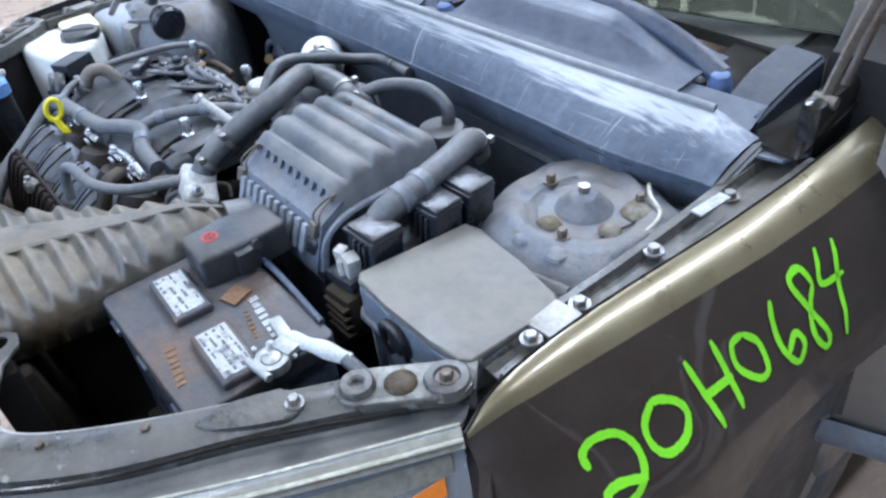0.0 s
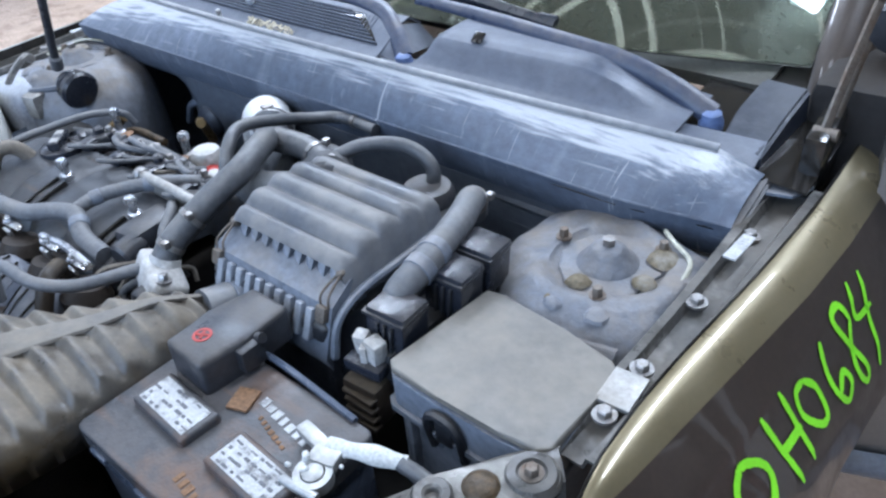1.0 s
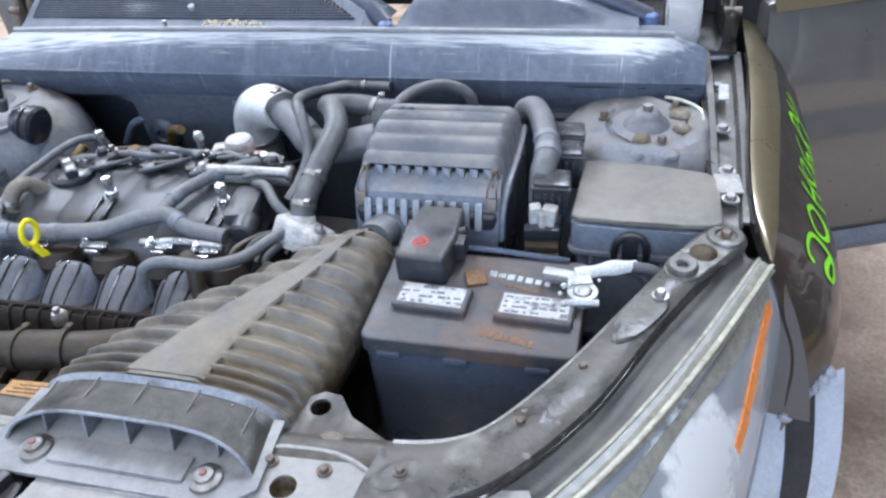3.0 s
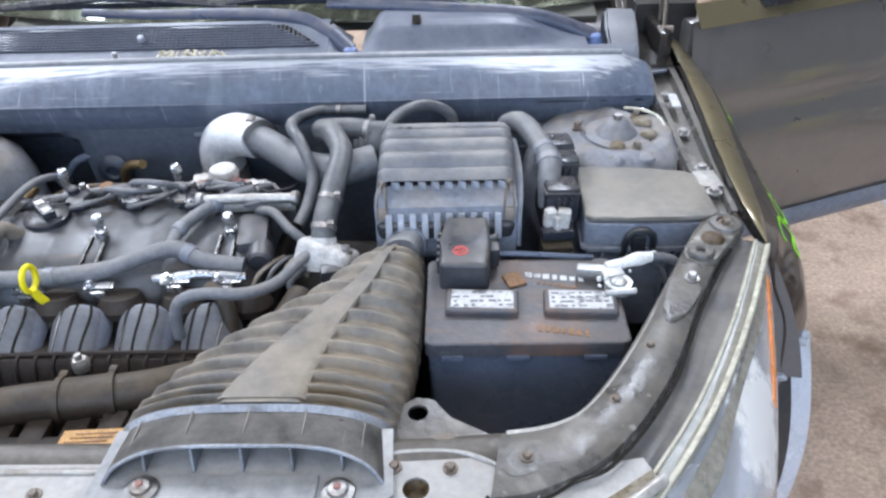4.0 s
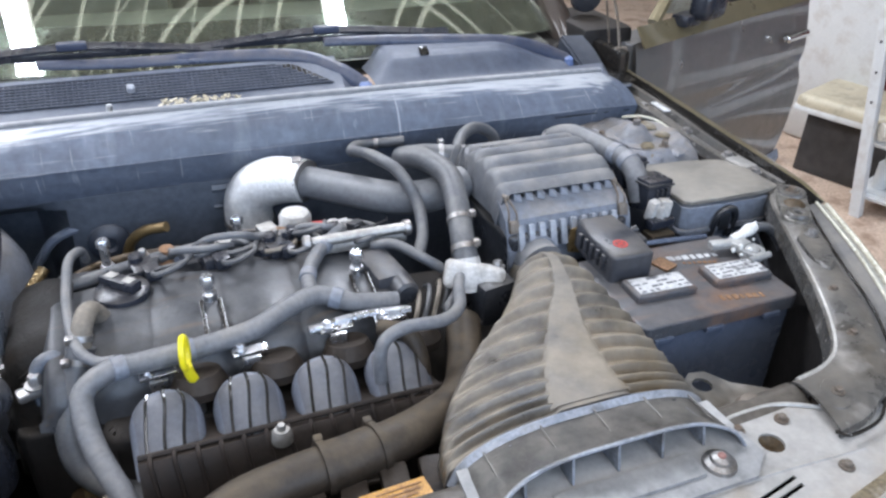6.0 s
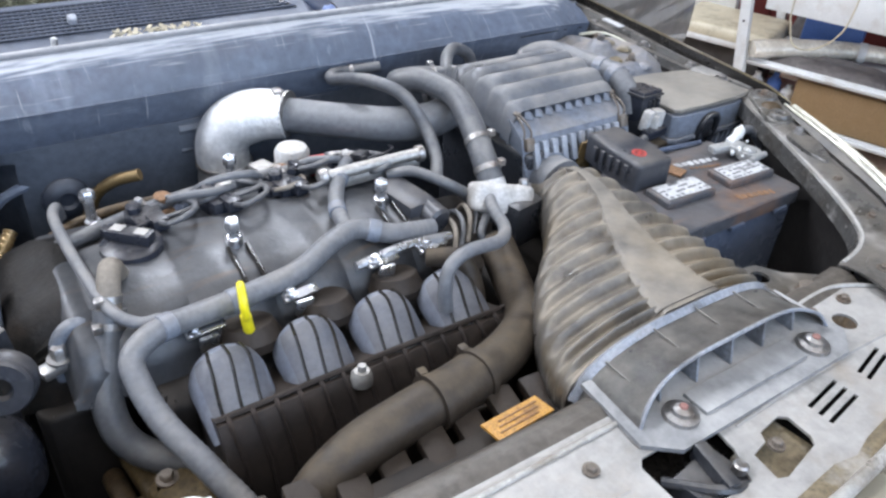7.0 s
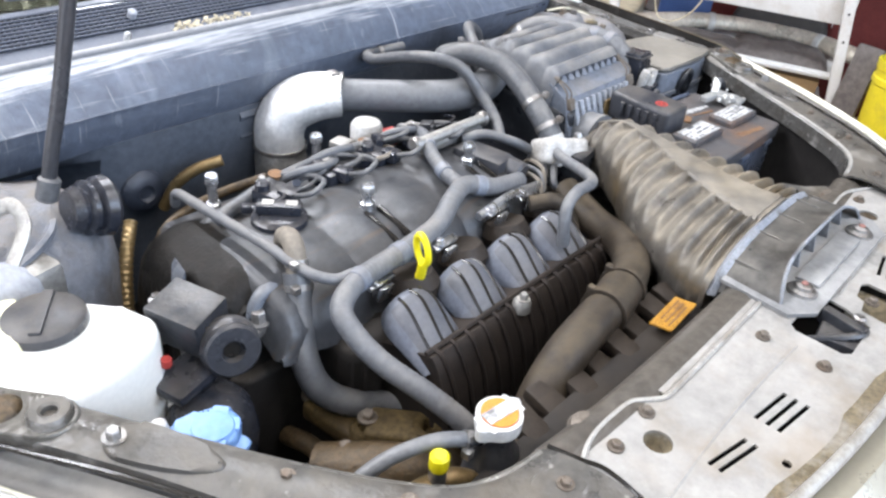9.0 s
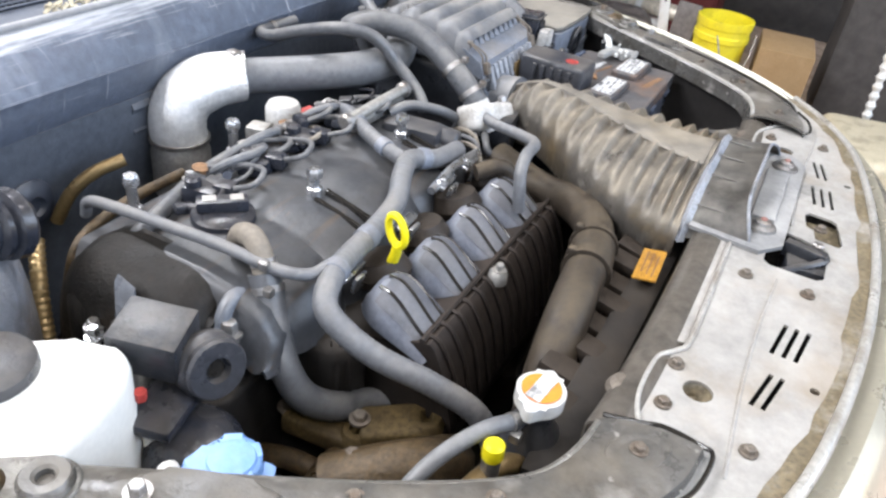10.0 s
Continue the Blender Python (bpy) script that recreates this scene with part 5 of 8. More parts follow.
def cabin():
    def pane(u, v):
        x = -0.70 + 1.40 * u
        base = 1.125 + 0.16 * (x / 0.7) ** 2
        return Vector((x * (1 - 0.10 * v), base + 0.78 * v, 1.058 + 0.46 * v - 0.02 * (x / 0.7) ** 2 + 0.015 * math.sin(math.pi * v)))
    bm = nb()
    add_sheet(bm, pane, 30, 16, 0.005)
    screen = part("windshield", bm, SCREEN, car, "green-tinted windshield reflecting the shed roof")
    screen.visible_shadow = False
    bm = nb()
    add_sheet(bm, lambda u, v: pane(u, 0.13 * v) + Vector((0, 0.004, -0.006)), 30, 3, 0.002)
    part("black_band", bm, FRIT, screen)
    rnd = random.Random(11)
    for k in range(2):
        bm = nb()
        for j in range(3):
            u = 0.865 + 0.035 * k + 0.008 * j
            a, b = pane(u, 0.14), pane(u + rnd.uniform(-0.006, 0.006), 0.18)
            add_tube(bm, [a + Vector((0, -0.004, 0.006)), b + Vector((0, -0.004, 0.006))], 0.003, 6, 2)
        part("marker_bar", bm, mat_yellow_mark(), screen, "yellow marker strokes")
    for s in (-1, 1):
        bm = nb()
        add_tube(bm, [pane(0.5 + 0.5 * s, 0.0) + Vector((s * 0.075, -0.05, -0.30)), pane(0.5 + 0.5 * s, 0.0) + Vector((s * 0.045, -0.02, -0.05)), pane(0.5 + 0.5 * s, 0.35) + Vector((s * 0.03, 0, 0)), pane(0.5 + 0.5 * s, 0.7) + Vector((s * 0.03, 0, 0)), pane(0.5 + 0.5 * s, 1.0) + Vector((s * 0.03, 0, 0))], 0.042, 10, 8, flat=0.8)
        part("a_pillar", bm, PAINT, car, "dark brown windshield pillar")
    bm = nb()
    add_sheet(bm, lambda u, v: Vector((-0.66 + 1.32 * u, 1.22 + 0.55 * v, 1.02 + 0.02 * math.sin(math.pi * v))), 8, 6, 0.02)
    part("dashboard", bm, DASH, car, "dusty olive dashboard top")
    bm = nb()
    add_sheet(bm, lambda u, v: Vector((-0.66 + 1.32 * u, 1.88 + 1.5 * v, 1.52 + 0.06 * math.sin(math.pi * v))), 8, 8, 0.02)
    part("roof", bm, PAINT, car)
    for x in (-0.37, 0.37):
        bm = nb()
        add_box(bm, (x, 2.35, 1.0), (0.48, 0.18, 0.75), (-12, 0, 0), 0.06)
        add_box(bm, (x, 2.38, 1.46), (0.26, 0.1, 0.16), (-12, 0, 0), 0.04)
        part("seat", bm, DASH, car, "tan cloth front seat")
    bm = nb()
    add_box(bm, (0, 3.3, 0.75), (1.7, 0.1, 0.9))
    part("rear_bulkhead", bm, BODY_DARK, car)
    for s in (-1, 1):
        bm = nb()
        add_box(bm, (s * 0.86, 2.2 if s < 0 else 2.75, 0.72), (0.06, 2.1 if s < 0 else 1.0, 0.66), bevel=0.02)
        add_box(bm, (s * 0.86, 2.2, 0.35), (0.1, 2.1, 0.12), bevel=0.03)
        part("body_side", bm, DOOR_PAINT, car)
    for s in (-1, 1):
        bm = nb()
        add_box(bm, (s * 0.80, 1.29, 0.70), (0.14, 0.22, 0.72), bevel=0.02)
        part("door_jamb", bm, BODY_DARK, car)
    bm = nb()
    add_lathe(bm, (0.79, 1.275, 1.10), (0.80, 1.315, 1.112), [(0.012, 0), (0.034, 0.008), (0.040, 0.02), (0.036, 0.034), (0.014, 0.044)], 24)
    part("mirror_back", bm, PLASTIC_GREY, car, "dark grey rounded door mirror back")
    bm = nb()
    add_box(bm, (0, 1.2, 0.38), (1.5, 2.1, 0.03))
    part("bay_floor", bm, BODY_DARK, car)


def mat_yellow_mark():
    return bpy.data.materials.get("yellow_marker") or mat("yellow_marker", (0.75, 0.72, 0.12), 0.5, var=0.1, bump=0)


def front_door():
    """The driver's door, swung wide, on its hinge at the foot of the pillar."""
    h = Vector((0.900, 1.165, 0.0))
    ax = Vector((0.933, 0.36, 0)).normalized()
    nrm = Vector((ax.y, -ax.x, 0))

    def at(a, b, z):
        return h + ax * a + nrm * b + Vector((0, 0, z))
    bm = nb()

    def skin(u, v):
        a = -0.06 + 0.93 * u
        z0 = 0.44 + 0.03 * smooth_step((u - 0.8) / 0.2)
        z = z0 + (1.03 - z0) * v
        bulge = 0.05 * math.sin(math.pi * min(1, 0.15 + 0.8 * v)) - 0.014 * math.exp(-((v - 0.62) / 0.05) ** 2)
        return at(a, bulge, z)
    add_sheet(bm, skin, 16, 22, 0.0)
    door = part("front_door", bm, DOOR_PAINT, car, "open dark grey front door with a gold waist strip")
    bm = nb()
    mid = at(0.405, -0.045, 0.735)
    add_box(bm, mid, (0.92, 0.085, 0.58), (0, 0, math.degrees(math.atan2(ax.y, ax.x))), 0.01)
    part("door_shell", bm, DOOR_PAINT, door)
    bm = nb()
    add_sheet(bm, lambda u, v: at(-0.06 + 0.93 * u, 0.033 - 0.03 * v, 1.022 + 0.045 * v), 8, 3, 0.003)
    part("waist_trim", bm, GOLD, door, "gold painted waist strip")
    bm = nb()
    add_sheet(bm, lambda u, v: at(-0.06 + 0.93 * u, 0.036 + 0.012 * math.sin(math.pi * v), 0.435 + 0.03 * smooth_step((u - 0.8) / 0.2) + 0.055 * v), 16, 4, 0.004)
    part("lower_trim", bm, SHROUD, door, "pale grey lower edge of the door")
    bm = nb()
    add_tube(bm, [at(0.03, -0.01, 1.06), at(0.16, -0.03, 1.18), at(0.35, -0.06, 1.33), at(0.50, -0.08, 1.42), at(0.77, -0.10, 1.45), at(0.87, -0.06, 1.06)], 0.016, 8, 8)
    part("window_frame", bm, GOLD, door)
    bm = nb()
    ring = [at(0.06, -0.02, 1.06), at(0.36, -0.06, 1.32), at(0.50, -0.08, 1.41), at(0.77, -0.10, 1.44), at(0.85, -0.05, 1.06)]
    bm.faces.new([bm.verts.new(p) for p in ring])
    pane_ = part("window_pane", bm, WIND_GLASS, door)
    bm = nb()
    add_box(bm, at(0.17, 0.05, 1.10), (0.10, 0.06, 0.075), (0, 0, 21), 0.025, 3)
    add_box(bm, at(0.13, 0.02, 1.062), (0.07, 0.05, 0.03), (0, 0, 21), 0.01)
    part("door_mirror", bm, PLASTIC_CLEAN, door, "black door mirror")
    bm = nb()
    add_box(bm, at(0.74, 0.055, 0.93), (0.14, 0.02, 0.022), (0, 0, 21), 0.008, 3)
    part("door_handle", bm, CHROME, door, "shiny door handle")


def bumper():
    bm = nb()

    def f(u, v):
        x = -0.61 + 1.22 * u
        y = -0.107 + 0.28 * x * x + 0.10 * abs(x) ** 3 + 1.1 * min(0.22, max(0.0, abs(x) - 0.34)) ** 2
        prof = [(0.025, 0.925), (0.0, 0.93), (-0.02, 0.915), (-0.05, 0.87), (-0.075, 0.78), (-0.09, 0.66), (-0.08, 0.5), (-0.02, 0.36)]
        i = v * 7
        k = min(int(i), 6)
        dy = prof[k][0] + (prof[k + 1][0] - prof[k][0]) * (i - k)
        z = prof[k][1] + (prof[k + 1][1] - prof[k][1]) * (i - k)
        z -= 0.20 * smooth_step((abs(x) - 0.55) / 0.10) * max(0, 1 - v * 1.3)
        return Vector((x, y + dy, z))
    add_sheet(bm, f, 48, 21, 0.003)
    cover = part("bumper_cover", bm, BUMPER_PAINT, car, "pale gold metallic front bumper cover")
    for s in (-1, 1):
        bm = nb()

        def corner(u, v):
            x = 0.72 + 0.225 * u
            z = 0.705 - 0.32 * v - 0.03 * (1 - u)
            y = 0.455 + 0.45 * (x - 0.87) - 2.6 * max(0.0, 0.87 - x) ** 2 + 0.50 * (z - 0.60) * (1 - 0.5 * v)
            return Vector((s * (x + 0.012 * math.sin(math.pi * v)), y, z))
        add_sheet(bm, corner, 24, 14, 0.003)
        part("bumper_corner", bm, CORNER_PALE, cover, "shiny pale blue-white bumper corner")
        bm = nb()
        add_sheet(bm, lambda u, v: corner(0.63 + 0.18 * u, v) + Vector((s * 0.001, -0.004, 0.001)), 6, 14, 0.002)
        part("dark_groove", bm, PLASTIC, cover, "dark moulded groove")


support_panel()
for s in (1, -1):
    side_rail(s)
    headlamp(s)
    fender_ob = fender(s)
    if s > 0:
        LEFT_FENDER = fender_ob
    wing_ledge(s)
    strut_tower(s)
cowl()
wipers()
cabin()
front_door()
bumper()


def wheel(x, y):
    bm = nb()
    d = Vector((0.22 if x > 0 else -0.22, 0, 0))
    c = Vector((x, y, 0.36))
    add_lathe(bm, c - d / 2, c + d / 2, [(0.22, 0.0), (0.34, 0.0), (0.362, 0.03), (0.364, 0.19), (0.34, 0.22), (0.235, 0.22), (0.22, 0.20)], 48)
    w = part("tyre", bm, RUBBER, car, "dusty black front tyre")
    bm = nb()
    add_lathe(bm, c - d * 0.4, c + d * 0.45, [(0.225, 0), (0.225, 0.185), (0.19, 0.17), (0.06, 0.15), (0.05, 0.175)], 40)
    part("wheel_rim", bm, ALU_DULL, w)


for x in (0.80, -0.80):
    wheel(x, 0.95)


def fender_writing():
    """Green marker strokes, along the car and up, that follow the fender's side."""
    strokes = [[(0.561, 0.880), (0.561, 0.894), (0.576, 0.902), (0.601, 0.898), (0.615, 0.881), (0.612, 0.862), (0.593, 0.846), (0.568, 0.844), (0.564, 0.857), (0.582, 0.861), (0.611, 0.855)],
               [(0.655, 0.905), (0.635, 0.890), (0.633, 0.871), (0.646, 0.860), (0.672, 0.863), (0.687, 0.877), (0.681, 0.891), (0.664, 0.901), (0.653, 0.903)],
               [(0.710, 0.916), (0.718, 0.879), (0.724, 0.844)],
               [(0.753, 0.917), (0.758, 0.880), (0.759, 0.844)],
               [(0.717, 0.878), (0.739, 0.877), (0.764, 0.876)],
               [(0.798, 0.903), (0.778, 0.900), (0.776, 0.877), (0.800, 0.855), (0.816, 0.858), (0.817, 0.884), (0.798, 0.903)],
               [(0.852, 0.915), (0.847, 0.892), (0.848, 0.861), (0.866, 0.839), (0.881, 0.855), (0.873, 0.869), (0.854, 0.855)],
               [(0.925, 0.902), (0.912, 0.924), (0.890, 0.918), (0.905, 0.885), (0.925, 0.843), (0.916, 0.832), (0.901, 0.855), (0.911, 0.882), (0.925, 0.902)],
               [(0.949, 0.931), (0.939, 0.896), (0.982, 0.891)],
               [(0.981, 0.929), (0.968, 0.883), (0.957, 0.827)]]
    rnd = random.Random(5)
    first = (0, 1, 2, 5, 6, 7, 8)
    for i, pts in enumerate(strokes):
        if i in first:
            bm = nb()
        c = curve_points([(0, y, z) for y, z in pts], 8)
        rows = []
        for k, p in enumerate(c):
            d = (c[min(k + 1, len(c) - 1)] - c[max(k - 1, 0)]).normalized()
            half = (0.0040 + rnd.uniform(-0.0004, 0.0004)) * min(1.0, 0.55 + 0.2 * min(k, len(c) - 1 - k))
            side = Vector((0, -d.z, d.y)) * half
            row = []
            for q in (p - side, p - side * 0.5, p, p + side * 0.5, p + side):
                y, z = q.y, min(q.z, 0.946)
                row.append(Vector((fender_x(y, z) + 0.0016, y, z - fender_drop(y))))
            rows.append(row)
        add_loft(bm, rows, closed=False)
        if i + 1 in first or i + 1 == len(strokes):
            part("painted_character", bm, GREEN_MARK, LEFT_FENDER, "bright green hand-painted character")


fender_writing()

# ---- in the engine bay ----
def battery():
    b = thing("battery", (0.442, 0.378, 0.70), "black car battery with a dusty rust-stained top and worn labels", "battery")
    bm = nb()
    add_prism(bm, rounded(0.313, 0.294, 0.572, 0.466, 0.008, 2), 0.70, 0.905, 0.003)
    part("case", bm, BATTERY, b, "blue-black plastic battery case")
    bm = nb()
    add_prism(bm, rounded(0.309, 0.290, 0.576, 0.470, 0.010, 3), 0.899, 0.922, 0.004)
    part("lid", bm, BATTERY_TOP, b, "dust and rust stained lid")
    for x in (0.345, 0.43, 0.53):
        bm = nb()
        add_box(bm, (x, 0.2905, 0.897), (0.03, 0.008, 0.008), bevel=0.002)
        part("lid_tab", bm, BATTERY, b)
    bm = nb()
    add_tube(bm, [(0.33, 0.468, 0.924), (0.42, 0.475, 0.928), (0.55, 0.468, 0.924)], 0.004, 8, 8)
    part("rear_lip", bm, BATTERY, b)
    rnd = random.Random(3)
    for cx, cy, turn in ((0.386, 0.366, -3), (0.518, 0.362, -3)):
        bm = nb()
        add_box(bm, (cx, cy, 0.926), (0.098, 0.048, 0.014), (0, 0, turn), 0.005, 3)
        cap = part("vent_cap", bm, BATTERY_TOP, b, "vent cap with a worn white label")
        bm = nb()
        add_box(bm, (cx, cy, 0.9332), (0.084, 0.036, 0.0012), (0, 0, turn))
        part("label", bm, LABEL, cap)
        for j in range(7):
            for k in range(4):
                if rnd.random() < 0.7:
                    bm = nb()
                    add_box(bm, (cx - 0.035 + 0.0117 * j + rnd.uniform(-0.002, 0.002), cy - 0.0135 + 0.009 * k, 0.9341), (rnd.uniform(0.004, 0.011), rnd.uniform(0.0015, 0.004), 0.0006), (0, 0, turn))
                    part("print_bar", bm, LABEL_DARK, cap)
    # faded print between the caps
    for cy, w, h, m in ((0.430, 0.085, 0.012, LABEL), (0.413, 0.055, 0.006, RUST), (0.318, 0.07, 0.014, RUST)):
        n = 7
        for j in range(n):
            bm = nb()
            add_box(bm, (0.49 - w / 2 + w * (j + 0.5) / n, cy - 0.002 * j, 0.9226), (w / n * rnd.uniform(0.45, 0.8), h * rnd.uniform(0.6, 1), 0.0008), (0, 0, -3))
            part("print_bar", bm, m, b)
    bm = nb()
    add_box(bm, (0.432, 0.418, 0.924), (0.026, 0.03, 0.004), (0, 0, 20), 0.0015)
    part("rust_patch", bm, RUST, b)
    # positive terminal cover
    bm = nb()
    add_prism(bm, [(0.327, 0.402), (0.395, 0.398), (0.402, 0.455), (0.398, 0.52), (0.335, 0.52), (0.328, 0.46)], 0.922, 0.966, 0.008)
    cover = part("terminal_cover", bm, PLASTIC_GREY, b, "dusty black terminal cover with a red mark")
    bm = nb()
    add_lathe(bm, (0.357, 0.432, 0.9655), (0.357, 0.432, 1), [(0.011, 0), (0.011, 0.0012), (0.008, 0.0012), (0.008, 0.0004)], 20)
    add_box(bm, (0.357, 0.432, 0.9665), (0.014, 0.003, 0.001), (0, 0, 30))
    add_box(bm, (0.357, 0.432, 0.9665), (0.003, 0.012, 0.001), (0, 0, 30))
    part("red_mark", bm, RED, cover)
    for k in range(5):
        bm = nb()
        add_box(bm, (0.3265, 0.425 + 0.016 * k, 0.945), (0.006, 0.007, 0.024), bevel=0.0015)
        part("cover_rib", bm, PLASTIC_GREY, cover)
    bm = nb()
    add_box(bm, (0.405, 0.455, 0.945), (0.016, 0.03, 0.03), bevel=0.004)
    add_cyl(bm, (0.402, 0.47, 0.958), (0.412, 0.47, 0.962), 0.006, 10)
    part("cover_clip", bm, PLASTIC, cover)
    # negative clamp
    bm = nb()
    add_lathe(bm, (0.573, 0.392, 0.922), (0.573, 0.392, 1), [(0.012, 0), (0.0105, 0.018), (0.009, 0.019)], 18)
    part("post", bm, LEAD, b)
    bm = nb()
    add_lathe(bm, (0.573, 0.392, 0.926), (0.573, 0.392, 1), [(0.012, 0), (0.019, 0.0), (0.019, 0.013), (0.012, 0.013)], 20, cap=False)
    add_box(bm, (0.568, 0.413, 0.935), (0.030, 0.022, 0.014), (0, 0, 15), 0.003)
    add_box(bm, (0.545, 0.422, 0.936), (0.05, 0.016, 0.012), (0, 0, -8), 0.004)
    add_cyl(bm, (0.552, 0.372, 0.934), (0.594, 0.377, 0.934), 0.005, 10)
    part("clamp", bm, LEAD, b, "corroded whitish battery clamp")
    # crumbs of white corrosion round the post
    bm = nb()
    for k in range(12):
        a = rnd.uniform(0, 6.28)
        q = rnd.uniform(0.006, 0.026)
        r = rnd.uniform(0.002, 0.0045)
        p = Vector((0.573 + q * math.cos(a) - 0.012 * rnd.random(), 0.398 + q * math.sin(a), 0.928 + rnd.uniform(0, 0.016)))
        add_box(bm, p, (r * 2, r * 1.6, r * 1.4), (rnd.uniform(0, 90), rnd.uniform(0, 90), rnd.uniform(0, 90)), r * 0.45, 1)
    part("corrosion", bm, CORRODED, b, "white crumbly corrosion")


def ground_cable():
    bm = nb()
    add_tube(bm, [(0.562, 0.422, 0.938), (0.60, 0.437, 0.941), (0.636, 0.452, 0.937)], lambda t: 0.0088 + 0.0012 * math.sin(11 * t + 1), 10, 10, flat=0.6)
    c = thing("battery_cable", (0.60, 0.43, 0.80), "black battery cable with a white corroded end", "cable")
    part("wrapped_end", bm, CORRODED, c, "white crusted cable end")
    bm = nb()
    add_tube(bm, [(0.63, 0.45, 0.937), (0.665, 0.452, 0.925), (0.685, 0.43, 0.89), (0.69, 0.40, 0.83), (0.68, 0.37, 0.76)], 0.008, 10, 8)
    add_tube(bm, [(0.62, 0.452, 0.932), (0.65, 0.455, 0.905), (0.665, 0.435, 0.86), (0.66, 0.42, 0.80)], 0.0045, 8, 8)
    part("cable", bm, RUBBER, c)


def fuse_box():
    f = thing("fuse_box", (0.64, 0.61, 0.74), "black fuse box with a dusty smooth lid", "fuse box")
    bm = nb()
    add_prism(bm, [(0.552, 0.528), (0.738, 0.530), (0.736, 0.655), (0.556, 0.682)], 0.74, 0.934, 0.006)
    part("body", bm, SHROUD, f)
    bm = nb()
    lid = [(0.545, 0.530), (0.556, 0.521), (0.62, 0.518), (0.69, 0.518), (0.733, 0.521), (0.744, 0.532), (0.743, 0.62), (0.741, 0.655), (0.728, 0.669), (0.66, 0.682), (0.575, 0.695), (0.551, 0.690)]
    add_prism(bm, lid, 0.947, 0.954, 0.004)
    for v in bm.verts:
        if v.co.z > 0.94:
            v.co.z += 0.006 * smooth_step((0.60 - v.co.y) / 0.1) - 0.10 * max(0.0, v.co.y - 0.62)
    part("lid", bm, FUSE_LID, f, "dusty grey-brown fuse box lid")
    bm = nb()
    add_prism(bm, [(x + (0.004 if x > 0.64 else -0.004), y + (0.004 if y > 0.62 else -0.004)) for x, y in lid], 0.898, 0.905, 0.002)
    add_prism(bm, lid, 0.906, 0.9465, 0.003)
    part("lid_rim", bm, SHROUD, f)
    bm = nb()
    add_tube(bm, [(0.607, 0.520, 0.880), (0.607, 0.513, 0.92), (0.618, 0.511, 0.938), (0.638, 0.511, 0.938), (0.648, 0.513, 0.92), (0.648, 0.520, 0.880)], 0.0055, 8, 6)
    add_box(bm, (0.627, 0.518, 0.912), (0.022, 0.012, 0.03), bevel=0.003)
    part("latch", bm, PLASTIC, f)
    for x in (0.575, 0.672, 0.686, 0.700, 0.714):
        bm = nb()
        add_box(bm, (x, 0.524, 0.85), (0.005, 0.014, 0.11), bevel=0.0015)
        part("rib", bm, SHROUD, f)
    bm = nb()
    add_box(bm, (0.70, 0.525, 0.80), (0.05, 0.02, 0.06), bevel=0.006)
    part("side_socket", bm, PLASTIC, f)


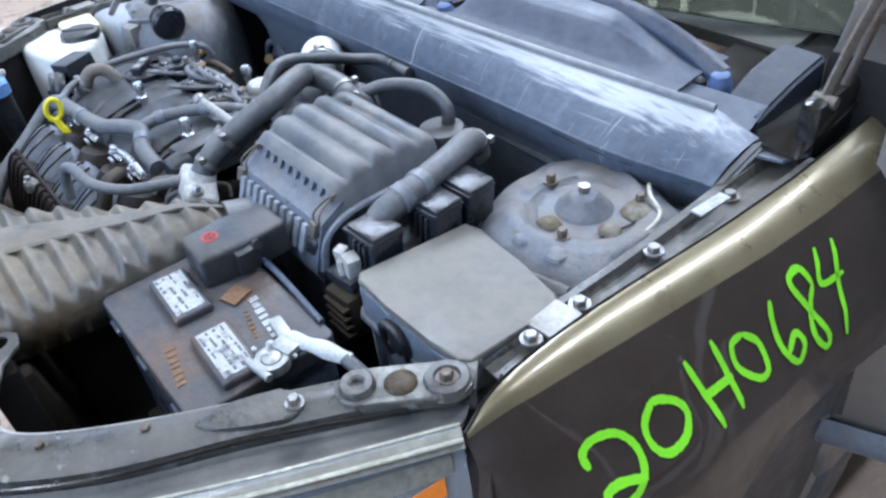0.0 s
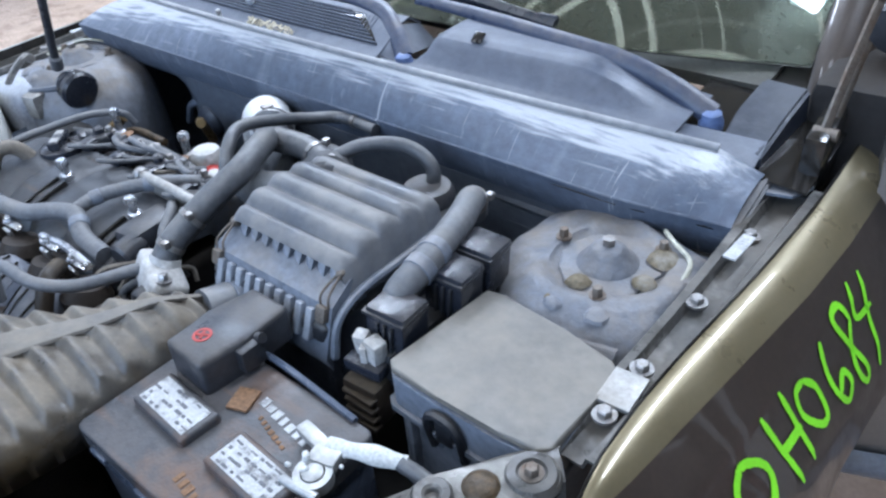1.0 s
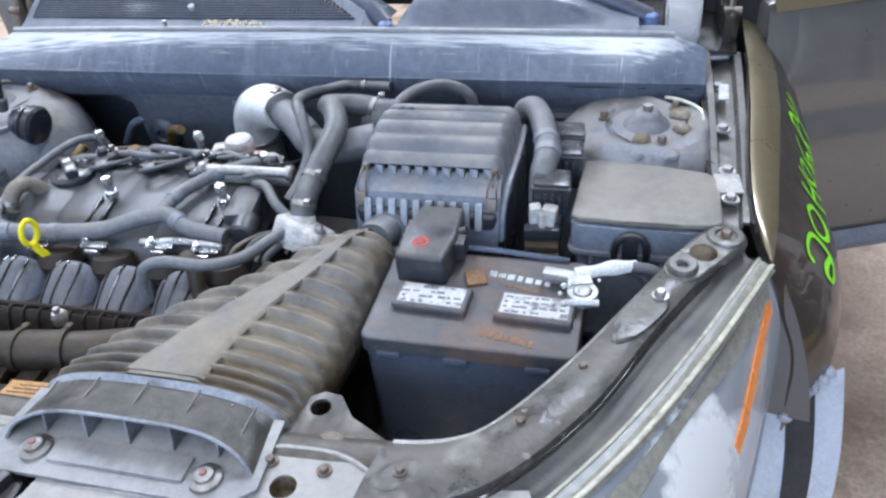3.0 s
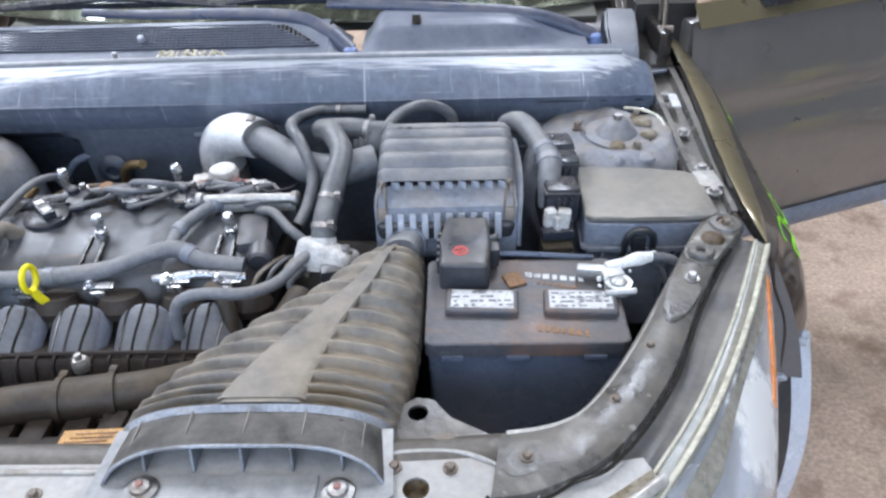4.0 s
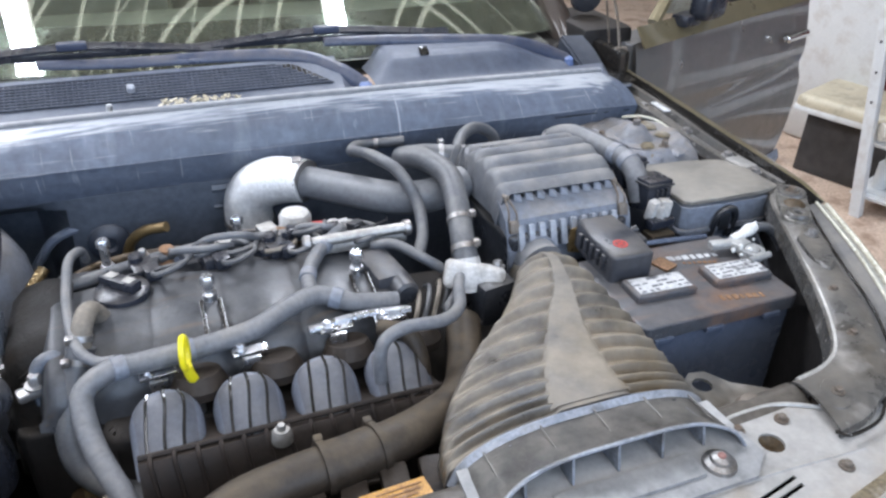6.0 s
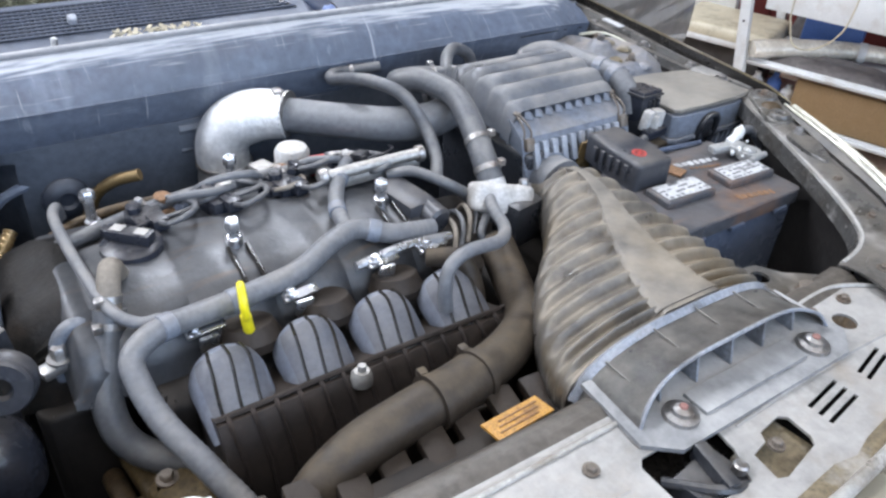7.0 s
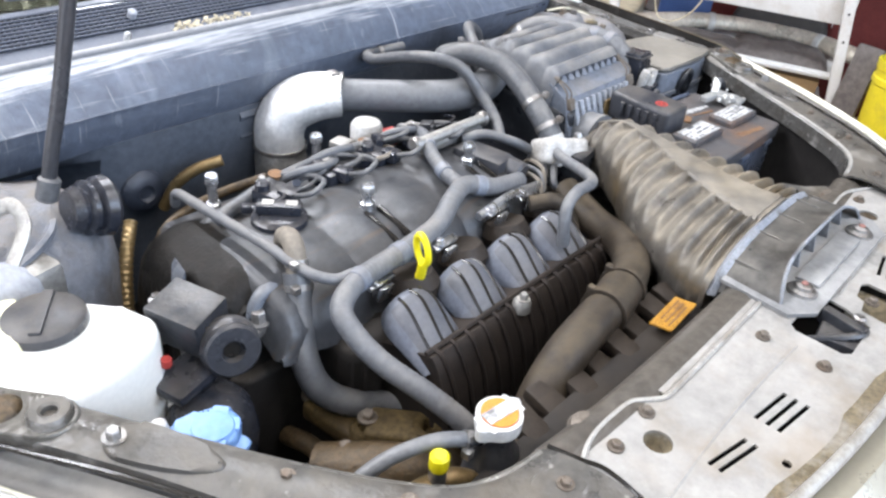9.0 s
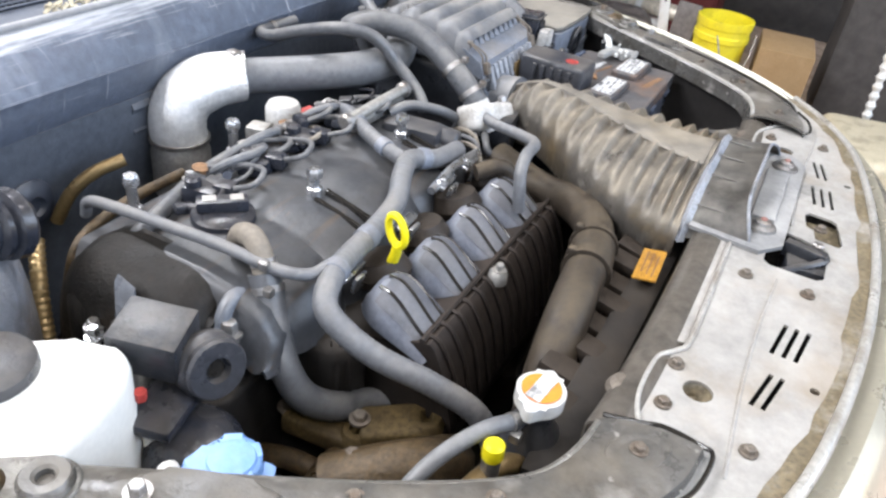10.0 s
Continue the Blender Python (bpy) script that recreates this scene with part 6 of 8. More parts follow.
def air_box():
    a = thing("air_filter_box", (0.335, 0.63, 0.74), "dusty black ribbed air filter box", "air filter box")
    bm = nb()
    add_prism(bm, [(0.228, 0.530), (0.440, 0.530), (0.452, 0.60), (0.452, 0.745), (0.222, 0.745), (0.218, 0.60)], 0.76, 0.945, 0.010)
    part("lower_box", bm, PLASTIC, a)
    bm = nb()

    def top(u, v):
        y = 0.572 + 0.165 * v
        w = 0.112 + 0.004 * v
        x = 0.335 + w * (2 * u - 1)
        edge = min(1.0, min(u, 1 - u) / 0.09)
        z = 0.978 + 0.036 * math.sin(math.pi * (0.16 + 0.62 * v)) * math.sqrt(1 - (1 - edge) ** 2)
        q = (v * 4.4 + 0.30) % 1.0 - 0.5
        ridge = 0.0120 * max(0.0, math.cos(math.pi * (q + 0.12 * (1 - 4 * q * q)))) ** 0.7 * edge
        if v < 0.10:
            z -= 0.010 * (1 - v / 0.10)
        return Vector((x, y, z + ridge - (0.022 if edge < 0.02 else 0)))
    add_sheet(bm, top, 28, 90, 0.003)
    lid = part("lid", bm, LID_DUST, a, "dusty domed lid with broad ribs", sharp=70)
    bm = nb()
    add_loft(bm, [[(0.228, 0.580, 0.984), (0.226, 0.545, 0.966), (0.228, 0.524, 0.90), (0.232, 0.535, 0.87), (0.232, 0.60, 0.87), (0.228, 0.60, 0.975)],
                  [(0.442, 0.580, 0.984), (0.444, 0.545, 0.966), (0.442, 0.524, 0.90), (0.438, 0.535, 0.87), (0.438, 0.60, 0.87), (0.442, 0.60, 0.975)]])
    front = part("front_shroud", bm, SHROUD, a)
    for k in range(9):
        bm = nb()
        x = 0.252 + 0.0205 * k
        add_loft(bm, [[(x, 0.572, 0.983), (x, 0.592, 0.988), (x, 0.575, 0.994)], [(x + 0.012, 0.568, 0.981), (x + 0.012, 0.592, 0.988), (x + 0.012, 0.575, 0.992)]])
        part("tooth", bm, SHROUD, front)
    for k in range(10):
        bm = nb()
        x = 0.248 + 0.0185 * k
        add_box(bm, (x, 0.5315, 0.940), (0.0105, 0.009, 0.040), (-22, 0, 0), 0.002)
        part("rib", bm, RIB_PALE, front)
    for x in (0.238, 0.432):
        bm = nb()
        add_tube(bm, [(x - 0.007, 0.545, 0.955), (x - 0.006, 0.548, 0.978), (x, 0.578, 0.993), (x + 0.006, 0.548, 0.978), (x + 0.007, 0.545, 0.955)], 0.0016, 6, 6)
        add_box(bm, (x, 0.540, 0.957), (0.016, 0.012, 0.02), (-20, 0, 0), 0.003)
        add_cyl(bm, (x, 0.578, 0.984), (x, 0.575, 0.996), 0.006, 10, 0.002)
        part("clip", bm, OLD_BOLT, a, "wire clip")
    bm = nb()
    add_lathe(bm, (0.345, 0.822, 0.925), (0.345, 0.822, 1), [(0.040, 0), (0.040, 0.018), (0.034, 0.027), (0.012, 0.029)], 24)
    part("round_cover", bm, PLASTIC_GREY, a)
    bm = nb()
    add_box(bm, (0.345, 0.79, 0.90), (0.12, 0.10, 0.06), (0, 0, 0), 0.012)
    part("rear_shelf", bm, PLASTIC, a)
    # moulded edge down the filter box's outer flank
    bm = nb()
    add_tube(bm, [(0.449, 0.740, 0.972), (0.452, 0.66, 0.972), (0.450, 0.585, 0.968), (0.446, 0.548, 0.945), (0.444, 0.535, 0.90)], 0.007, 8, 8, flat=0.8)
    part("flank_rib", bm, SHROUD, a)


def intake_pipe():
    p = thing("intake_pipe", (0.1, 0.83, 0.83), "grey rubber intake pipe with a cast aluminium elbow", "intake pipe")
    bm = nb()
    add_tube(bm, [(-0.035, 0.846, 0.937), (-0.01, 0.828, 0.936), (0.045, 0.765, 0.942), (0.10, 0.697, 0.953), (0.155, 0.672, 0.962), (0.215, 0.690, 0.968)], 0.0275, 20, 8)
    part("pipe", bm, RUBBER_CLEAN, p, "smooth grey rubber pipe")
    bm = nb()
    add_tube(bm, [(0.200, 0.765, 0.960), (0.225, 0.745, 0.970), (0.252, 0.718, 0.976), (0.275, 0.700, 0.980)], 0.036, 22, 10, wave=0.004, pitch=0.014)
    part("bellows", bm, RUBBER, p, "ribbed rubber bellows")
    bm = nb()
    add_tube(bm, [(-0.112, 0.885, 0.850), (-0.114, 0.885, 0.868), (-0.110, 0.884, 0.893), (-0.094, 0.878, 0.917), (-0.062, 0.863, 0.932), (-0.022, 0.838, 0.937)],
             lambda t: 0.0425 - 0.004 * smooth_step((t - 0.6) / 0.4), 24, 8)
    elbow = part("elbow", bm, ALU, p, "rough bright cast aluminium elbow")
    for c, d, r in (((-0.022, 0.838, 0.937), (0.007, -0.0075, 0), 0.036), ((-0.112, 0.885, 0.846), (0, 0, 0.008), 0.044)):
        bm = nb()
        add_lathe(bm, c, Vector(c) + Vector(d), [(r - 0.004, 0), (r + 0.002, 0.001), (r + 0.002, 0.007), (r - 0.004, 0.008)], 28)
        part("clamp_ring", bm, STEEL, elbow)
    bm = nb()
    add_lathe(bm, (-0.112, 0.885, 0.76), (-0.112, 0.885, 1), [(0.045, 0), (0.045, 0.07), (0.038, 0.086)], 24)
    part("throttle_body", bm, ALU_DULL, p)
    bm = nb()
    add_box(bm, (-0.03, 0.843, 0.972), (0.016, 0.02, 0.012), (0, 0, -10), 0.003)
    part("clamp_screw", bm, STEEL, elbow)


def engine():
    e = thing("engine", (-0.18, 0.58, 0.45), "four-cylinder engine with a dusty black valve cover", "engine")
    bm = nb()
    add_prism(bm, rounded(-0.37, 0.40, 0.06, 0.74, 0.03, 3), 0.45, 0.84, 0.02)
    part("block", bm, BODY_DARK, e)
    # valve cover: a low rounded roof with a stepped rear shelf
    bm = nb()

    def cover(u, v):
        x = -0.436 + 0.49 * u
        prof = [(0.452, 0.835), (0.462, 0.868), (0.482, 0.893), (0.515, 0.910), (0.555, 0.917), (0.60, 0.918), (0.635, 0.914), (0.648, 0.900), (0.70, 0.892), (0.735, 0.885), (0.745, 0.84)]
        i = v * 10
        k = min(int(i), 9)
        y = prof[k][0] + (prof[k + 1][0] - prof[k][0]) * (i - k)
        z = prof[k][1] + (prof[k + 1][1] - prof[k][1]) * (i - k)
        z -= (0.05 * max(0, 1 - u / 0.05) ** 2 + 0.05 * max(0, 1 - (1 - u) / 0.06) ** 2) * smooth_step((z - 0.84) / 0.05)
        if v < 0.62:
            lobe = abs(math.cos(math.pi * (x + 0.245) / 0.096)) * smooth_step(u / 0.12)
            z += 0.0022 * (2 * lobe - 1) * smooth_step(v / 0.15)
            y -= 0.011 * math.sqrt(lobe) * (1 - smooth_step((v - 0.22) / 0.2))
        return Vector((x, y, z))
    add_sheet(bm, cover, 110, 40, 0.004)
    vc = part("valve_cover", bm, VALVE, e, "dusty black ribbed valve cover")
    for x, y, z in ((-0.214, 0.557, 0.918), (-0.006, 0.556, 0.918), (-0.346, 0.724, 0.888), (-0.150, 0.742, 0.884)):
        bm = nb()
        add_cyl(bm, (x, y, z - 0.012), (x, y, z + 0.010), 0.0105, 16, 0.002)
        add_cyl(bm, (x, y, z + 0.008), (x, y, z + 0.022 if y < 0.6 else z + 0.04), 0.0068, 12)
        add_lathe(bm, (x, y, (z + 0.020) if y < 0.6 else z + 0.038), (x, y, 2), [(0.0072, 0), (0.0100, 0.002), (0.0100, 0.012), (0.0080, 0.015)], 6)
        part("stud_bolt", bm, ZINC, vc, "tall zinc stud bolt")
        if y < 0.6:
            bm = nb()
            for dx in (-0.012, 0.012):
                add_box(bm, (x + dx, y - 0.045, 0.906), (0.006, 0.075, 0.016), (14, 0, 0), 0.002)
            part("groove_rib", bm, FRIT, vc)
    # timing end that falls away in scallops
    bm = nb()
    add_loft(bm, [[(-0.40, 0.50, 0.885), (-0.40, 0.72, 0.885), (-0.41, 0.72, 0.80), (-0.41, 0.505, 0.80)],
                  [(-0.435, 0.505, 0.890), (-0.435, 0.715, 0.888), (-0.44, 0.72, 0.80), (-0.44, 0.507, 0.80)],
                  [(-0.462, 0.515, 0.868), (-0.462, 0.70, 0.868), (-0.47, 0.71, 0.80), (-0.47, 0.517, 0.80)],
                  [(-0.480, 0.525, 0.82), (-0.478, 0.69, 0.82), (-0.49, 0.70, 0.79), (-0.485, 0.527, 0.79)]])
    bmesh.ops.bevel(bm, geom=bm.edges[:], offset=0.006, segments=2, affect="EDGES")
    end = part("timing_cover", bm, OILY_BLACK, e, "black cast timing cover")
    bm = nb()
    add_prism(bm, rounded(-0.475, 0.485, -0.36, 0.72, 0.02, 3), 0.50, 0.805, 0.01)
    part("front_cover", bm, BODY_DARK, e, "dark oily timing case")
    for y in (0.545, 0.61, 0.675):
        bm = nb()
        add_lathe(bm, (-0.468, y, 0.70), (-0.462, y, 0.90), [(0.024, 0), (0.022, 0.12), (0.020, 0.160), (0.012, 0.172)], 20)
        part("scallop", bm, OILY_BLACK, end)
    for y in (0.575, 0.642):
        bm = nb()
        add_cyl(bm, (-0.485, y, 0.78), (-0.485, y, 0.845), 0.011, 14, 0.003)
        add_bolt(bm, (-0.485, y, 0.845), 0.007)
        part("bolt", bm, STEEL, end)
    # raised dark hump over the timing chain
    bm = nb()
    rows = [(-0.388, 0.512, 0.205, 0.914), (-0.425, 0.510, 0.210, 0.917), (-0.455, 0.512, 0.205, 0.909), (-0.470, 0.516, 0.198, 0.894), (-0.478, 0.520, 0.190, 0.870), (-0.486, 0.522, 0.186, 0.80)]
    add_loft(bm, [[(x, y0 - (0.010 if k == 0 else 0.0), 0.80)] + [(x, y0 + dy * k / 14, z - 0.055 * abs(2 * k / 14 - 1) ** 6) for k in range(15)] + [(x, y0 + dy, 0.80)] for k in (0,) for x, y0, dy, z in rows], closed=False)
    part("chain_hump", bm, OILY_BLACK, end, "raised oily black hump over the timing chain")
    # pale arched casting rim and facet on its faces, with bolts at their feet
    # their blue-grey stands for sky mirrored in the black casting
    bm = nb()
    add_tube(bm, [(-0.437, 0.512, 0.835), (-0.436, 0.510, 0.872), (-0.430, 0.510, 0.892), (-0.417, 0.511, 0.902), (-0.400, 0.511, 0.898), (-0.388, 0.510, 0.882), (-0.384, 0.508, 0.845)], 0.0085, 12, 8)
    part("cast_arch", bm, POCKET, end, "smooth arched casting rim, blue-grey for the sky it reflects")
    bm = nb()
    add_sheet(bm, lambda u, v: Vector((-0.432 + 0.044 * u, 0.516 - 0.004 * math.sin(math.pi * u), 0.860 + 0.032 * v)), 6, 6, 0.003)
    part("arch_web", bm, POCKET, end)
    bm = nb()
    add_loft(bm, [[(-0.474, 0.583, 0.918), (-0.478, 0.582, 0.912), (-0.484, 0.580, 0.870), (-0.478, 0.582, 0.868)],
                  [(-0.470, 0.610, 0.922), (-0.475, 0.611, 0.914), (-0.482, 0.610, 0.868), (-0.476, 0.610, 0.866)]])
    part("cast_facet", bm, POCKET, end, "worn casting facet, blue-grey for the sky it reflects")
    for x, y, z in ((-0.412, 0.498, 0.862), (-0.405, 0.470, 0.842), (-0.494, 0.632, 0.842)):
        bm = nb()
        add_cyl(bm, (x, y, z - 0.03), (x, y, z), 0.008, 12, 0.002)
        add_bolt(bm, (x, y, z), 0.0065, h=0.012)
        part("bolt", bm, ZINC, end)
    # oil filler cap
    bm = nb()
    add_lathe(bm, (-0.324, 0.604, 0.914), (-0.324, 0.604, 1), [(0.036, 0), (0.037, 0.004), (0.036, 0.011), (0.030, 0.015), (0.014, 0.016)], 32)
    add_box(bm, (-0.324, 0.604, 0.937), (0.058, 0.020, 0.014), (0, 0, -45), 0.003, 2)
    cap = part("oil_cap", bm, PLASTIC_CLEAN, vc, "glossy black oil filler cap")
    for dx in (-0.014, 0.016):
        bm = nb()
        add_box(bm, (-0.324 + dx * 0.71, 0.604 - dx * 0.71, 0.9445), (0.015, 0.013, 0.0012), (0, 0, -45))
        part("grip_inset", bm, ALU_DULL, cap)
    # ignition coils and injector row behind the cover
    for k in range(4):
        x = -0.295 + 0.096 * k
        bm = nb()
        add_box(bm, (x, 0.660, 0.916), (0.034, 0.045, 0.026), (0, 0, 12), 0.006)
        add_box(bm, (x + 0.012, 0.637, 0.925), (0.022, 0.026, 0.018), (0, 0, 12), 0.004)
        add_cyl(bm, (x - 0.008, 0.668, 0.925), (x - 0.008, 0.668, 0.940), 0.010, 14, 0.003)
        coil = part("ignition_coil", bm, PLASTIC_CLEAN, e, "black ignition coil")
        bm = nb()
        add_tube(bm, [(x + 0.012, 0.628, 0.928), (x + 0.02, 0.60, 0.941), (x + 0.05, 0.61, 0.944), (x + 0.062, 0.65, 0.932), (x + 0.04, 0.69, 0.925)], 0.0038, 8, 8)
        part("coil_wire", bm, RUBBER, coil)
        bm = nb()
        add_bolt(bm, (x + 0.002, 0.683, 0.926), 0.006)
        part("bolt", bm, STEEL, coil)
    bm = nb()
    add_tube(bm, [(-0.40, 0.665, 0.905), (-0.25, 0.70, 0.912), (-0.1, 0.695, 0.918), (0.03, 0.685, 0.91)], 0.010, 10, 10)
    part("wire_loom", bm, RUBBER, e)
    rnd = random.Random(31)
    for pts in ([(-0.255, 0.695, 0.912), (-0.245, 0.668, 0.934), (-0.205, 0.655, 0.938), (-0.175, 0.668, 0.930), (-0.165, 0.695, 0.912)], [(-0.225, 0.70, 0.915), (-0.195, 0.672, 0.944), (-0.150, 0.668, 0.944), (-0.125, 0.69, 0.922)], [(-0.075, 0.70, 0.918), (-0.055, 0.672, 0.940), (-0.02, 0.662, 0.938), (0.0, 0.68, 0.918)]):
        bm = nb()
        add_tube(bm, pts, 0.0056, 9, 8)
        part("looped_hose", bm, LOOM, e, "looped grey breather hose")
    for k in range(8):
        x = -0.33 + 0.05 * k + rnd.uniform(-0.008, 0.008)
        y = 0.655 + rnd.uniform(-0.012, 0.05)
        z = 0.918 + rnd.uniform(-0.004, 0.010)
        bm = nb()
        add_box(bm, (x, y, z), (rnd.uniform(0.014, 0.026), rnd.uniform(0.014, 0.03), rnd.uniform(0.010, 0.018)), (rnd.uniform(-15, 15), rnd.uniform(-15, 15), rnd.uniform(-40, 40)), 0.003)
        add_cyl(bm, (x, y, z), (x + rnd.uniform(-0.02, 0.02), y - 0.018, z + 0.004), 0.006, 10)
        conn = part("wire_plug", bm, rnd.choice((PLASTIC_CLEAN, PLASTIC, ALU_DULL, RUNNER)), e)
        bm = nb()
        add_tube(bm, [(x, y - 0.012, z + 0.003), (x + 0.018, y - 0.03, z + 0.014), (x + 0.045, y - 0.018, z + 0.012), (x + 0.055, y + 0.012, z + 0.002)], rnd.uniform(0.0022, 0.0042), 7, 6)
        part("wire", bm, rnd.choice((RUBBER, RUBBER, TAN_RUBBER, PLASTIC_CLEAN)), conn)
    for k in range(4):
        x = -0.26 + 0.085 * k
        bm = nb()
        add_lathe(bm, (x, 0.70, 0.897), (x, 0.695, 0.95), [(0.013, 0), (0.015, 0.006), (0.009, 0.012), (0.008, 0.024), (0.011, 0.028)], 14)
        part("injector_top", bm, ALU_DULL if k % 2 else RUST, e)
    bm = nb()
    add_box(bm, (0.03, 0.555, 0.905), (0.05, 0.09, 0.05), (0, 0, 8), 0.012)
    add_cyl(bm, (0.045, 0.53, 0.91), (0.05, 0.49, 0.905), 0.02, 16, 0.004)
    part("cam_housing", bm, PLASTIC_GREY, e)
    bm = nb()
    add_tube(bm, [(0.03, 0.60, 0.93), (0.06, 0.58, 0.938), (0.09, 0.545, 0.93), (0.12, 0.53, 0.912)], 0.008, 10, 8)
    part("wire", bm, RUBBER, e)
    for k in range(5):
        bm = nb()
        x = 0.04 + 0.02 * k
        add_tube(bm, [(x, 0.44 + 0.012 * k, 0.88), (x + 0.015, 0.46 + 0.012 * k, 0.905), (x + 0.03, 0.50 + 0.01 * k, 0.90), (x + 0.035, 0.54, 0.88)], 0.0035, 7, 6)
        part("wire", bm, RUBBER if k % 2 else TAN_RUBBER, e)
    # silver fuel rail on the left end of the cover
    bm = nb()
    add_tube(bm, [(-0.066, 0.612, 0.944), (0.01, 0.611, 0.946), (0.089, 0.609, 0.947)], 0.0085, 14, 4)
    add_box(bm, (0.02, 0.617, 0.930), (0.14, 0.02, 0.016), (0, 0, 0), 0.004)
    rail = part("metal_rail", bm, ALU_DULL, e, "dull silver fuel rail")
    for x in (-0.066, 0.089):
        bm = nb()
        add_cyl(bm, (x - 0.006, 0.612, 0.945), (x + 0.008, 0.611, 0.945), 0.0125, 16, 0.003)
        part("rail_cap", bm, STEEL, rail)
    # white sensor with a red collar beside the elbow
    bm = nb()
    add_lathe(bm, (-0.060, 0.726, 0.895), (-0.060, 0.726, 1), [(0.020, 0), (0.026, 0.012), (0.026, 0.036), (0.022, 0.043), (0.008, 0.044)], 20)
    sensor = part("sensor", bm, WHITE_PART, e, "whitish round sensor housing")
    bm = nb()
    add_lathe(bm, (-0.060, 0.726, 0.882), (-0.060, 0.726, 1), [(0.020, 0), (0.021, 0.014), (0.016, 0.018)], 6)
    part("brass_base", bm, BRASS, sensor)
    bm = nb()
    add_cyl(bm, (-0.040, 0.716, 0.905), (-0.012, 0.706, 0.908), 0.0155, 16, 0.003)
    part("red_collar", bm, RED, sensor)
    bm = nb()
    add_tube(bm, [(-0.018, 0.708, 0.910), (0.01, 0.70, 0.922), (0.035, 0.70, 0.915)], 0.005, 8, 6)
    add_cyl(bm, (0.0, 0.702, 0.917), (0.02, 0.70, 0.92), 0.008, 8)
    part("hose_fitting", bm, WHITE_PART, sensor)
    bm = nb()
    add_box(bm, (-0.105, 0.735, 0.905), (0.03, 0.03, 0.022), (0, 0, 15), 0.005)
    add_cyl(bm, (-0.088, 0.73, 0.908), (-0.07, 0.727, 0.908), 0.008, 12)
    part("connector", bm, ALU_DULL, sensor)
    # intake runners with dark ribs
    for k in range(4):
        x = -0.292 + 0.096 * k
        bm = nb()

        def runner(u, v):
            a = math.pi * (0.02 + 0.96 * u)
            top = math.sqrt(max(0.0, 1 - (1 - min(1.0, v / 0.42)) ** 2))
            w = 0.0445 * (0.12 + 0.88 * top) * (1 - 0.10 * v)
            y = 0.424 - 0.094 * v - 0.010 * math.sin(a)
            z = 0.872 - 0.034 * v + 0.044 * math.sin(a) * (0.25 + 0.75 * top) * (1 - 0.70 * v * v)
            return Vector((x + 0.002 - w * math.cos(a), y, z))
        add_sheet(bm, runner, 24, 18, 0.004)
        run = part("intake_runner", bm, RUNNER, e, "grey plastic intake runner with black ribs")
        bm = nb()
        add_sheet(bm, lambda u, v: runner(0.19 + 0.62 * u, 0.20 + 0.80 * v) + Vector((0, -0.0012, 0.0016)), 14, 10, 0.001)
        part("face_panel", bm, RUNNER_FACE, run)
        for q in (-0.021, -0.001, 0.019):
            u0 = 0.5 + q / 0.086 * 0.75
            bm = nb()
            add_tube(bm, [runner(u0 + 0.028 * math.sin(5.5 * t), t) + Vector((0, -0.001, 0.002)) for t in (0.14, 0.3, 0.45, 0.6, 0.75, 0.9, 1.0)], 0.0021, 6, 4)
            part("rib", bm, FRIT, run)
        bm = nb()
        add_lathe(bm, (x + 0.046, 0.43, 0.862), (x + 0.046, 0.45, 0.93), [(0.032, 0), (0.036, 0.012), (0.028, 0.03)], 18)
        part("port_flange", bm, FIN_BROWN, e)
    # lower manifold with ribs and its long lip
    bm = nb()
    add_loft(bm, [[(x, 0.405, 0.84), (x, 0.345, 0.862), (x, 0.325, 0.868), (x, 0.318, 0.862), (x, 0.300, 0.825), (x, 0.285, 0.76), (x, 0.30, 0.68), (x, 0.40, 0.66)] for x in (-0.325, -0.2, -0.05, 0.045)])
    man = part("manifold", bm, MANIFOLD, e, "black ribbed plastic intake manifold")
    bm = nb()
    add_tube(bm, [(-0.325, 0.334, 0.868), (-0.15, 0.334, 0.871), (0.045, 0.334, 0.871)], 0.0035, 6, 4)
    part("lip", bm, MANIFOLD, man)
    for k in range(14):
        bm = nb()
        x = -0.312 + 0.026 * k
        add_tube(bm, [(x, 0.333, 0.869), (x, 0.318, 0.864), (x + 0.004, 0.299, 0.825), (x + 0.006, 0.283, 0.76)], 0.003, 6, 4)
        part("rib", bm, MANIFOLD, man)
    bm = nb()
    add_lathe(bm, (-0.166, 0.318, 0.860), (-0.166, 0.312, 0.95), [(0.013, 0), (0.012, 0.012), (0.009, 0.016)], 16)
    add_bolt(bm, (-0.166, 0.3165, 0.875), 0.0055)
    part("bolt", bm, ALU_DULL, man)
    # small silver bracket clips along the head
    for x, y, z in ((-0.179, 0.443, 0.903), (-0.292, 0.447, 0.893), (-0.065, 0.448, 0.908), (0.01, 0.45, 0.905)):
        bm = nb()
        add_box(bm, (x, y, z), (0.045, 0.012, 0.006), (20, 0, 4), 0.002)
        add_box(bm, (x, y - 0.010, z - 0.012), (0.022, 0.005, 0.022), (12, 0, 0), 0.0015)
        add_bolt(bm, (x - 0.012, y, z + 0.003), 0.0055, h=0.006)
        part("bracket_clip", bm, ZINC, e, "bright zinc bracket clip")
    bm = nb()
    add_tube(bm, [(-0.10, 0.452, 0.908), (-0.03, 0.455, 0.914), (0.04, 0.452, 0.910)], 0.006, 8, 6)
    part("bright_pipe", bm, ZINC, e)
    # dipstick
    bm = nb()
    c = Vector((-0.257, 0.413, 0.942))
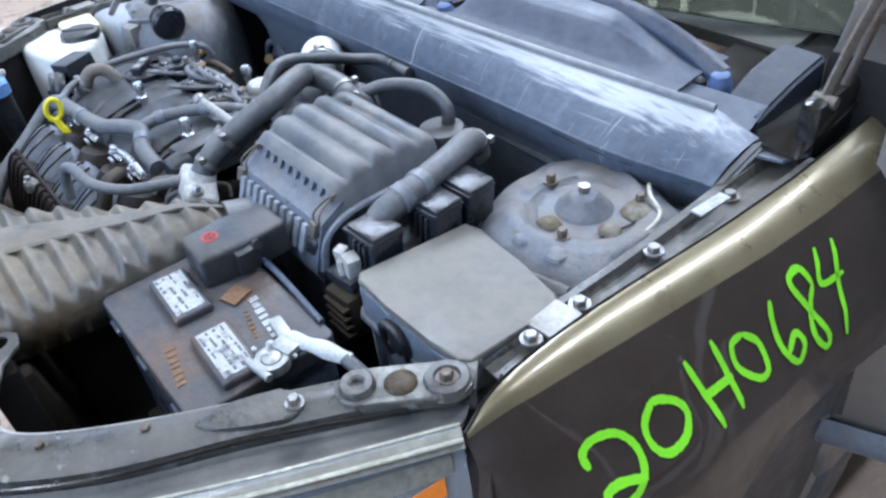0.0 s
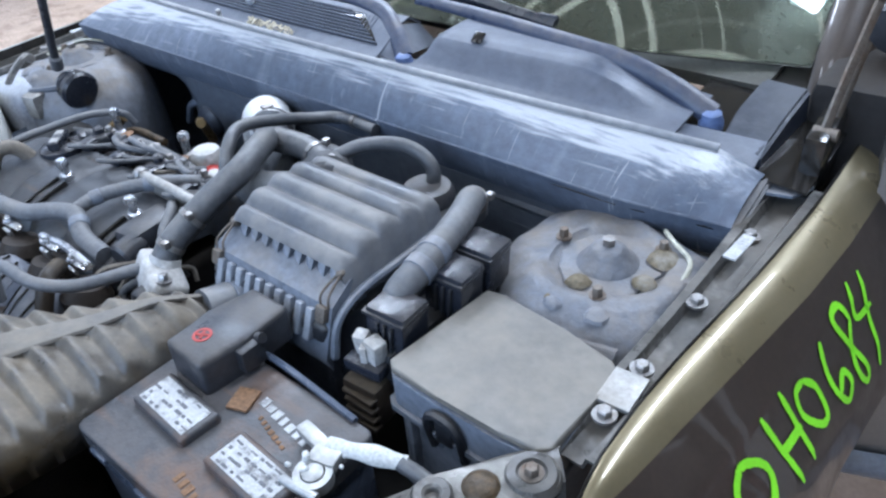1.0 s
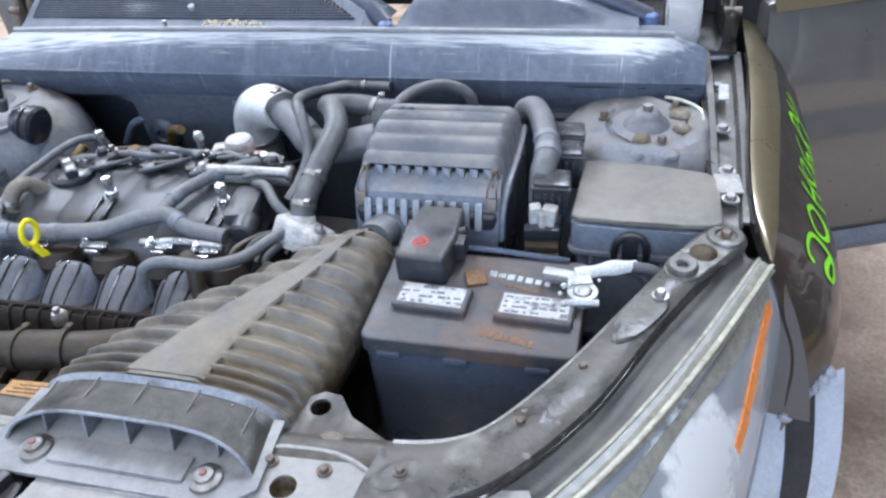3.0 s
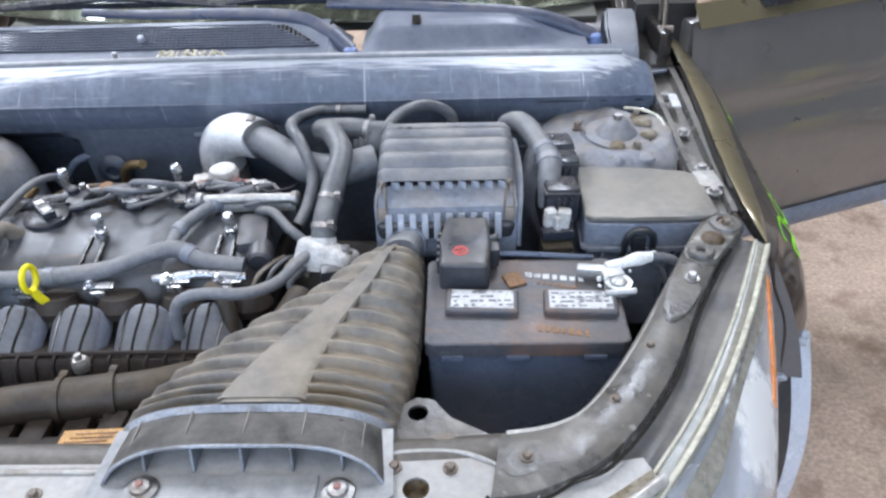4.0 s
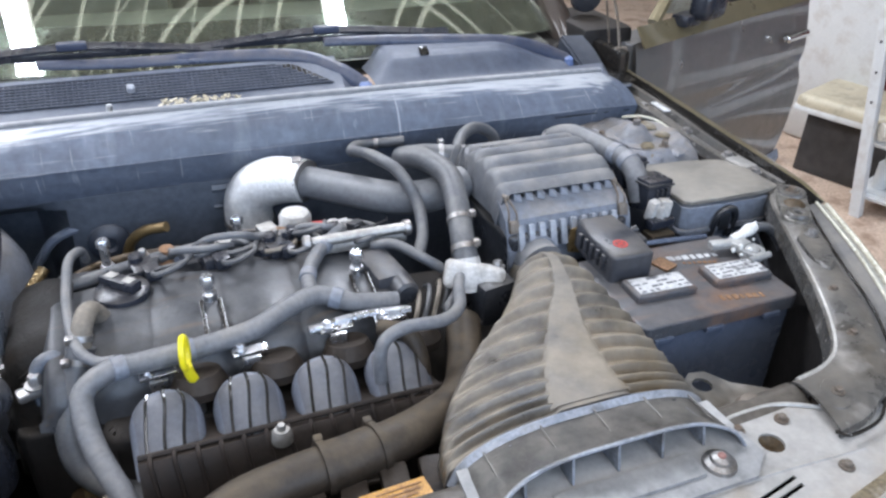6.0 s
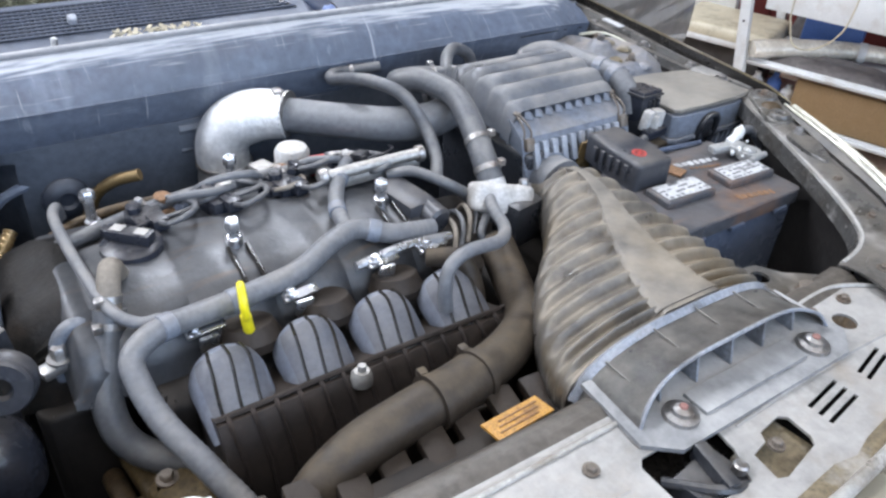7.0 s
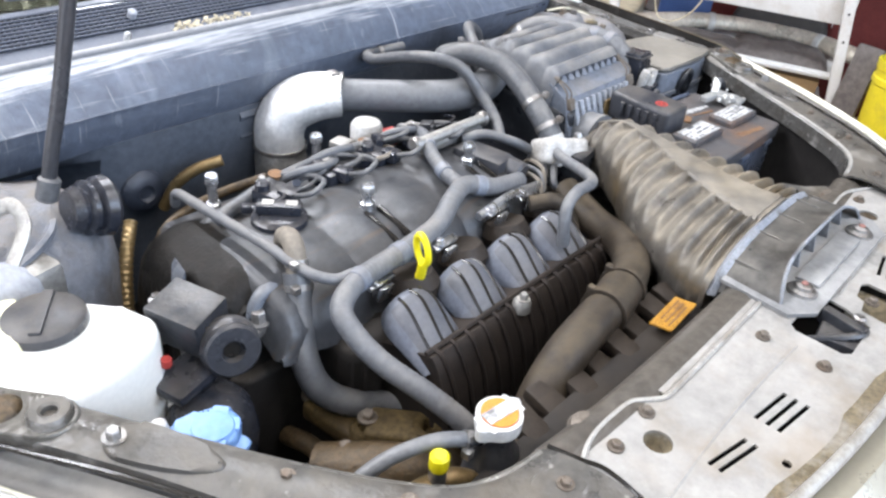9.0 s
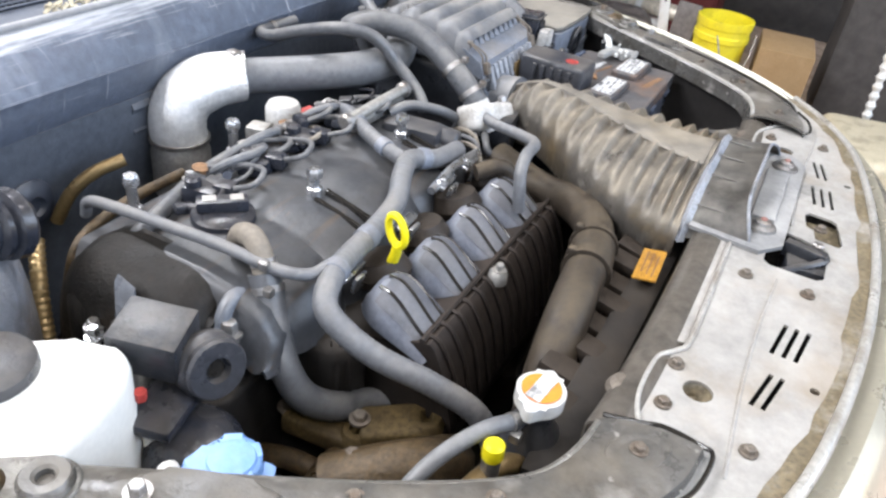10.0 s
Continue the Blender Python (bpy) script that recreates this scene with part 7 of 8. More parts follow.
    ring = [c + Vector((0.003 * math.cos(a), 0.0125 * math.cos(a) + 0.003 * math.sin(a), 0.0185 * math.sin(a))) for a in (2 * math.pi * k / 16 for k in range(17))]
    add_tube(bm, ring, 0.0045, 8, 3)
    add_tube(bm, [c + Vector((0.0, -0.003, -0.0175)), c + Vector((0.002, 0.0, -0.032)), (-0.252, 0.418, 0.895), (-0.249, 0.424, 0.866)], lambda t: 0.0062 + 0.0022 * t * t, 10, 6)
    part("dipstick", bm, YELLOW, e, "bright yellow looped dipstick handle")
    bm = nb()
    add_tube(bm, [(-0.251, 0.420, 0.882), (-0.249, 0.421, 0.83), (-0.245, 0.40, 0.74)], 0.0065, 8, 6)
    part("dipstick_tube", bm, STEEL, e)


def hoses():
    def hose(label, pts, r, m=RUBBER, wave=0.0, clamps=(), name="hose", n=14, bands=(), sleeve=None):
        bm = nb()
        add_tube(bm, pts, r, n, 10, wave=wave, pitch=0.008)
        h = single(name, bm, m, pts[0], label, "hose", group="engine bay hoses") if not (clamps or bands) else thing(name, pts[0], label, "hose", group="engine bay hoses")
        if clamps or bands:
            part("tube", bm, m, h)
            c = curve_points(pts, 10)
            if sleeve:
                q = nb()
                i, j = (int(t * (len(c) - 1)) for t in sleeve)
                add_tube(q, [c[k] for k in range(i, j + 1, 2)], r + 0.0022, 22, 2)
                part("sleeve", q, BROWN_HOSE, h, "brown rubber sleeve between the clamps")
            for t in bands:
                i = min(int(t * (len(c) - 1)), len(c) - 2)
                q = nb()
                d = (c[i + 1] - c[i]).normalized()
                add_cyl(q, c[i] - d * 0.008, c[i] + d * 0.008, r + 0.0016, 16, 0.001)
                part("tape_band", q, SHROUD, h, "blue-grey clamp band")
            for t in clamps:
                i = min(int(t * (len(c) - 1)), len(c) - 2)
                d = (c[i + 1] - c[i]).normalized()
                q = nb()
                dull = m is BROWN_HOSE
                rad = r(t) if callable(r) else r
                add_lathe(q, c[i] - d * 0.005, c[i] + d, [(rad * 0.9, 0), (rad + (0.0052 if dull else 0.0014), 0), (rad + (0.0052 if dull else 0.0014), 0.008), (rad * 0.9, 0.008)], 20)
                s = d.orthogonal().normalized() * (rad + 0.005)
                add_box(q, c[i] + s, (0.01, 0.01, 0.01), bevel=0.002)
                part("hose_clamp", q, BROWN_HOSE if dull else STEEL, h)
        return h
    hose("thick grey coolant hose rising to the intake bellows", [(0.148, 0.507, 0.93), (0.151, 0.535, 0.956), (0.163, 0.592, 0.990), (0.168, 0.645, 1.010), (0.145, 0.70, 1.016), (0.125, 0.735, 1.004), (0.175, 0.755, 0.995), (0.225, 0.745, 0.99)], 0.0185, RUBBER, clamps=(0.10, 0.22, 0.93))
    hose("thin grey breather hose bent over the intake pipe", [(0.098, 0.575, 0.918), (0.112, 0.60, 0.94), (0.117, 0.64, 0.970), (0.098, 0.675, 1.010), (0.075, 0.72, 1.018), (0.07, 0.79, 0.998), (0.07, 0.85, 0.975), (0.10, 0.895, 0.965), (0.18, 0.89, 0.965)], 0.0098, RUBBER, clamps=(0.93,))
    hose("short hose behind the air filter box", [(0.225, 0.745, 0.99), (0.255, 0.79, 1.005), (0.30, 0.83, 1.0), (0.34, 0.84, 0.975), (0.345, 0.83, 0.93)], 0.0105, RUBBER, clamps=(0.05,))
    hose("fat dusty hose between filter box and fuse box", [(0.435, 0.815, 0.945), (0.446, 0.80, 0.975), (0.463, 0.772, 0.991), (0.478, 0.735, 0.993), (0.492, 0.68, 0.992), (0.500, 0.635, 0.990), (0.497, 0.60, 0.975), (0.497, 0.58, 0.94)], 0.0185, LOOM, clamps=(0.14,), bands=(0.62, 0.72))
    # corrugated wire loom that crosses the valve cover
    hose("dusty corrugated wiring loom across the head", [(0.03, 0.48, 0.908), (-0.03, 0.483, 0.917), (-0.075, 0.50, 0.928), (-0.12, 0.487, 0.926), (-0.17, 0.465, 0.918), (-0.24, 0.455, 0.914), (-0.30, 0.449, 0.914), (-0.345, 0.438, 0.918), (-0.374, 0.425, 0.905), (-0.376, 0.400, 0.885), (-0.366, 0.362, 0.860), (-0.340, 0.305, 0.830), (-0.315, 0.26, 0.79), (-0.295, 0.235, 0.72)], 0.0135, LOOM, wave=0.00025, name="wiring_loom", bands=(0.12, 0.40, 0.52))
    hose("corrugated loom branch to the coils", [(-0.085, 0.497, 0.928), (-0.08, 0.54, 0.936), (-0.055, 0.59, 0.938), (-0.02, 0.635, 0.935), (0.0, 0.67, 0.925)], 0.0105, LOOM, wave=0.0004, name="wiring_loom", bands=(0.25, 0.6))
    hose("heavy smooth hose running down the timing end", [(-0.376, 0.503, 0.915), (-0.385, 0.488, 0.885), (-0.405, 0.455, 0.83), (-0.395, 0.425, 0.785), (-0.34, 0.39, 0.755), (-0.24, 0.34, 0.74)], 0.0175, RUBBER, clamps=(0.12, 0.86))
    hose("tan rubber hose end on the valve cover", [(-0.352, 0.560, 0.915), (-0.360, 0.545, 0.938), (-0.366, 0.524, 0.944), (-0.373, 0.508, 0.930), (-0.378, 0.498, 0.905)], 0.0128, TAN_RUBBER, clamps=(0.8,))
    hose("cracked thin wire tube across the valve cover", [(-0.378, 0.77, 0.885), (-0.382, 0.755, 0.91), (-0.392, 0.70, 0.928), (-0.392, 0.62, 0.935), (-0.388, 0.55, 0.937), (-0.378, 0.485, 0.928), (-0.358, 0.457, 0.922), (-0.335, 0.448, 0.925)], 0.0068, LOOM)
    hose("thin grey pipe hooked over the manifold", [(-0.034, 0.350, 0.885), (-0.034, 0.354, 0.915), (-0.025, 0.360, 0.940), (0.005, 0.366, 0.949), (0.059, 0.375, 0.941), (0.095, 0.41, 0.93), (0.115, 0.46, 0.925), (0.13, 0.49, 0.925)], 0.0085, LOOM)
    hose("black hose behind the hooked pipe", [(0.02, 0.36, 0.82), (0.03, 0.375, 0.87), (0.02, 0.40, 0.91), (-0.01, 0.43, 0.905)], 0.012, BROWN_HOSE)
    hose("thick brown dusty radiator hose with band clamps", [(-0.30, 0.205, 0.76), (-0.293, 0.203, 0.82), (-0.275, 0.205, 0.865), (-0.23, 0.210, 0.893), (-0.17, 0.217, 0.900), (-0.10, 0.226, 0.900), (-0.02, 0.25, 0.893), (0.05, 0.30, 0.875), (0.09, 0.37, 0.86), (0.12, 0.45, 0.87)], 0.0255, BROWN_HOSE, clamps=(0.50, 0.595), name="radiator_hose", n=20, sleeve=(0.50, 0.595))
    hose("brass-brown fuel pipe behind the valve cover", [(-0.33, 0.90, 0.80), (-0.315, 0.88, 0.845), (-0.29, 0.86, 0.872), (-0.255, 0.84, 0.885)], 0.009, BRASS)
    hose("thin rusty pipe at the rear of the head", [(-0.43, 0.76, 0.80), (-0.40, 0.76, 0.86), (-0.33, 0.755, 0.885), (-0.24, 0.75, 0.889)], 0.007, OIL_BROWN)
    hose("brown ribbed pipe beside the timing end", [(-0.50, 0.70, 0.72), (-0.49, 0.72, 0.79), (-0.47, 0.745, 0.845), (-0.44, 0.78, 0.875)], 0.009, BRASS, wave=0.0008)
    hose("small overflow hose from the radiator neck", [(-0.415, 0.19, 0.915), (-0.45, 0.21, 0.922), (-0.49, 0.235, 0.905), (-0.53, 0.255, 0.865), (-0.56, 0.28, 0.80)], 0.0075, RUBBER_CLEAN, clamps=(0.05,))
    hose("looped wire below the white bracket", [(0.135, 0.49, 0.905), (0.115, 0.475, 0.90), (0.10, 0.46, 0.885), (0.12, 0.45, 0.868), (0.15, 0.455, 0.86)], 0.006, RUBBER)


def thermostat():
    t = thing("white_bracket", (0.148, 0.50, 0.88), "whitish cast coolant outlet with two bolted ears", "bracket")
    bm = nb()
    add_lathe(bm, (0.146, 0.488, 0.893), (0.149, 0.53, 0.965), [(0.026, 0), (0.028, 0.018), (0.026, 0.026), (0.022, 0.034), (0.0205, 0.05)], 24)
    part("outlet", bm, WHITE_PART, t)
    bm = nb()
    add_box(bm, (0.154, 0.494, 0.913), (0.088, 0.050, 0.042), (-28, 8, -22), 0.011, 3)
    part("flange", bm, WHITE_PART, t)
    for x in (0.182,):
        bm = nb()
        add_bolt(bm, (x + 0.004, 0.482, 0.930), 0.007, (0, 0.3, 0.95))
        part("bolt", bm, STEEL, t)
    bm = nb()
    add_box(bm, (0.175, 0.475, 0.885), (0.06, 0.05, 0.07), (0, 0, 10), 0.012)
    part("body", bm, PLASTIC, t)


def intake_duct():
    d = thing("intake_duct", (0.15, 0.25, 0.86), "dust-covered ribbed black air intake duct with a wide mouth", "air duct")
    EDGE_A = [(0.225, 0.520), (0.200, 0.455), (0.145, 0.38), (0.070, 0.31), (0.012, 0.24), (-0.020, 0.18), (-0.027, 0.145)]
    EDGE_B = [(0.300, 0.520), (0.303, 0.455), (0.304, 0.37), (0.302, 0.30), (0.297, 0.235), (0.290, 0.18), (0.284, 0.145)]
    bm = nb()
    n, RIBS = 324, 13.5

    def duct_base(t):
        return 0.926 + 0.014 * t - 0.030 * (1 - smooth_step(t / 0.24))

    def skin(w, t):
        a, b = lerp_path(EDGE_A, t), lerp_path(EDGE_B, t)
        base, rise = duct_base(t), 0.030 + 0.006 * t
        p = a.lerp(b, w)
        z = base - 0.008 + rise * max(0.0, 1 - abs(2 * w - 1) ** 3.0)
        lean = w - 0.525
        strip = smooth_step((0.043 + 0.117 * t - abs(lean)) / 0.02) * smooth_step((t - 0.02) / 0.08)
        q = (t * RIBS + 0.16 * abs(lean)) % 1.0 - 0.5
        swell = smooth_step((0.5 - abs(w - 0.5)) / 0.04)
        h = (q + 0.5) / 0.64 if q < 0.14 else (0.5 - q) / 0.36
        crest = smooth_step(h) * 0.55 + 0.45 * h
        z += 0.0112 * crest * (1 - strip) * min(1, (1 - t) * 25) * swell * smooth_step((t - 0.085) / 0.04) + 0.0092 * strip
        return Vector((p.x, p.y, z))

    def ring(t):
        a, b = lerp_path(EDGE_A, t), lerp_path(EDGE_B, t)
        base = duct_base(t)
        rib = 1.6 * math.cos(math.pi * ((t * RIBS + 0.07) % 1.0 - 0.5))
        out = [skin(k / 48, t) for k in range(49)]
        out += [(b.x + 0.001 + 0.002 * rib, b.y, base - 0.03), (b.x - 0.003, b.y, base - 0.06), (a.x + 0.003, a.y, base - 0.06), (a.x - 0.001 - 0.002 * rib, a.y, base - 0.03)]
        return out
    add_loft(bm, [ring(i / n) for i in range(n + 1)])
    duct = part("ribbed_duct", bm, DUCT, d, "dusty ribbed duct with a smooth centre strip", sharp=80)
    bm = nb()

    def strip(u, v):
        t = 0.06 + 0.91 * u
        half = (0.045 + 0.117 * t) * smooth_step(u / 0.06 + 0.45)
        lean = half * (2 * v - 1)
        w = lean + 0.525
        p = lerp_path(EDGE_A, t).lerp(lerp_path(EDGE_B, t), w)
        z = duct_base(t) - 0.008 + (0.030 + 0.006 * t) * (1 - abs(2 * w - 1) ** 3.0)
        return Vector((p.x, p.y, z + 0.0106 - 0.003 * smooth_step((abs(2 * v - 1) - 0.86) / 0.14)))
    add_sheet(bm, strip, 40, 16, 0.001)
    part("centre_strip", bm, STRIP, duct, "smooth tan dusty strip")
    # neck towards the filter box
    bm = nb()
    add_tube(bm, [(0.261, 0.485, 0.912), (0.270, 0.53, 0.903), (0.292, 0.60, 0.890)], 0.039, 24, 10, flat=0.75)
    neck = part("neck", bm, LID_DUST, d, "smooth grey duct neck")
    for p, q, r in (((0.268, 0.520, 0.905), (0.2705, 0.530, 0.903), 0.0415), ((0.273, 0.539, 0.901), (0.276, 0.550, 0.899), 0.0425)):
        bm = nb()
        add_tube(bm, [p, ((p[0] + q[0]) / 2, (p[1] + q[1]) / 2, (p[2] + q[2]) / 2), q], r, 24, 3, flat=0.75)
        part("neck_ring", bm, SHROUD, neck, "raised grey ring")

    # collar in front of the ribs and the flared open mouth
    def arch(y, half, cx, z0, rise, bow=0.0, k=36, sweep=0.0):
        out = []
        for j in range(k + 1):
            q = -1 + 2 * j / k
            out.append((cx + half * q, y - bow * (1 - q * q) - sweep * abs(q) ** 5, z0 + rise * (1 - abs(q) ** 3.0) ** 0.55))
        return out
    bm = nb()
    add_loft(bm, [arch(0.146, 0.155, 0.129, 0.918, 0.055), arch(0.141, 0.160, 0.129, 0.918, 0.060), arch(0.134, 0.155, 0.129, 0.918, 0.055)], closed=False)
    part("collar_lip", bm, DUCT_EDGE, d, "pale edged collar")
    bm = nb()
    add_loft(bm, [arch(0.140, 0.152, 0.129, 0.922, 0.049), arch(0.115, 0.151, 0.129, 0.926, 0.048), arch(0.086, 0.154, 0.130, 0.928, 0.054, 0.004, sweep=0.026)], closed=False)
    bmesh.ops.solidify(bm, geom=bm.faces[:], thickness=0.003)
    part("mouth_shell", bm, SHELL, d)
    bm = nb()
    add_tube(bm, arch(0.085, 0.154, 0.130, 0.928, 0.054, 0.004, sweep=0.026)[::2], 0.0022, 8, 3)
    part("mouth_lip", bm, DUCT_EDGE, d, "pale rounded mouth lip")
    bm = nb()
    add_plate(bm, [(0.0, 0.026), (0.26, 0.026), (0.288, 0.05), (0.282, 0.135), (-0.024, 0.135), (-0.030, 0.05)], [], 0.938, 0.005)
    part("mouth_floor", bm, DUCT_FLOOR, d, "scuffed grey mouth floor")
    for k in range(5):
        x = 0.025 + 0.052 * k
        bm = nb()
        top = 0.930 + 0.050 * (1 - abs((x - 0.13) / 0.151) ** 3.0) ** 0.55
        add_loft(bm, [[(x + q, 0.086, top), (x + q, 0.078, 0.944), (x + q, 0.128, 0.944), (x + q, 0.128, top - 0.009)] for q in (-0.0012, 0.0012)])
        part("vane", bm, DUCT_EDGE, d)
    for k in range(5):
        x = 0.005 + 0.062 * k
        q = abs((x - 0.13) / 0.151)
        bm = nb()
        add_box(bm, (x, 0.110, 0.9765 - 0.05 * (1 - (1 - q ** 3) ** 0.55)), (0.0016, 0.05, 0.002), bevel=0.0006)
        part("shell_rib", bm, SHELL, d)
    bm = nb()
    add_sheet(bm, lambda u, v: Vector((0.03 + 0.20 * u, 0.130, 0.945 + 0.020 * v)), 4, 3, 0.002)
    part("inner_baffle", bm, PLASTIC, d)
    bm = nb()
    add_box(bm, (0.13, 0.058, 0.9445), (0.16, 0.03, 0.006), bevel=0.003)
    part("raised_step", bm, DUCT_FLOOR, d)
    for x, y in ((0.029, 0.056), (0.232, 0.052)):
        bm = nb()
        add_lathe(bm, (x, y, 0.942), (x, y, 1), [(0.018, 0), (0.017, 0.005), (0.011, 0.007), (0.010, 0.011), (0.006, 0.013)], 20)
        bolt = part("push_rivet", bm, STEEL, d, "push rivet with a red centre")
        bm = nb()
        add_cyl(bm, (x, y, 0.954), (x, y, 0.9570), 0.0042, 14, 0.001)
        part("red_centre", bm, RED_FADED, bolt)


def radiator():
    r = thing("radiator", (-0.12, 0.17, 0.45), "black radiator fan shroud with a finned top edge", "radiator")
    bm = nb()
    add_box(bm, (-0.06, 0.155, 0.66), (0.76, 0.04, 0.46), bevel=0.008)
    part("core", bm, BODY_DARK, r)
    bm = nb()
    add_box(bm, (-0.06, 0.185, 0.66), (0.74, 0.05, 0.42), (6, 0, 0), 0.012)
    shroud = part("fan_shroud", bm, BROWN_HOSE, r, "dusty brown-black fan shroud")
    for k in range(9):
        bm = nb()
        add_box(bm, (-0.34 + 0.045 * k, 0.174, 0.884 - 0.004 * (k % 2)), (0.031, 0.074, 0.016), (8, 0, -6), 0.005)
        part("fin", bm, FIN_BROWN, shroud)
    bm = nb()
    add_box(bm, (-0.078, 0.159, 0.9025), (0.072, 0.028, 0.002), (-8, 0, 3))
    part("sticker", bm, STICKER, shroud, "worn orange warning sticker")
    rnd = random.Random(7)
    for k in range(3):
        bm = nb()
        add_box(bm, (-0.081 + 0.004 * k, 0.152 + 0.007 * k, 0.9048 - 0.0010 * k), (0.050, 0.0018, 0.0008), (-8, 0, 3))
        part("print_bar", bm, RUST, shroud)
    bm = nb()
    add_prism(bm, [(-0.104, 0.204), (-0.068, 0.199), (-0.046, 0.238), (-0.052, 0.262), (-0.084, 0.262), (-0.092, 0.240)], 0.878, 0.884, 0.002)
    add_cyl(bm, (-0.078, 0.222, 0.883), (-0.078, 0.222, 0.889), 0.007, 12, 0.001)
    part("hose_cradle", bm, FIN_BROWN, shroud, "dusty brown bracket holding the hose")
    # filler neck and cap
    bm = nb()
    add_lathe(bm, (-0.393, 0.182, 0.84), (-0.393, 0.182, 1), [(0.03, 0), (0.026, 0.05), (0.017, 0.065), (0.017, 0.085)], 20)
    add_cyl(bm, (-0.393, 0.182, 0.913), (-0.425, 0.192, 0.918), 0.007, 12)
    part("filler_neck", bm, PLASTIC, r)
    bm = nb()
    pts = []
    for k in range(40):
        a = 2 * math.pi * k / 40
        rad = 0.0225 + 0.0085 * max(0, math.cos(2 * a)) ** 6
        pts.append((-0.393 + rad * math.cos(a), 0.182 + rad * math.sin(a)))
    add_prism(bm, pts, 0.925, 0.9395, 0.0035)
    cap = part("radiator_cap", bm, CAP_WHITE, r, "whitish metal radiator cap with an orange and white label")
    bm = nb()
    add_cyl(bm, (-0.393, 0.182, 0.940), (-0.393, 0.182, 0.9415), 0.018, 28)
    part("cap_label", bm, ORANGE, cap)
    bm = nb()
    add_box(bm, (-0.393, 0.182, 0.9418), (0.035, 0.0145, 0.001), (0, 0, -8))
    part("label_stripe", bm, LABEL, cap)


def front_right_corner():
    # white reservoir with a dark cap
    t = thing("reservoir", (-0.64, 0.55, 0.66), "white translucent fluid reservoir with a black cap", "reservoir")
    bm = nb()
    outline = [(-0.755, 0.47), (-0.70, 0.462), (-0.60, 0.478), (-0.553, 0.500), (-0.543, 0.525), (-0.556, 0.565), (-0.585, 0.60), (-0.645, 0.635), (-0.755, 0.635)]
    add_prism(bm, outline, 0.66, 0.928, 0.018)
    part("tank", bm, TANK, t, "white plastic tank")
    bm = nb()
    add_box(bm, (-0.70, 0.60, 0.925), (0.12, 0.08, 0.03), (0, 0, -6), 0.012)
    part("cream_shoulder", bm, TANK_CREAM, t)
    bm = nb()
    add_box(bm, (-0.548, 0.492, 0.80), (0.02, 0.02, 0.10), (0, 0, 20), 0.006)
    part("side_lug", bm, TANK, t)
    bm = nb()
    add_lathe(bm, (-0.632, 0.582, 0.922), (-0.632, 0.582, 1), [(0.040, 0), (0.042, 0.005), (0.041, 0.016), (0.036, 0.020), (0.01, 0.021)], 32)
    add_box(bm, (-0.632, 0.582, 0.943), (0.07, 0.012, 0.006), (0, 0, 55), 0.002)
    part("cap", bm, PLASTIC_GREY, t, "dusty black screw cap")
    # blue washer filler cap
    w = thing("washer_filler", (-0.582, 0.375, 0.80), "blue plastic washer fluid cap on a dark neck", "filler cap")
    bm = nb()
    pts = []
    for k in range(36):
        a = 2 * math.pi * k / 36
        rad = 0.029 + 0.0008 * math.cos(5 * a) + 0.014 * max(0, math.cos(a - 2.5)) ** 8
        pts.append((-0.580 + rad * math.cos(a), 0.372 + rad * 0.9 * math.sin(a)))
    add_prism(bm, pts, 0.884, 0.908, 0.009)
    add_lathe(bm, (-0.578, 0.370, 0.904), (-0.578, 0.370, 2), [(0.022, 0), (0.019, 0.006), (0.010, 0.009)], 24)
    add_box(bm, (-0.568, 0.350, 0.882), (0.024, 0.016, 0.03), (20, 0, 20), 0.006)
    part("cap", bm, BLUE_CAP, w)
    bm = nb()
    add_cyl(bm, (-0.615, 0.397, 0.905), (-0.617, 0.400, 0.918), 0.009, 12, 0.003)
    part("hinge_knob", bm, WHITE_PART, w)
    bm = nb()
    add_cyl(bm, (-0.582, 0.376, 0.70), (-0.582, 0.374, 0.888), 0.022, 20)
    part("neck", bm, PLASTIC, w)
    # yellow service cap on its pipe
    y = thing("service_port", (-0.46, 0.194, 0.84), "yellow service cap on a tan pipe", "service port")
    bm = nb()
    add_lathe(bm, (-0.46, 0.194, 0.909), (-0.46, 0.194, 1), [(0.0088, 0), (0.0096, 0.003), (0.0092, 0.015), (0.0065, 0.018)], 18)
    part("cap", bm, YELLOW, y)
    bm = nb()
    add_cyl(bm, (-0.46, 0.194, 0.885), (-0.46, 0.194, 0.910), 0.0085, 14)
    part("valve", bm, STEEL, y)
    bm = nb()
    add_tube(bm, [(-0.40, 0.17, 0.85), (-0.435, 0.185, 0.882), (-0.46, 0.196, 0.887), (-0.495, 0.205, 0.88), (-0.52, 0.205, 0.845)], 0.0095, 12, 8)
    part("pipe", bm, BRASS, y)
    # engine mount with its round bushing
    m = thing("engine_mount", (-0.51, 0.49, 0.70), "grey rubber block engine mount with a round bushing", "engine mount")
    bm = nb()
    add_box(bm, (-0.510, 0.522, 0.908), (0.056, 0.066, 0.046), (4, -6, 20), 0.003)
    part("block", bm, PLASTIC, m, "black square damper block")
    bm = nb()
    c, d = Vector((-0.487, 0.487, 0.884)), Vector((-0.28, -0.92, 0.22)).normalized()
    add_lathe(bm, c, c + d, [(0.030, 0), (0.033, 0.005), (0.033, 0.016), (0.030, 0.020), (0.031, 0.028), (0.0285, 0.031), (0.013, 0.031), (0.011, 0.022)], 32)
    part("bushing", bm, PLASTIC_GREY, m, "black ringed rubber bushing")
    bm = nb()
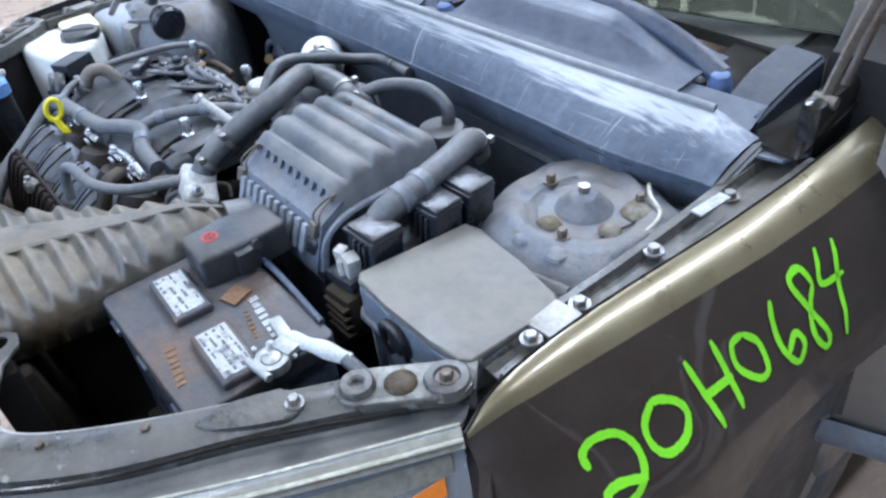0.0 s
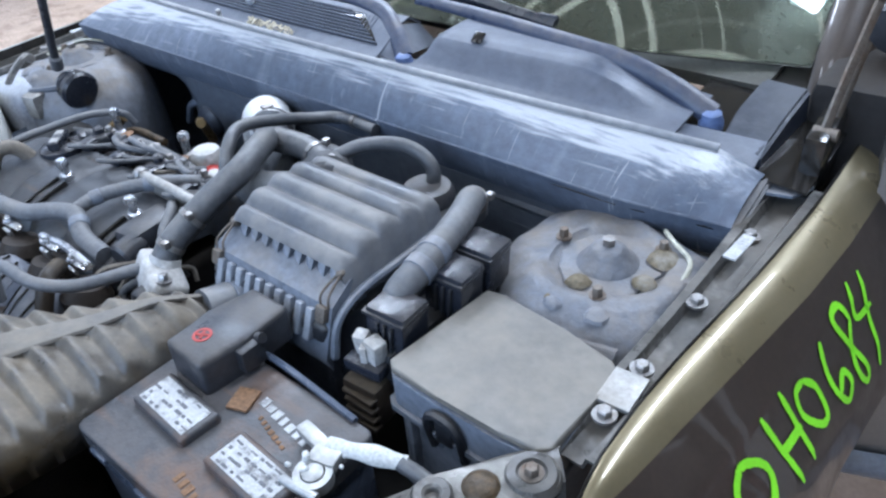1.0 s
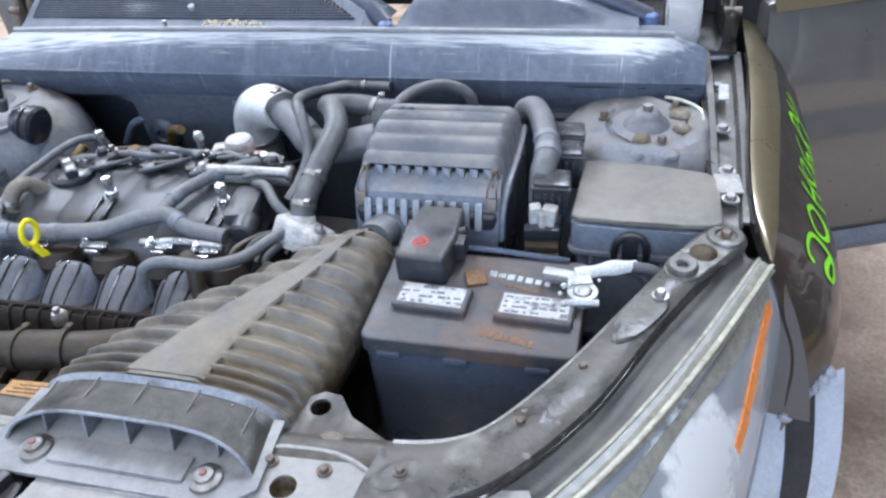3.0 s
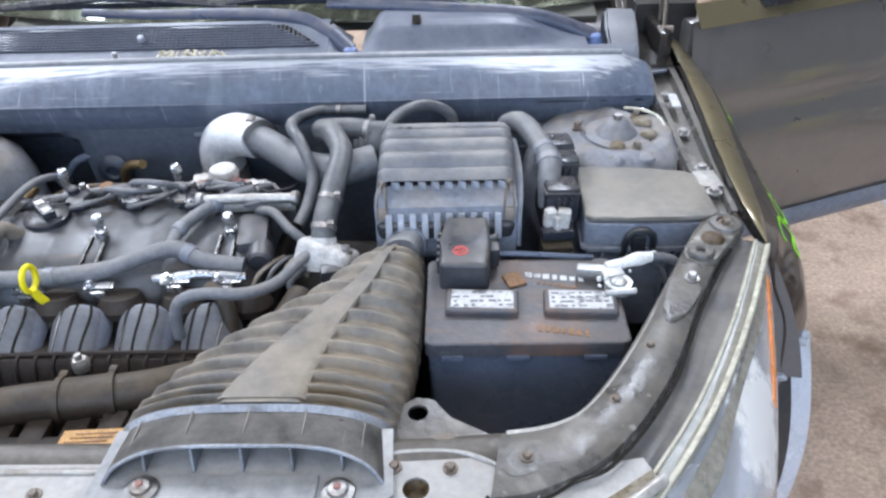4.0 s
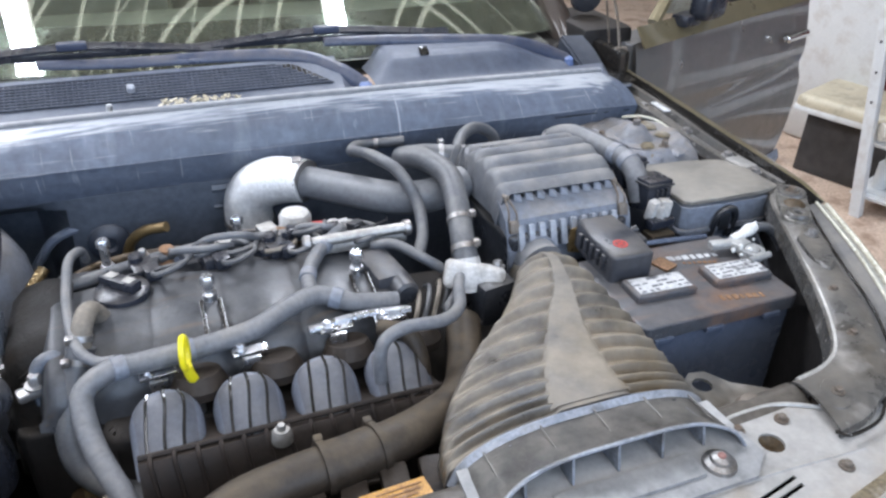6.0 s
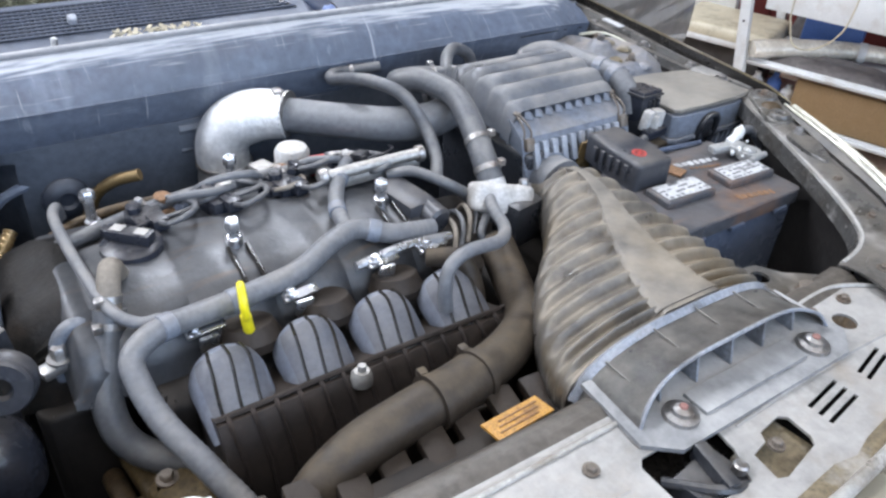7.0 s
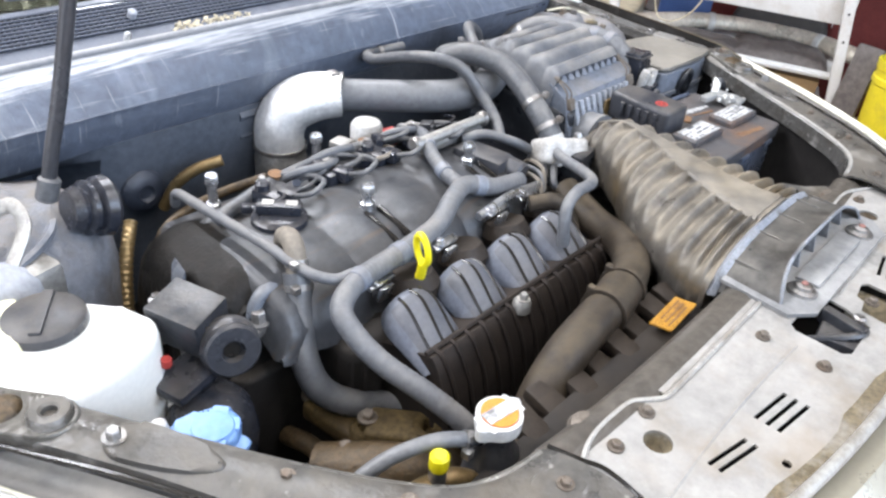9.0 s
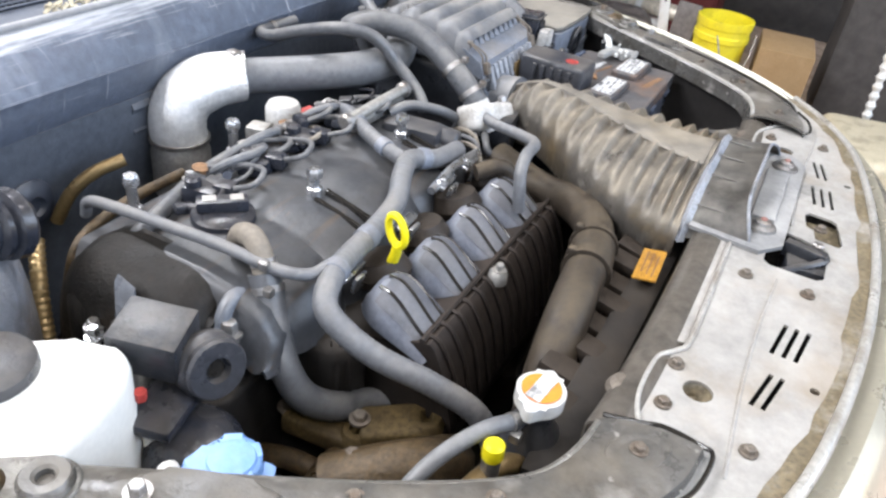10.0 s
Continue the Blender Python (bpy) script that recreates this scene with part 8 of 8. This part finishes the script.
    add_cyl(bm, c + d * 0.014, c + d * 0.025, 0.0095, 14)
    part("sleeve", bm, FRIT, m)
    bm = nb()
    add_lathe(bm, (-0.528, 0.465, 0.76), (-0.528, 0.465, 1), [(0.05, 0), (0.052, 0.03), (0.046, 0.06), (0.036, 0.075), (0.02, 0.082)], 28)
    add_box(bm, (-0.54, 0.49, 0.858), (0.06, 0.05, 0.014), (0, 0, 15), 0.005)
    part("base", bm, PLASTIC_CLEAN, m)
    bm = nb()
    add_cyl(bm, (-0.552, 0.500, 0.878), (-0.552, 0.499, 0.888), 0.006, 6)
    part("red_nut", bm, RED, m)
    bm = nb()
    add_box(bm, (-0.435, 0.50, 0.865), (0.05, 0.02, 0.012), (0, 0, 20), 0.004)
    add_bolt(bm, (-0.435, 0.50, 0.872), 0.009, h=0.014)
    part("bolted_arm", bm, STEEL, m)
    # pump body by the right strut tower
    p = thing("actuator", (-0.58, 0.70, 0.85), "grey ribbed actuator with a black round end", "actuator")
    c, d = Vector((-0.532, 0.736, 0.950)), Vector((0.96, 0.0, -0.20)).normalized()
    bm = nb()
    add_lathe(bm, c, c + d, [(0.024, 0), (0.029, 0.01), (0.027, 0.016), (0.034, 0.020), (0.034, 0.026), (0.029, 0.030), (0.037, 0.034), (0.038, 0.046), (0.033, 0.052), (0.010, 0.054)], 32)
    part("diaphragm", bm, PLASTIC_CLEAN, p, "black ringed diaphragm housing")
    bm = nb()
    add_tube(bm, [(-0.62, 0.72, 0.985), (-0.60, 0.70, 1.0), (-0.60, 0.675, 0.985), (-0.625, 0.66, 0.955)], 0.009, 8, 6, flat=0.6)
    add_box(bm, (-0.60, 0.69, 0.905), (0.05, 0.05, 0.05), (0, 0, 12), 0.01)
    part("bracket", bm, ALU_DULL, p, "bent grey bracket")
    bm = nb()
    add_box(bm, (-0.675, 0.70, 0.84), (0.15, 0.12, 0.20), (0, 0, 4), 0.035, 3)
    part("canister", bm, PALE_CAN, p, "pale dusty canister")
    # prop rod
    bm = nb()
    add_tube(bm, [(-0.548, 0.735, 0.985), (-0.535, 0.735, 1.03), (-0.508, 0.736, 1.11), (-0.44, 0.74, 1.34)], 0.0085, 12, 6)
    r = thing("prop_rod", (-0.548, 0.735, 0.97), "dark bonnet prop rod standing upright", "prop rod")
    part("rod", bm, PLASTIC_GREY, r)
    bm = nb()
    add_cyl(bm, (-0.553, 0.735, 0.972), (-0.543, 0.735, 1.0), 0.0125, 14, 0.003)
    part("grommet", bm, RUBBER, r)


def loose_bits():
    # connector block between the air filter box and the fuse box
    c = thing("connector_block", (0.505, 0.57, 0.82), "black connector block with whitish terminals", "connector")
    bm = nb()
    add_box(bm, (0.507, 0.60, 0.915), (0.045, 0.12, 0.045), (-4, 0, 2), 0.006)
    part("housing", bm, PLASTIC, c)
    for x, y, z, h in ((0.512, 0.578, 0.956, 0.058), (0.522, 0.665, 0.955, 0.06), (0.520, 0.722, 0.955, 0.06)):
        bm = nb()
        add_box(bm, (x, y, z), (0.052, 0.048, h), (-4, 3, 5), 0.005)
        relay = part("relay", bm, PLASTIC_CLEAN, c, "black relay block")
        bm = nb()
        add_box(bm, (x, y, z + h * 0.5 - 0.008), (0.055, 0.051, 0.004), (-4, 3, 5), 0.001)
        part("lid_line", bm, PLASTIC, relay)
        for k in range(3):
            bm = nb()
            add_box(bm, (x - 0.006 + 0.010 * k, y - 0.0255, z - 0.004), (0.004, 0.006, h * 0.7), (-4, 3, 5), 0.0012)
            part("rib", bm, PLASTIC, relay)
    # whitish folded plug below the relays
    bm = nb()
    add_box(bm, (0.494, 0.541, 0.944), (0.017, 0.016, 0.036), (8, 0, 16), 0.004)
    add_box(bm, (0.514, 0.539, 0.946), (0.021, 0.019, 0.030), (0, 6, -8), 0.004)
    add_box(bm, (0.504, 0.531, 0.940), (0.008, 0.012, 0.028), (0, 0, 30), 0.002)
    part("white_plug", bm, WHITE_PART, c, "shiny whitish folded metal plug")
    bm = nb()
    add_box(bm, (0.505, 0.530, 0.925), (0.05, 0.02, 0.016), (0, 0, 6), 0.004)
    part("plug_base", bm, PLASTIC_CLEAN, c)
    bm = nb()
    add_box(bm, (0.505, 0.528, 0.88), (0.05, 0.034, 0.06), (0, 0, 4), 0.008)
    for k in range(4):
        add_box(bm, (0.508, 0.512, 0.855 + 0.014 * k), (0.045, 0.014, 0.006), bevel=0.002)
    part("lower_plug", bm, BROWN_HOSE, c)
    bm = nb()
    add_loft(bm, [[(0.330, 0.526, 0.905), (0.352, 0.522, 0.902), (0.352, 0.519, 0.902), (0.330, 0.523, 0.905)], [(0.326, 0.525, 0.928), (0.351, 0.522, 0.925), (0.351, 0.518, 0.925), (0.326, 0.521, 0.928)], [(0.333, 0.527, 0.945), (0.345, 0.525, 0.948), (0.345, 0.522, 0.948), (0.333, 0.524, 0.945)]])
    single("tape_scrap", bm, BRASS, (0.340, 0.523, 0.905), "small tan tape scrap stuck to the filter box", "clip")
    # dusty wiring and a tan plastic lump down between battery and headlamp
    bm = nb()
    add_tube(bm, [(0.545, 0.15, 0.74), (0.60, 0.20, 0.765), (0.655, 0.262, 0.785), (0.70, 0.33, 0.78), (0.715, 0.41, 0.75)], 0.013, 10, 8)
    single("lamp_wiring", bm, OCHRE_METAL, (0.62, 0.22, 0.76), "dusty tan wiring between the battery and the headlamp", "cable")
    bm = nb()
    add_box(bm, (0.640, 0.300, 0.750), (0.075, 0.050, 0.040), (14, 10, 35), 0.014, 3)
    single("lamp_plug", bm, EDGE_DIRT, (0.640, 0.300, 0.73), "tan dust-covered plug behind the headlamp", "plug")
    # dry leaves and grit on the cowl seal
    rnd = random.Random(21)
    bm = nb()
    for k in range(60):
        x = -0.17 + rnd.uniform(-0.06, 0.08)
        y = cowl_y(x) - 0.004 + rnd.uniform(-0.004, 0.012)
        add_box(bm, (x, y, 1.047 + rnd.uniform(-0.001, 0.006)), (rnd.uniform(0.003, 0.014), rnd.uniform(0.002, 0.006), 0.0015), (rnd.uniform(-40, 40), rnd.uniform(-40, 40), rnd.uniform(0, 180)))
    single("leaf_litter", bm, CREAM_PART, (-0.17, 0.99, 1.045), "dry leaf scraps caught on the cowl seal", "debris", kind="stuff")
    bm = nb()
    x = -0.313
    add_cyl(bm, (x, cowl_y(x) - 0.008, 1.035), (x + 0.002, cowl_y(x) - 0.012, 1.058), 0.005, 10, 0.002)
    single("seal_clip", bm, LABEL, (x, cowl_y(x), 1.045), "white plastic clip on the cowl seal", "clip")
    # hidden gearbox top and brackets under the hoses
    bm = nb()
    add_prism(bm, [(0.06, 0.33), (0.28, 0.36), (0.30, 0.70), (0.06, 0.72)], 0.50, 0.80, 0.03)
    single("gearbox", bm, BODY_DARK, (0.17, 0.5, 0.5), "dark oily gearbox housing under the hoses", "gearbox")
    bm = nb()
    add_prism(bm, rounded(-0.47, 0.25, -0.33, 0.40, 0.03, 3), 0.50, 0.74, 0.02)
    add_tube(bm, [(-0.46, 0.36, 0.76), (-0.42, 0.30, 0.78), (-0.37, 0.27, 0.76), (-0.33, 0.28, 0.72)], 0.03, 12, 6)
    alt = thing("alternator", (-0.40, 0.32, 0.5), "ochre dusty alternator low in the bay", "alternator")
    part("body", bm, OIL_BROWN, alt)
    rnd = random.Random(12)
    for a, b, w, h in (((-0.39, 0.462, 0.735), (-0.378, 0.375, 0.742), 0.040, 0.028), ((-0.374, 0.375, 0.752), (-0.334, 0.315, 0.760), 0.046, 0.030), ((-0.437, 0.343, 0.770), (-0.379, 0.287, 0.768), 0.034, 0.034)):
        a, b = Vector(a), Vector(b)
        d = b - a
        bm = nb()
        add_box(bm, (a + b) / 2, (d.length, w, h), (rnd.uniform(-14, 14), rnd.uniform(-8, 8), math.degrees(math.atan2(d.y, d.x))), 0.009, 3)
        add_lathe(bm, b - Vector((0, 0, 0.02)), b + Vector((0, 0, 1)), [(w * 0.50, 0), (w * 0.52, 0.026), (w * 0.40, 0.034), (w * 0.22, 0.034), (w * 0.20, 0.022)], 18)
        lug = part("mounting_lug", bm, OCHRE_METAL, alt, "ochre dusty cast lug")
        bm = nb()
        add_bolt(bm, a + Vector((0, 0, h * 0.5)), 0.008)
        part("bolt", bm, OLD_BOLT, lug)
    bm = nb()
    add_tube(bm, [(-0.419, 0.475, 0.69), (-0.417, 0.43, 0.705), (-0.415, 0.385, 0.70), (-0.41, 0.35, 0.67)], 0.013, 12, 6)
    part("brown_pipe", bm, OIL_BROWN, alt)
    bm = nb()
    add_box(bm, (0.44, 0.39, 0.69), (0.30, 0.22, 0.02), bevel=0.006)
    add_box(bm, (0.60, 0.22, 0.66), (0.10, 0.14, 0.10), (0, 0, 30), 0.02)
    single("battery_tray", bm, BROWN_HOSE, (0.44, 0.39, 0.68), "dusty black battery tray", "tray")


battery()
ground_cable()
fuse_box()
air_box()
intake_pipe()
engine()
hoses()
thermostat()
intake_duct()
radiator()
front_right_corner()
loose_bits()


# ---- the shed's clutter ----
def rack():
    """A rack turned about twenty degrees from the car; u runs along its front, w into it."""
    foot, way = Vector((2.54, 1.72, 0)), Vector((0.336, -0.942, 0))
    deep = Vector((0.942, 0.336, 0))
    turn = math.degrees(math.atan2(way.y, way.x))

    def at(u, w, z):
        return foot + way * u + deep * w + Vector((0, 0, z))
    r = thing("storage_rack", (2.9, 1.35, 0), "white steel storage rack holding car parts", "rack")
    for u in (0.0, 1.04):
        for w in (0.0, 0.62):
            bm = nb()
            add_box(bm, at(u, w, 0.95), (0.045, 0.05, 1.9), (0, 0, turn), 0.004)
            for v in bm.verts:
                v.co -= way * 0.16 * (v.co.z - 0.3)
            post = part("post", bm, RACK_WHITE, r)
            for z in (0.50, 0.62, 0.74):
                bm = nb()
                add_cyl(bm, at(u - 0.16 * (z - 0.3), w - 0.027, z), at(u - 0.16 * (z - 0.3), w - 0.020, z), 0.006, 10)
                part("bolt_hole", bm, WALL_DARK, post)
    for z in (0.09, 0.325, 0.95, 1.6):
        bm = nb()
        add_box(bm, at(0.52, 0.31, z), (1.06, 0.60, 0.012), (0, 0, turn), 0.003)
        add_box(bm, at(0.52, 0.03, z), (1.00, 0.012, 0.034), (0, 0, turn), 0.003)
        part("shelf", bm, RACK_WHITE, r)
    bm = nb()
    add_box(bm, at(0.52, 0.045, 0.625), (0.99, 0.016, 0.14), (0, 0, turn), 0.004)
    part("front_board", bm, RACK_WHITE, r, "white board across the rack")
    # a bowed bumper bar along the shelf, wrapped with two pale bands
    bm = nb()
    bar = [(2.55, 1.69, 0.385), (2.72, 1.61, 0.388), (2.96, 1.46, 0.39), (3.10, 1.25, 0.39), (3.16, 0.98, 0.388), (3.12, 0.72, 0.384)]
    add_tube(bm, bar, lambda t: 0.040 + 0.003 * math.sin(9 * t), 14, 10, flat=0.8)
    b = single("bumper_bar", bm, BAR_FOIL, (2.9, 1.3, 0.33), "silvery tan bumper bar lying on the rack shelf", "car part")
    for p, q in ((bar[2], bar[3]), (bar[4], bar[5])):
        p, q = Vector(p), Vector(q)
        bm = nb()
        add_tube(bm, [p + (q - p) * 0.10, p + (q - p) * 0.22], 0.046, 14, 3, flat=0.8)
        part("pale_band", bm, RACK_WHITE, b, "white tape band")
    # folded arch liners and odd parts lying in front of and behind the bar
    for u0, u1, w0, w1, h, tone, word in ((0.10, 0.60, 0.04, 0.30, 0.030, TAUPE, "grey-brown"), (0.56, 1.00, 0.05, 0.36, 0.045, TAUPE, "grey-brown"), (0.50, 1.00, 0.52, 0.60, 0.19, WALL_DARK, "dark grey"), (0.06, 0.30, 0.50, 0.58, 0.15, TAUPE, "grey-brown")):
        bm = nb()

        def lump(p, q):
            rise = h * (0.35 + 0.65 * math.sin(math.pi * min(1.0, max(0.0, q))) ** 0.5)
            n = noise.noise(Vector((u0 + 6 * p, 5 * q, h * 30)))
            edge = 1 - max(abs(2 * p - 1), abs(2 * q - 1)) ** 6
            return at(u0 + (u1 - u0) * p, w0 + (w1 - w0) * q, 0.336 + edge * rise * (1 + 0.45 * n))
        add_sheet(bm, lump, 26, 14, 0.004)
        single("liner_part", bm, tone, tuple(at((u0 + u1) / 2, (w0 + w1) / 2, 0.332)), word + " plastic arch liner lying on the rack shelf", "car part", group="liners on the rack")
    # a blue box standing behind the bar
    bm = nb()
    add_box(bm, at(0.27, 0.44, 0.431), (0.26, 0.20, 0.20), (0, 0, turn + 5), 0.02)
    add_box(bm, at(0.27, 0.44, 0.535), (0.28, 0.22, 0.02), (0, 0, turn + 5), 0.006)
    single("blue_box", bm, BLUE_DARK, (3.05, 1.6, 0.33), "blue plastic box on the rack", "box")
    bm = nb()
    add_box(bm, at(0.62, 0.28, 0.19), (0.74, 0.44, 0.185), (0, 0, turn - 2), 0.006)
    c = single("cardboard_box", bm, CARD, (2.95, 1.2, 0.09), "brown cardboard box on the lowest rack shelf", "box", group="cardboard boxes")
    bm = nb()
    add_box(bm, at(0.62, 0.28, 0.284), (0.74, 0.05, 0.002), (0, 0, turn - 2))
    part("tape", bm, CREAM_PART, c)
    for u, h, tone in ((0.06, 0.15, RACK_WHITE), (0.14, 0.17, BLUE_DARK), (0.21, 0.13, RACK_WHITE)):
        bm = nb()
        p = at(u, 0.14, 0.098)
        add_lathe(bm, p, p + Vector((0, 0, 1)), [(0.030, 0), (0.032, 0.01), (0.032, h * 0.75), (0.014, h * 0.88), (0.014, h)], 16)
        single("bottle", bm, tone, tuple(p), "plastic fluid bottle on the lowest rack shelf", "bottle", group="bottles on the rack")
    # loop of thin wire hanging from above in front of the board
    bm = nb()
    add_tube(bm, [(2.60, 1.59, 1.58), (2.59, 1.585, 0.90), (2.57, 1.575, 0.60), (2.57, 1.56, 0.53), (2.575, 1.535, 0.465), (2.58, 1.49, 0.445), (2.60, 1.43, 0.465), (2.61, 1.37, 0.53), (2.63, 1.35, 0.62), (2.64, 1.345, 0.90), (2.66, 1.34, 1.58)], 0.0035, 6, 6)
    single("hanging_wire", bm, CREAM_PART, (2.62, 1.46, 1.5), "thin tan wire loop hanging from the rack", "wire")
    # grey panel leaning between the rack and the bucket
    bm = nb()
    add_box(bm, (2.86, 0.655, 0.255), (0.03, 0.12, 0.51), (0, 8, -12), 0.012, 2)
    single("leaning_panel", bm, TAUPE, (2.86, 0.67, 0), "scuffed grey-brown plastic panel leaning on the rack", "panel")
    bm = nb()
    add_box(bm, (3.6, 1.8, 0.63), (0.3, 2.4, 1.26), bevel=0.02)
    cab = single("red_cabinet", bm, RED_DARK, (3.6, 1.8, 0), "dark red steel cabinet behind the rack", "cabinet")
    for y in (1.0, 1.8, 2.6):
        bm = nb()
        add_box(bm, (3.445, y, 0.64), (0.014, 0.77, 1.16), bevel=0.005)
        part("cabinet_door", bm, RED_DARK, cab)


def pail(x, y):
    b = thing("bucket", (x, y, 0), "yellow plastic bucket, stained inside", "bucket")
    bm = nb()
    add_lathe(bm, (x, y, 0.12), (x, y, 1), [(0.105, 0), (0.109, 0.01), (0.120, 0.27), (0.127, 0.275), (0.127, 0.30), (0.122, 0.305), (0.122, 0.33), (0.127, 0.335), (0.129, 0.37), (0.122, 0.372), (0.108, 0.02)], 32)
    part("shell", bm, YELLOW_DUSTY, b)
    bm = nb()
    add_tube(bm, [(x - 0.15, y, 0.44), (x - 0.17, y - 0.05, 0.34), (x - 0.15, y - 0.12, 0.29), (x - 0.06, y - 0.15, 0.34), (x, y - 0.15, 0.44)], 0.004, 6, 6)
    part("wire_handle", bm, STEEL, b)
    bm = nb()
    add_box(bm, (x, y, 0.06), (0.36, 0.36, 0.12), bevel=0.006)
    single("wood_block", bm, CARD, (x, y, 0), "brown wooden block under the bucket", "block")


rack()
pail(2.86, 0.47)
bm = nb()
add_box(bm, (2.95, 0.18, 0.21), (0.35, 0.24, 0.42), (0, 0, 6), 0.006)
single("cardboard_box", bm, CARD, (2.95, 0.18, 0), "upright brown cardboard box beside the bucket", "box", group="cardboard boxes")
bm = nb()
add_box(bm, (3.4, -0.45, 0.5), (0.5, 0.9, 1.0), (0, 0, 4), 0.02)
dark_cabinet = single("dark_cabinet", bm, WALL_DARK, (3.4, -0.45, 0), "dark brown steel cabinet against the wall", "cabinet")
for y in (-0.67, -0.24):
    bm = nb()
    add_box(bm, (3.142 + 0.07 * (y + 0.45), y, 0.52), (0.014, 0.41, 0.90), (0, 0, 4), 0.004)
    part("cabinet_door", bm, WALL_DARK, dark_cabinet)
bm = nb()
add_tube(bm, [(2.55, -0.24, 0.0), (2.55, -0.20, 0.6), (2.56, -0.16, 1.2), (2.56, -0.14, 4.0)], 0.016, 8, 10, wave=0.004, pitch=0.04)
single("rope", bm, RACK_WHITE, (2.55, -0.2, 0), "pale twisted rope hanging to the floor", "rope")
bm = nb()
add_box(bm, (2.3, -0.35, 0.16), (0.5, 0.5, 0.32), (0, 0, 14), 0.05, 3)
single("sack", bm, CREAM_PART, (2.3, -0.35, 0), "tan folded sack on the floor", "sack")
# white seat cushion and panel past the open door
bm = nb()
add_box(bm, (2.84, 2.02, 0.345), (0.48, 0.40, 0.09), (0, 0, -70), 0.035, 3)
cushion = single("seat_cushion", bm, CREAM_PART, (2.84, 2.02, 0.30), "dirty cream seat cushion on a dark crate", "cushion")
bm = nb()
add_box(bm, (2.84, 2.02, 0.322), (0.484, 0.404, 0.034), (0, 0, -70), 0.012, 2)
part("side_panel", bm, RACK_WHITE, cushion, "dirty white cushion side")
bm = nb()
add_box(bm, (2.86, 2.02, 0.15), (0.40, 0.30, 0.296), (0, 0, -70), 0.01)
single("crate", bm, WALL_DARK, (2.86, 2.02, 0), "dark plastic crate under the cushion", "crate")
bm = nb()
add_box(bm, (2.95, 2.33, 0.455), (0.05, 0.42, 0.9), (0, -8, 12), 0.015)
single("storage_box", bm, RACK_WHITE, (2.95, 2.33, 0), "white painted metal locker leaning upright", "box")
bm = nb()
add_lathe(bm, (2.38, 2.33, 0.0), (2.38, 2.33, 1), [(0.10, 0.0), (0.10, 0.05), (0.03, 0.07), (0.03, 0.25), (0.06, 0.27), (0.05, 0.29)], 20)
single("jack_stand", bm, PLASTIC, (2.38, 2.33, 0), "black steel jack stand on the floor", "jack stand")
bm = nb()
add_box(bm, (1.3, 2.35, 0.06), (0.3, 0.2, 0.1), (0, 0, 20), 0.02)
single("blue_tray", bm, BLUE_DARK, (1.3, 2.35, 0), "blue plastic tray on the floor", "tray")
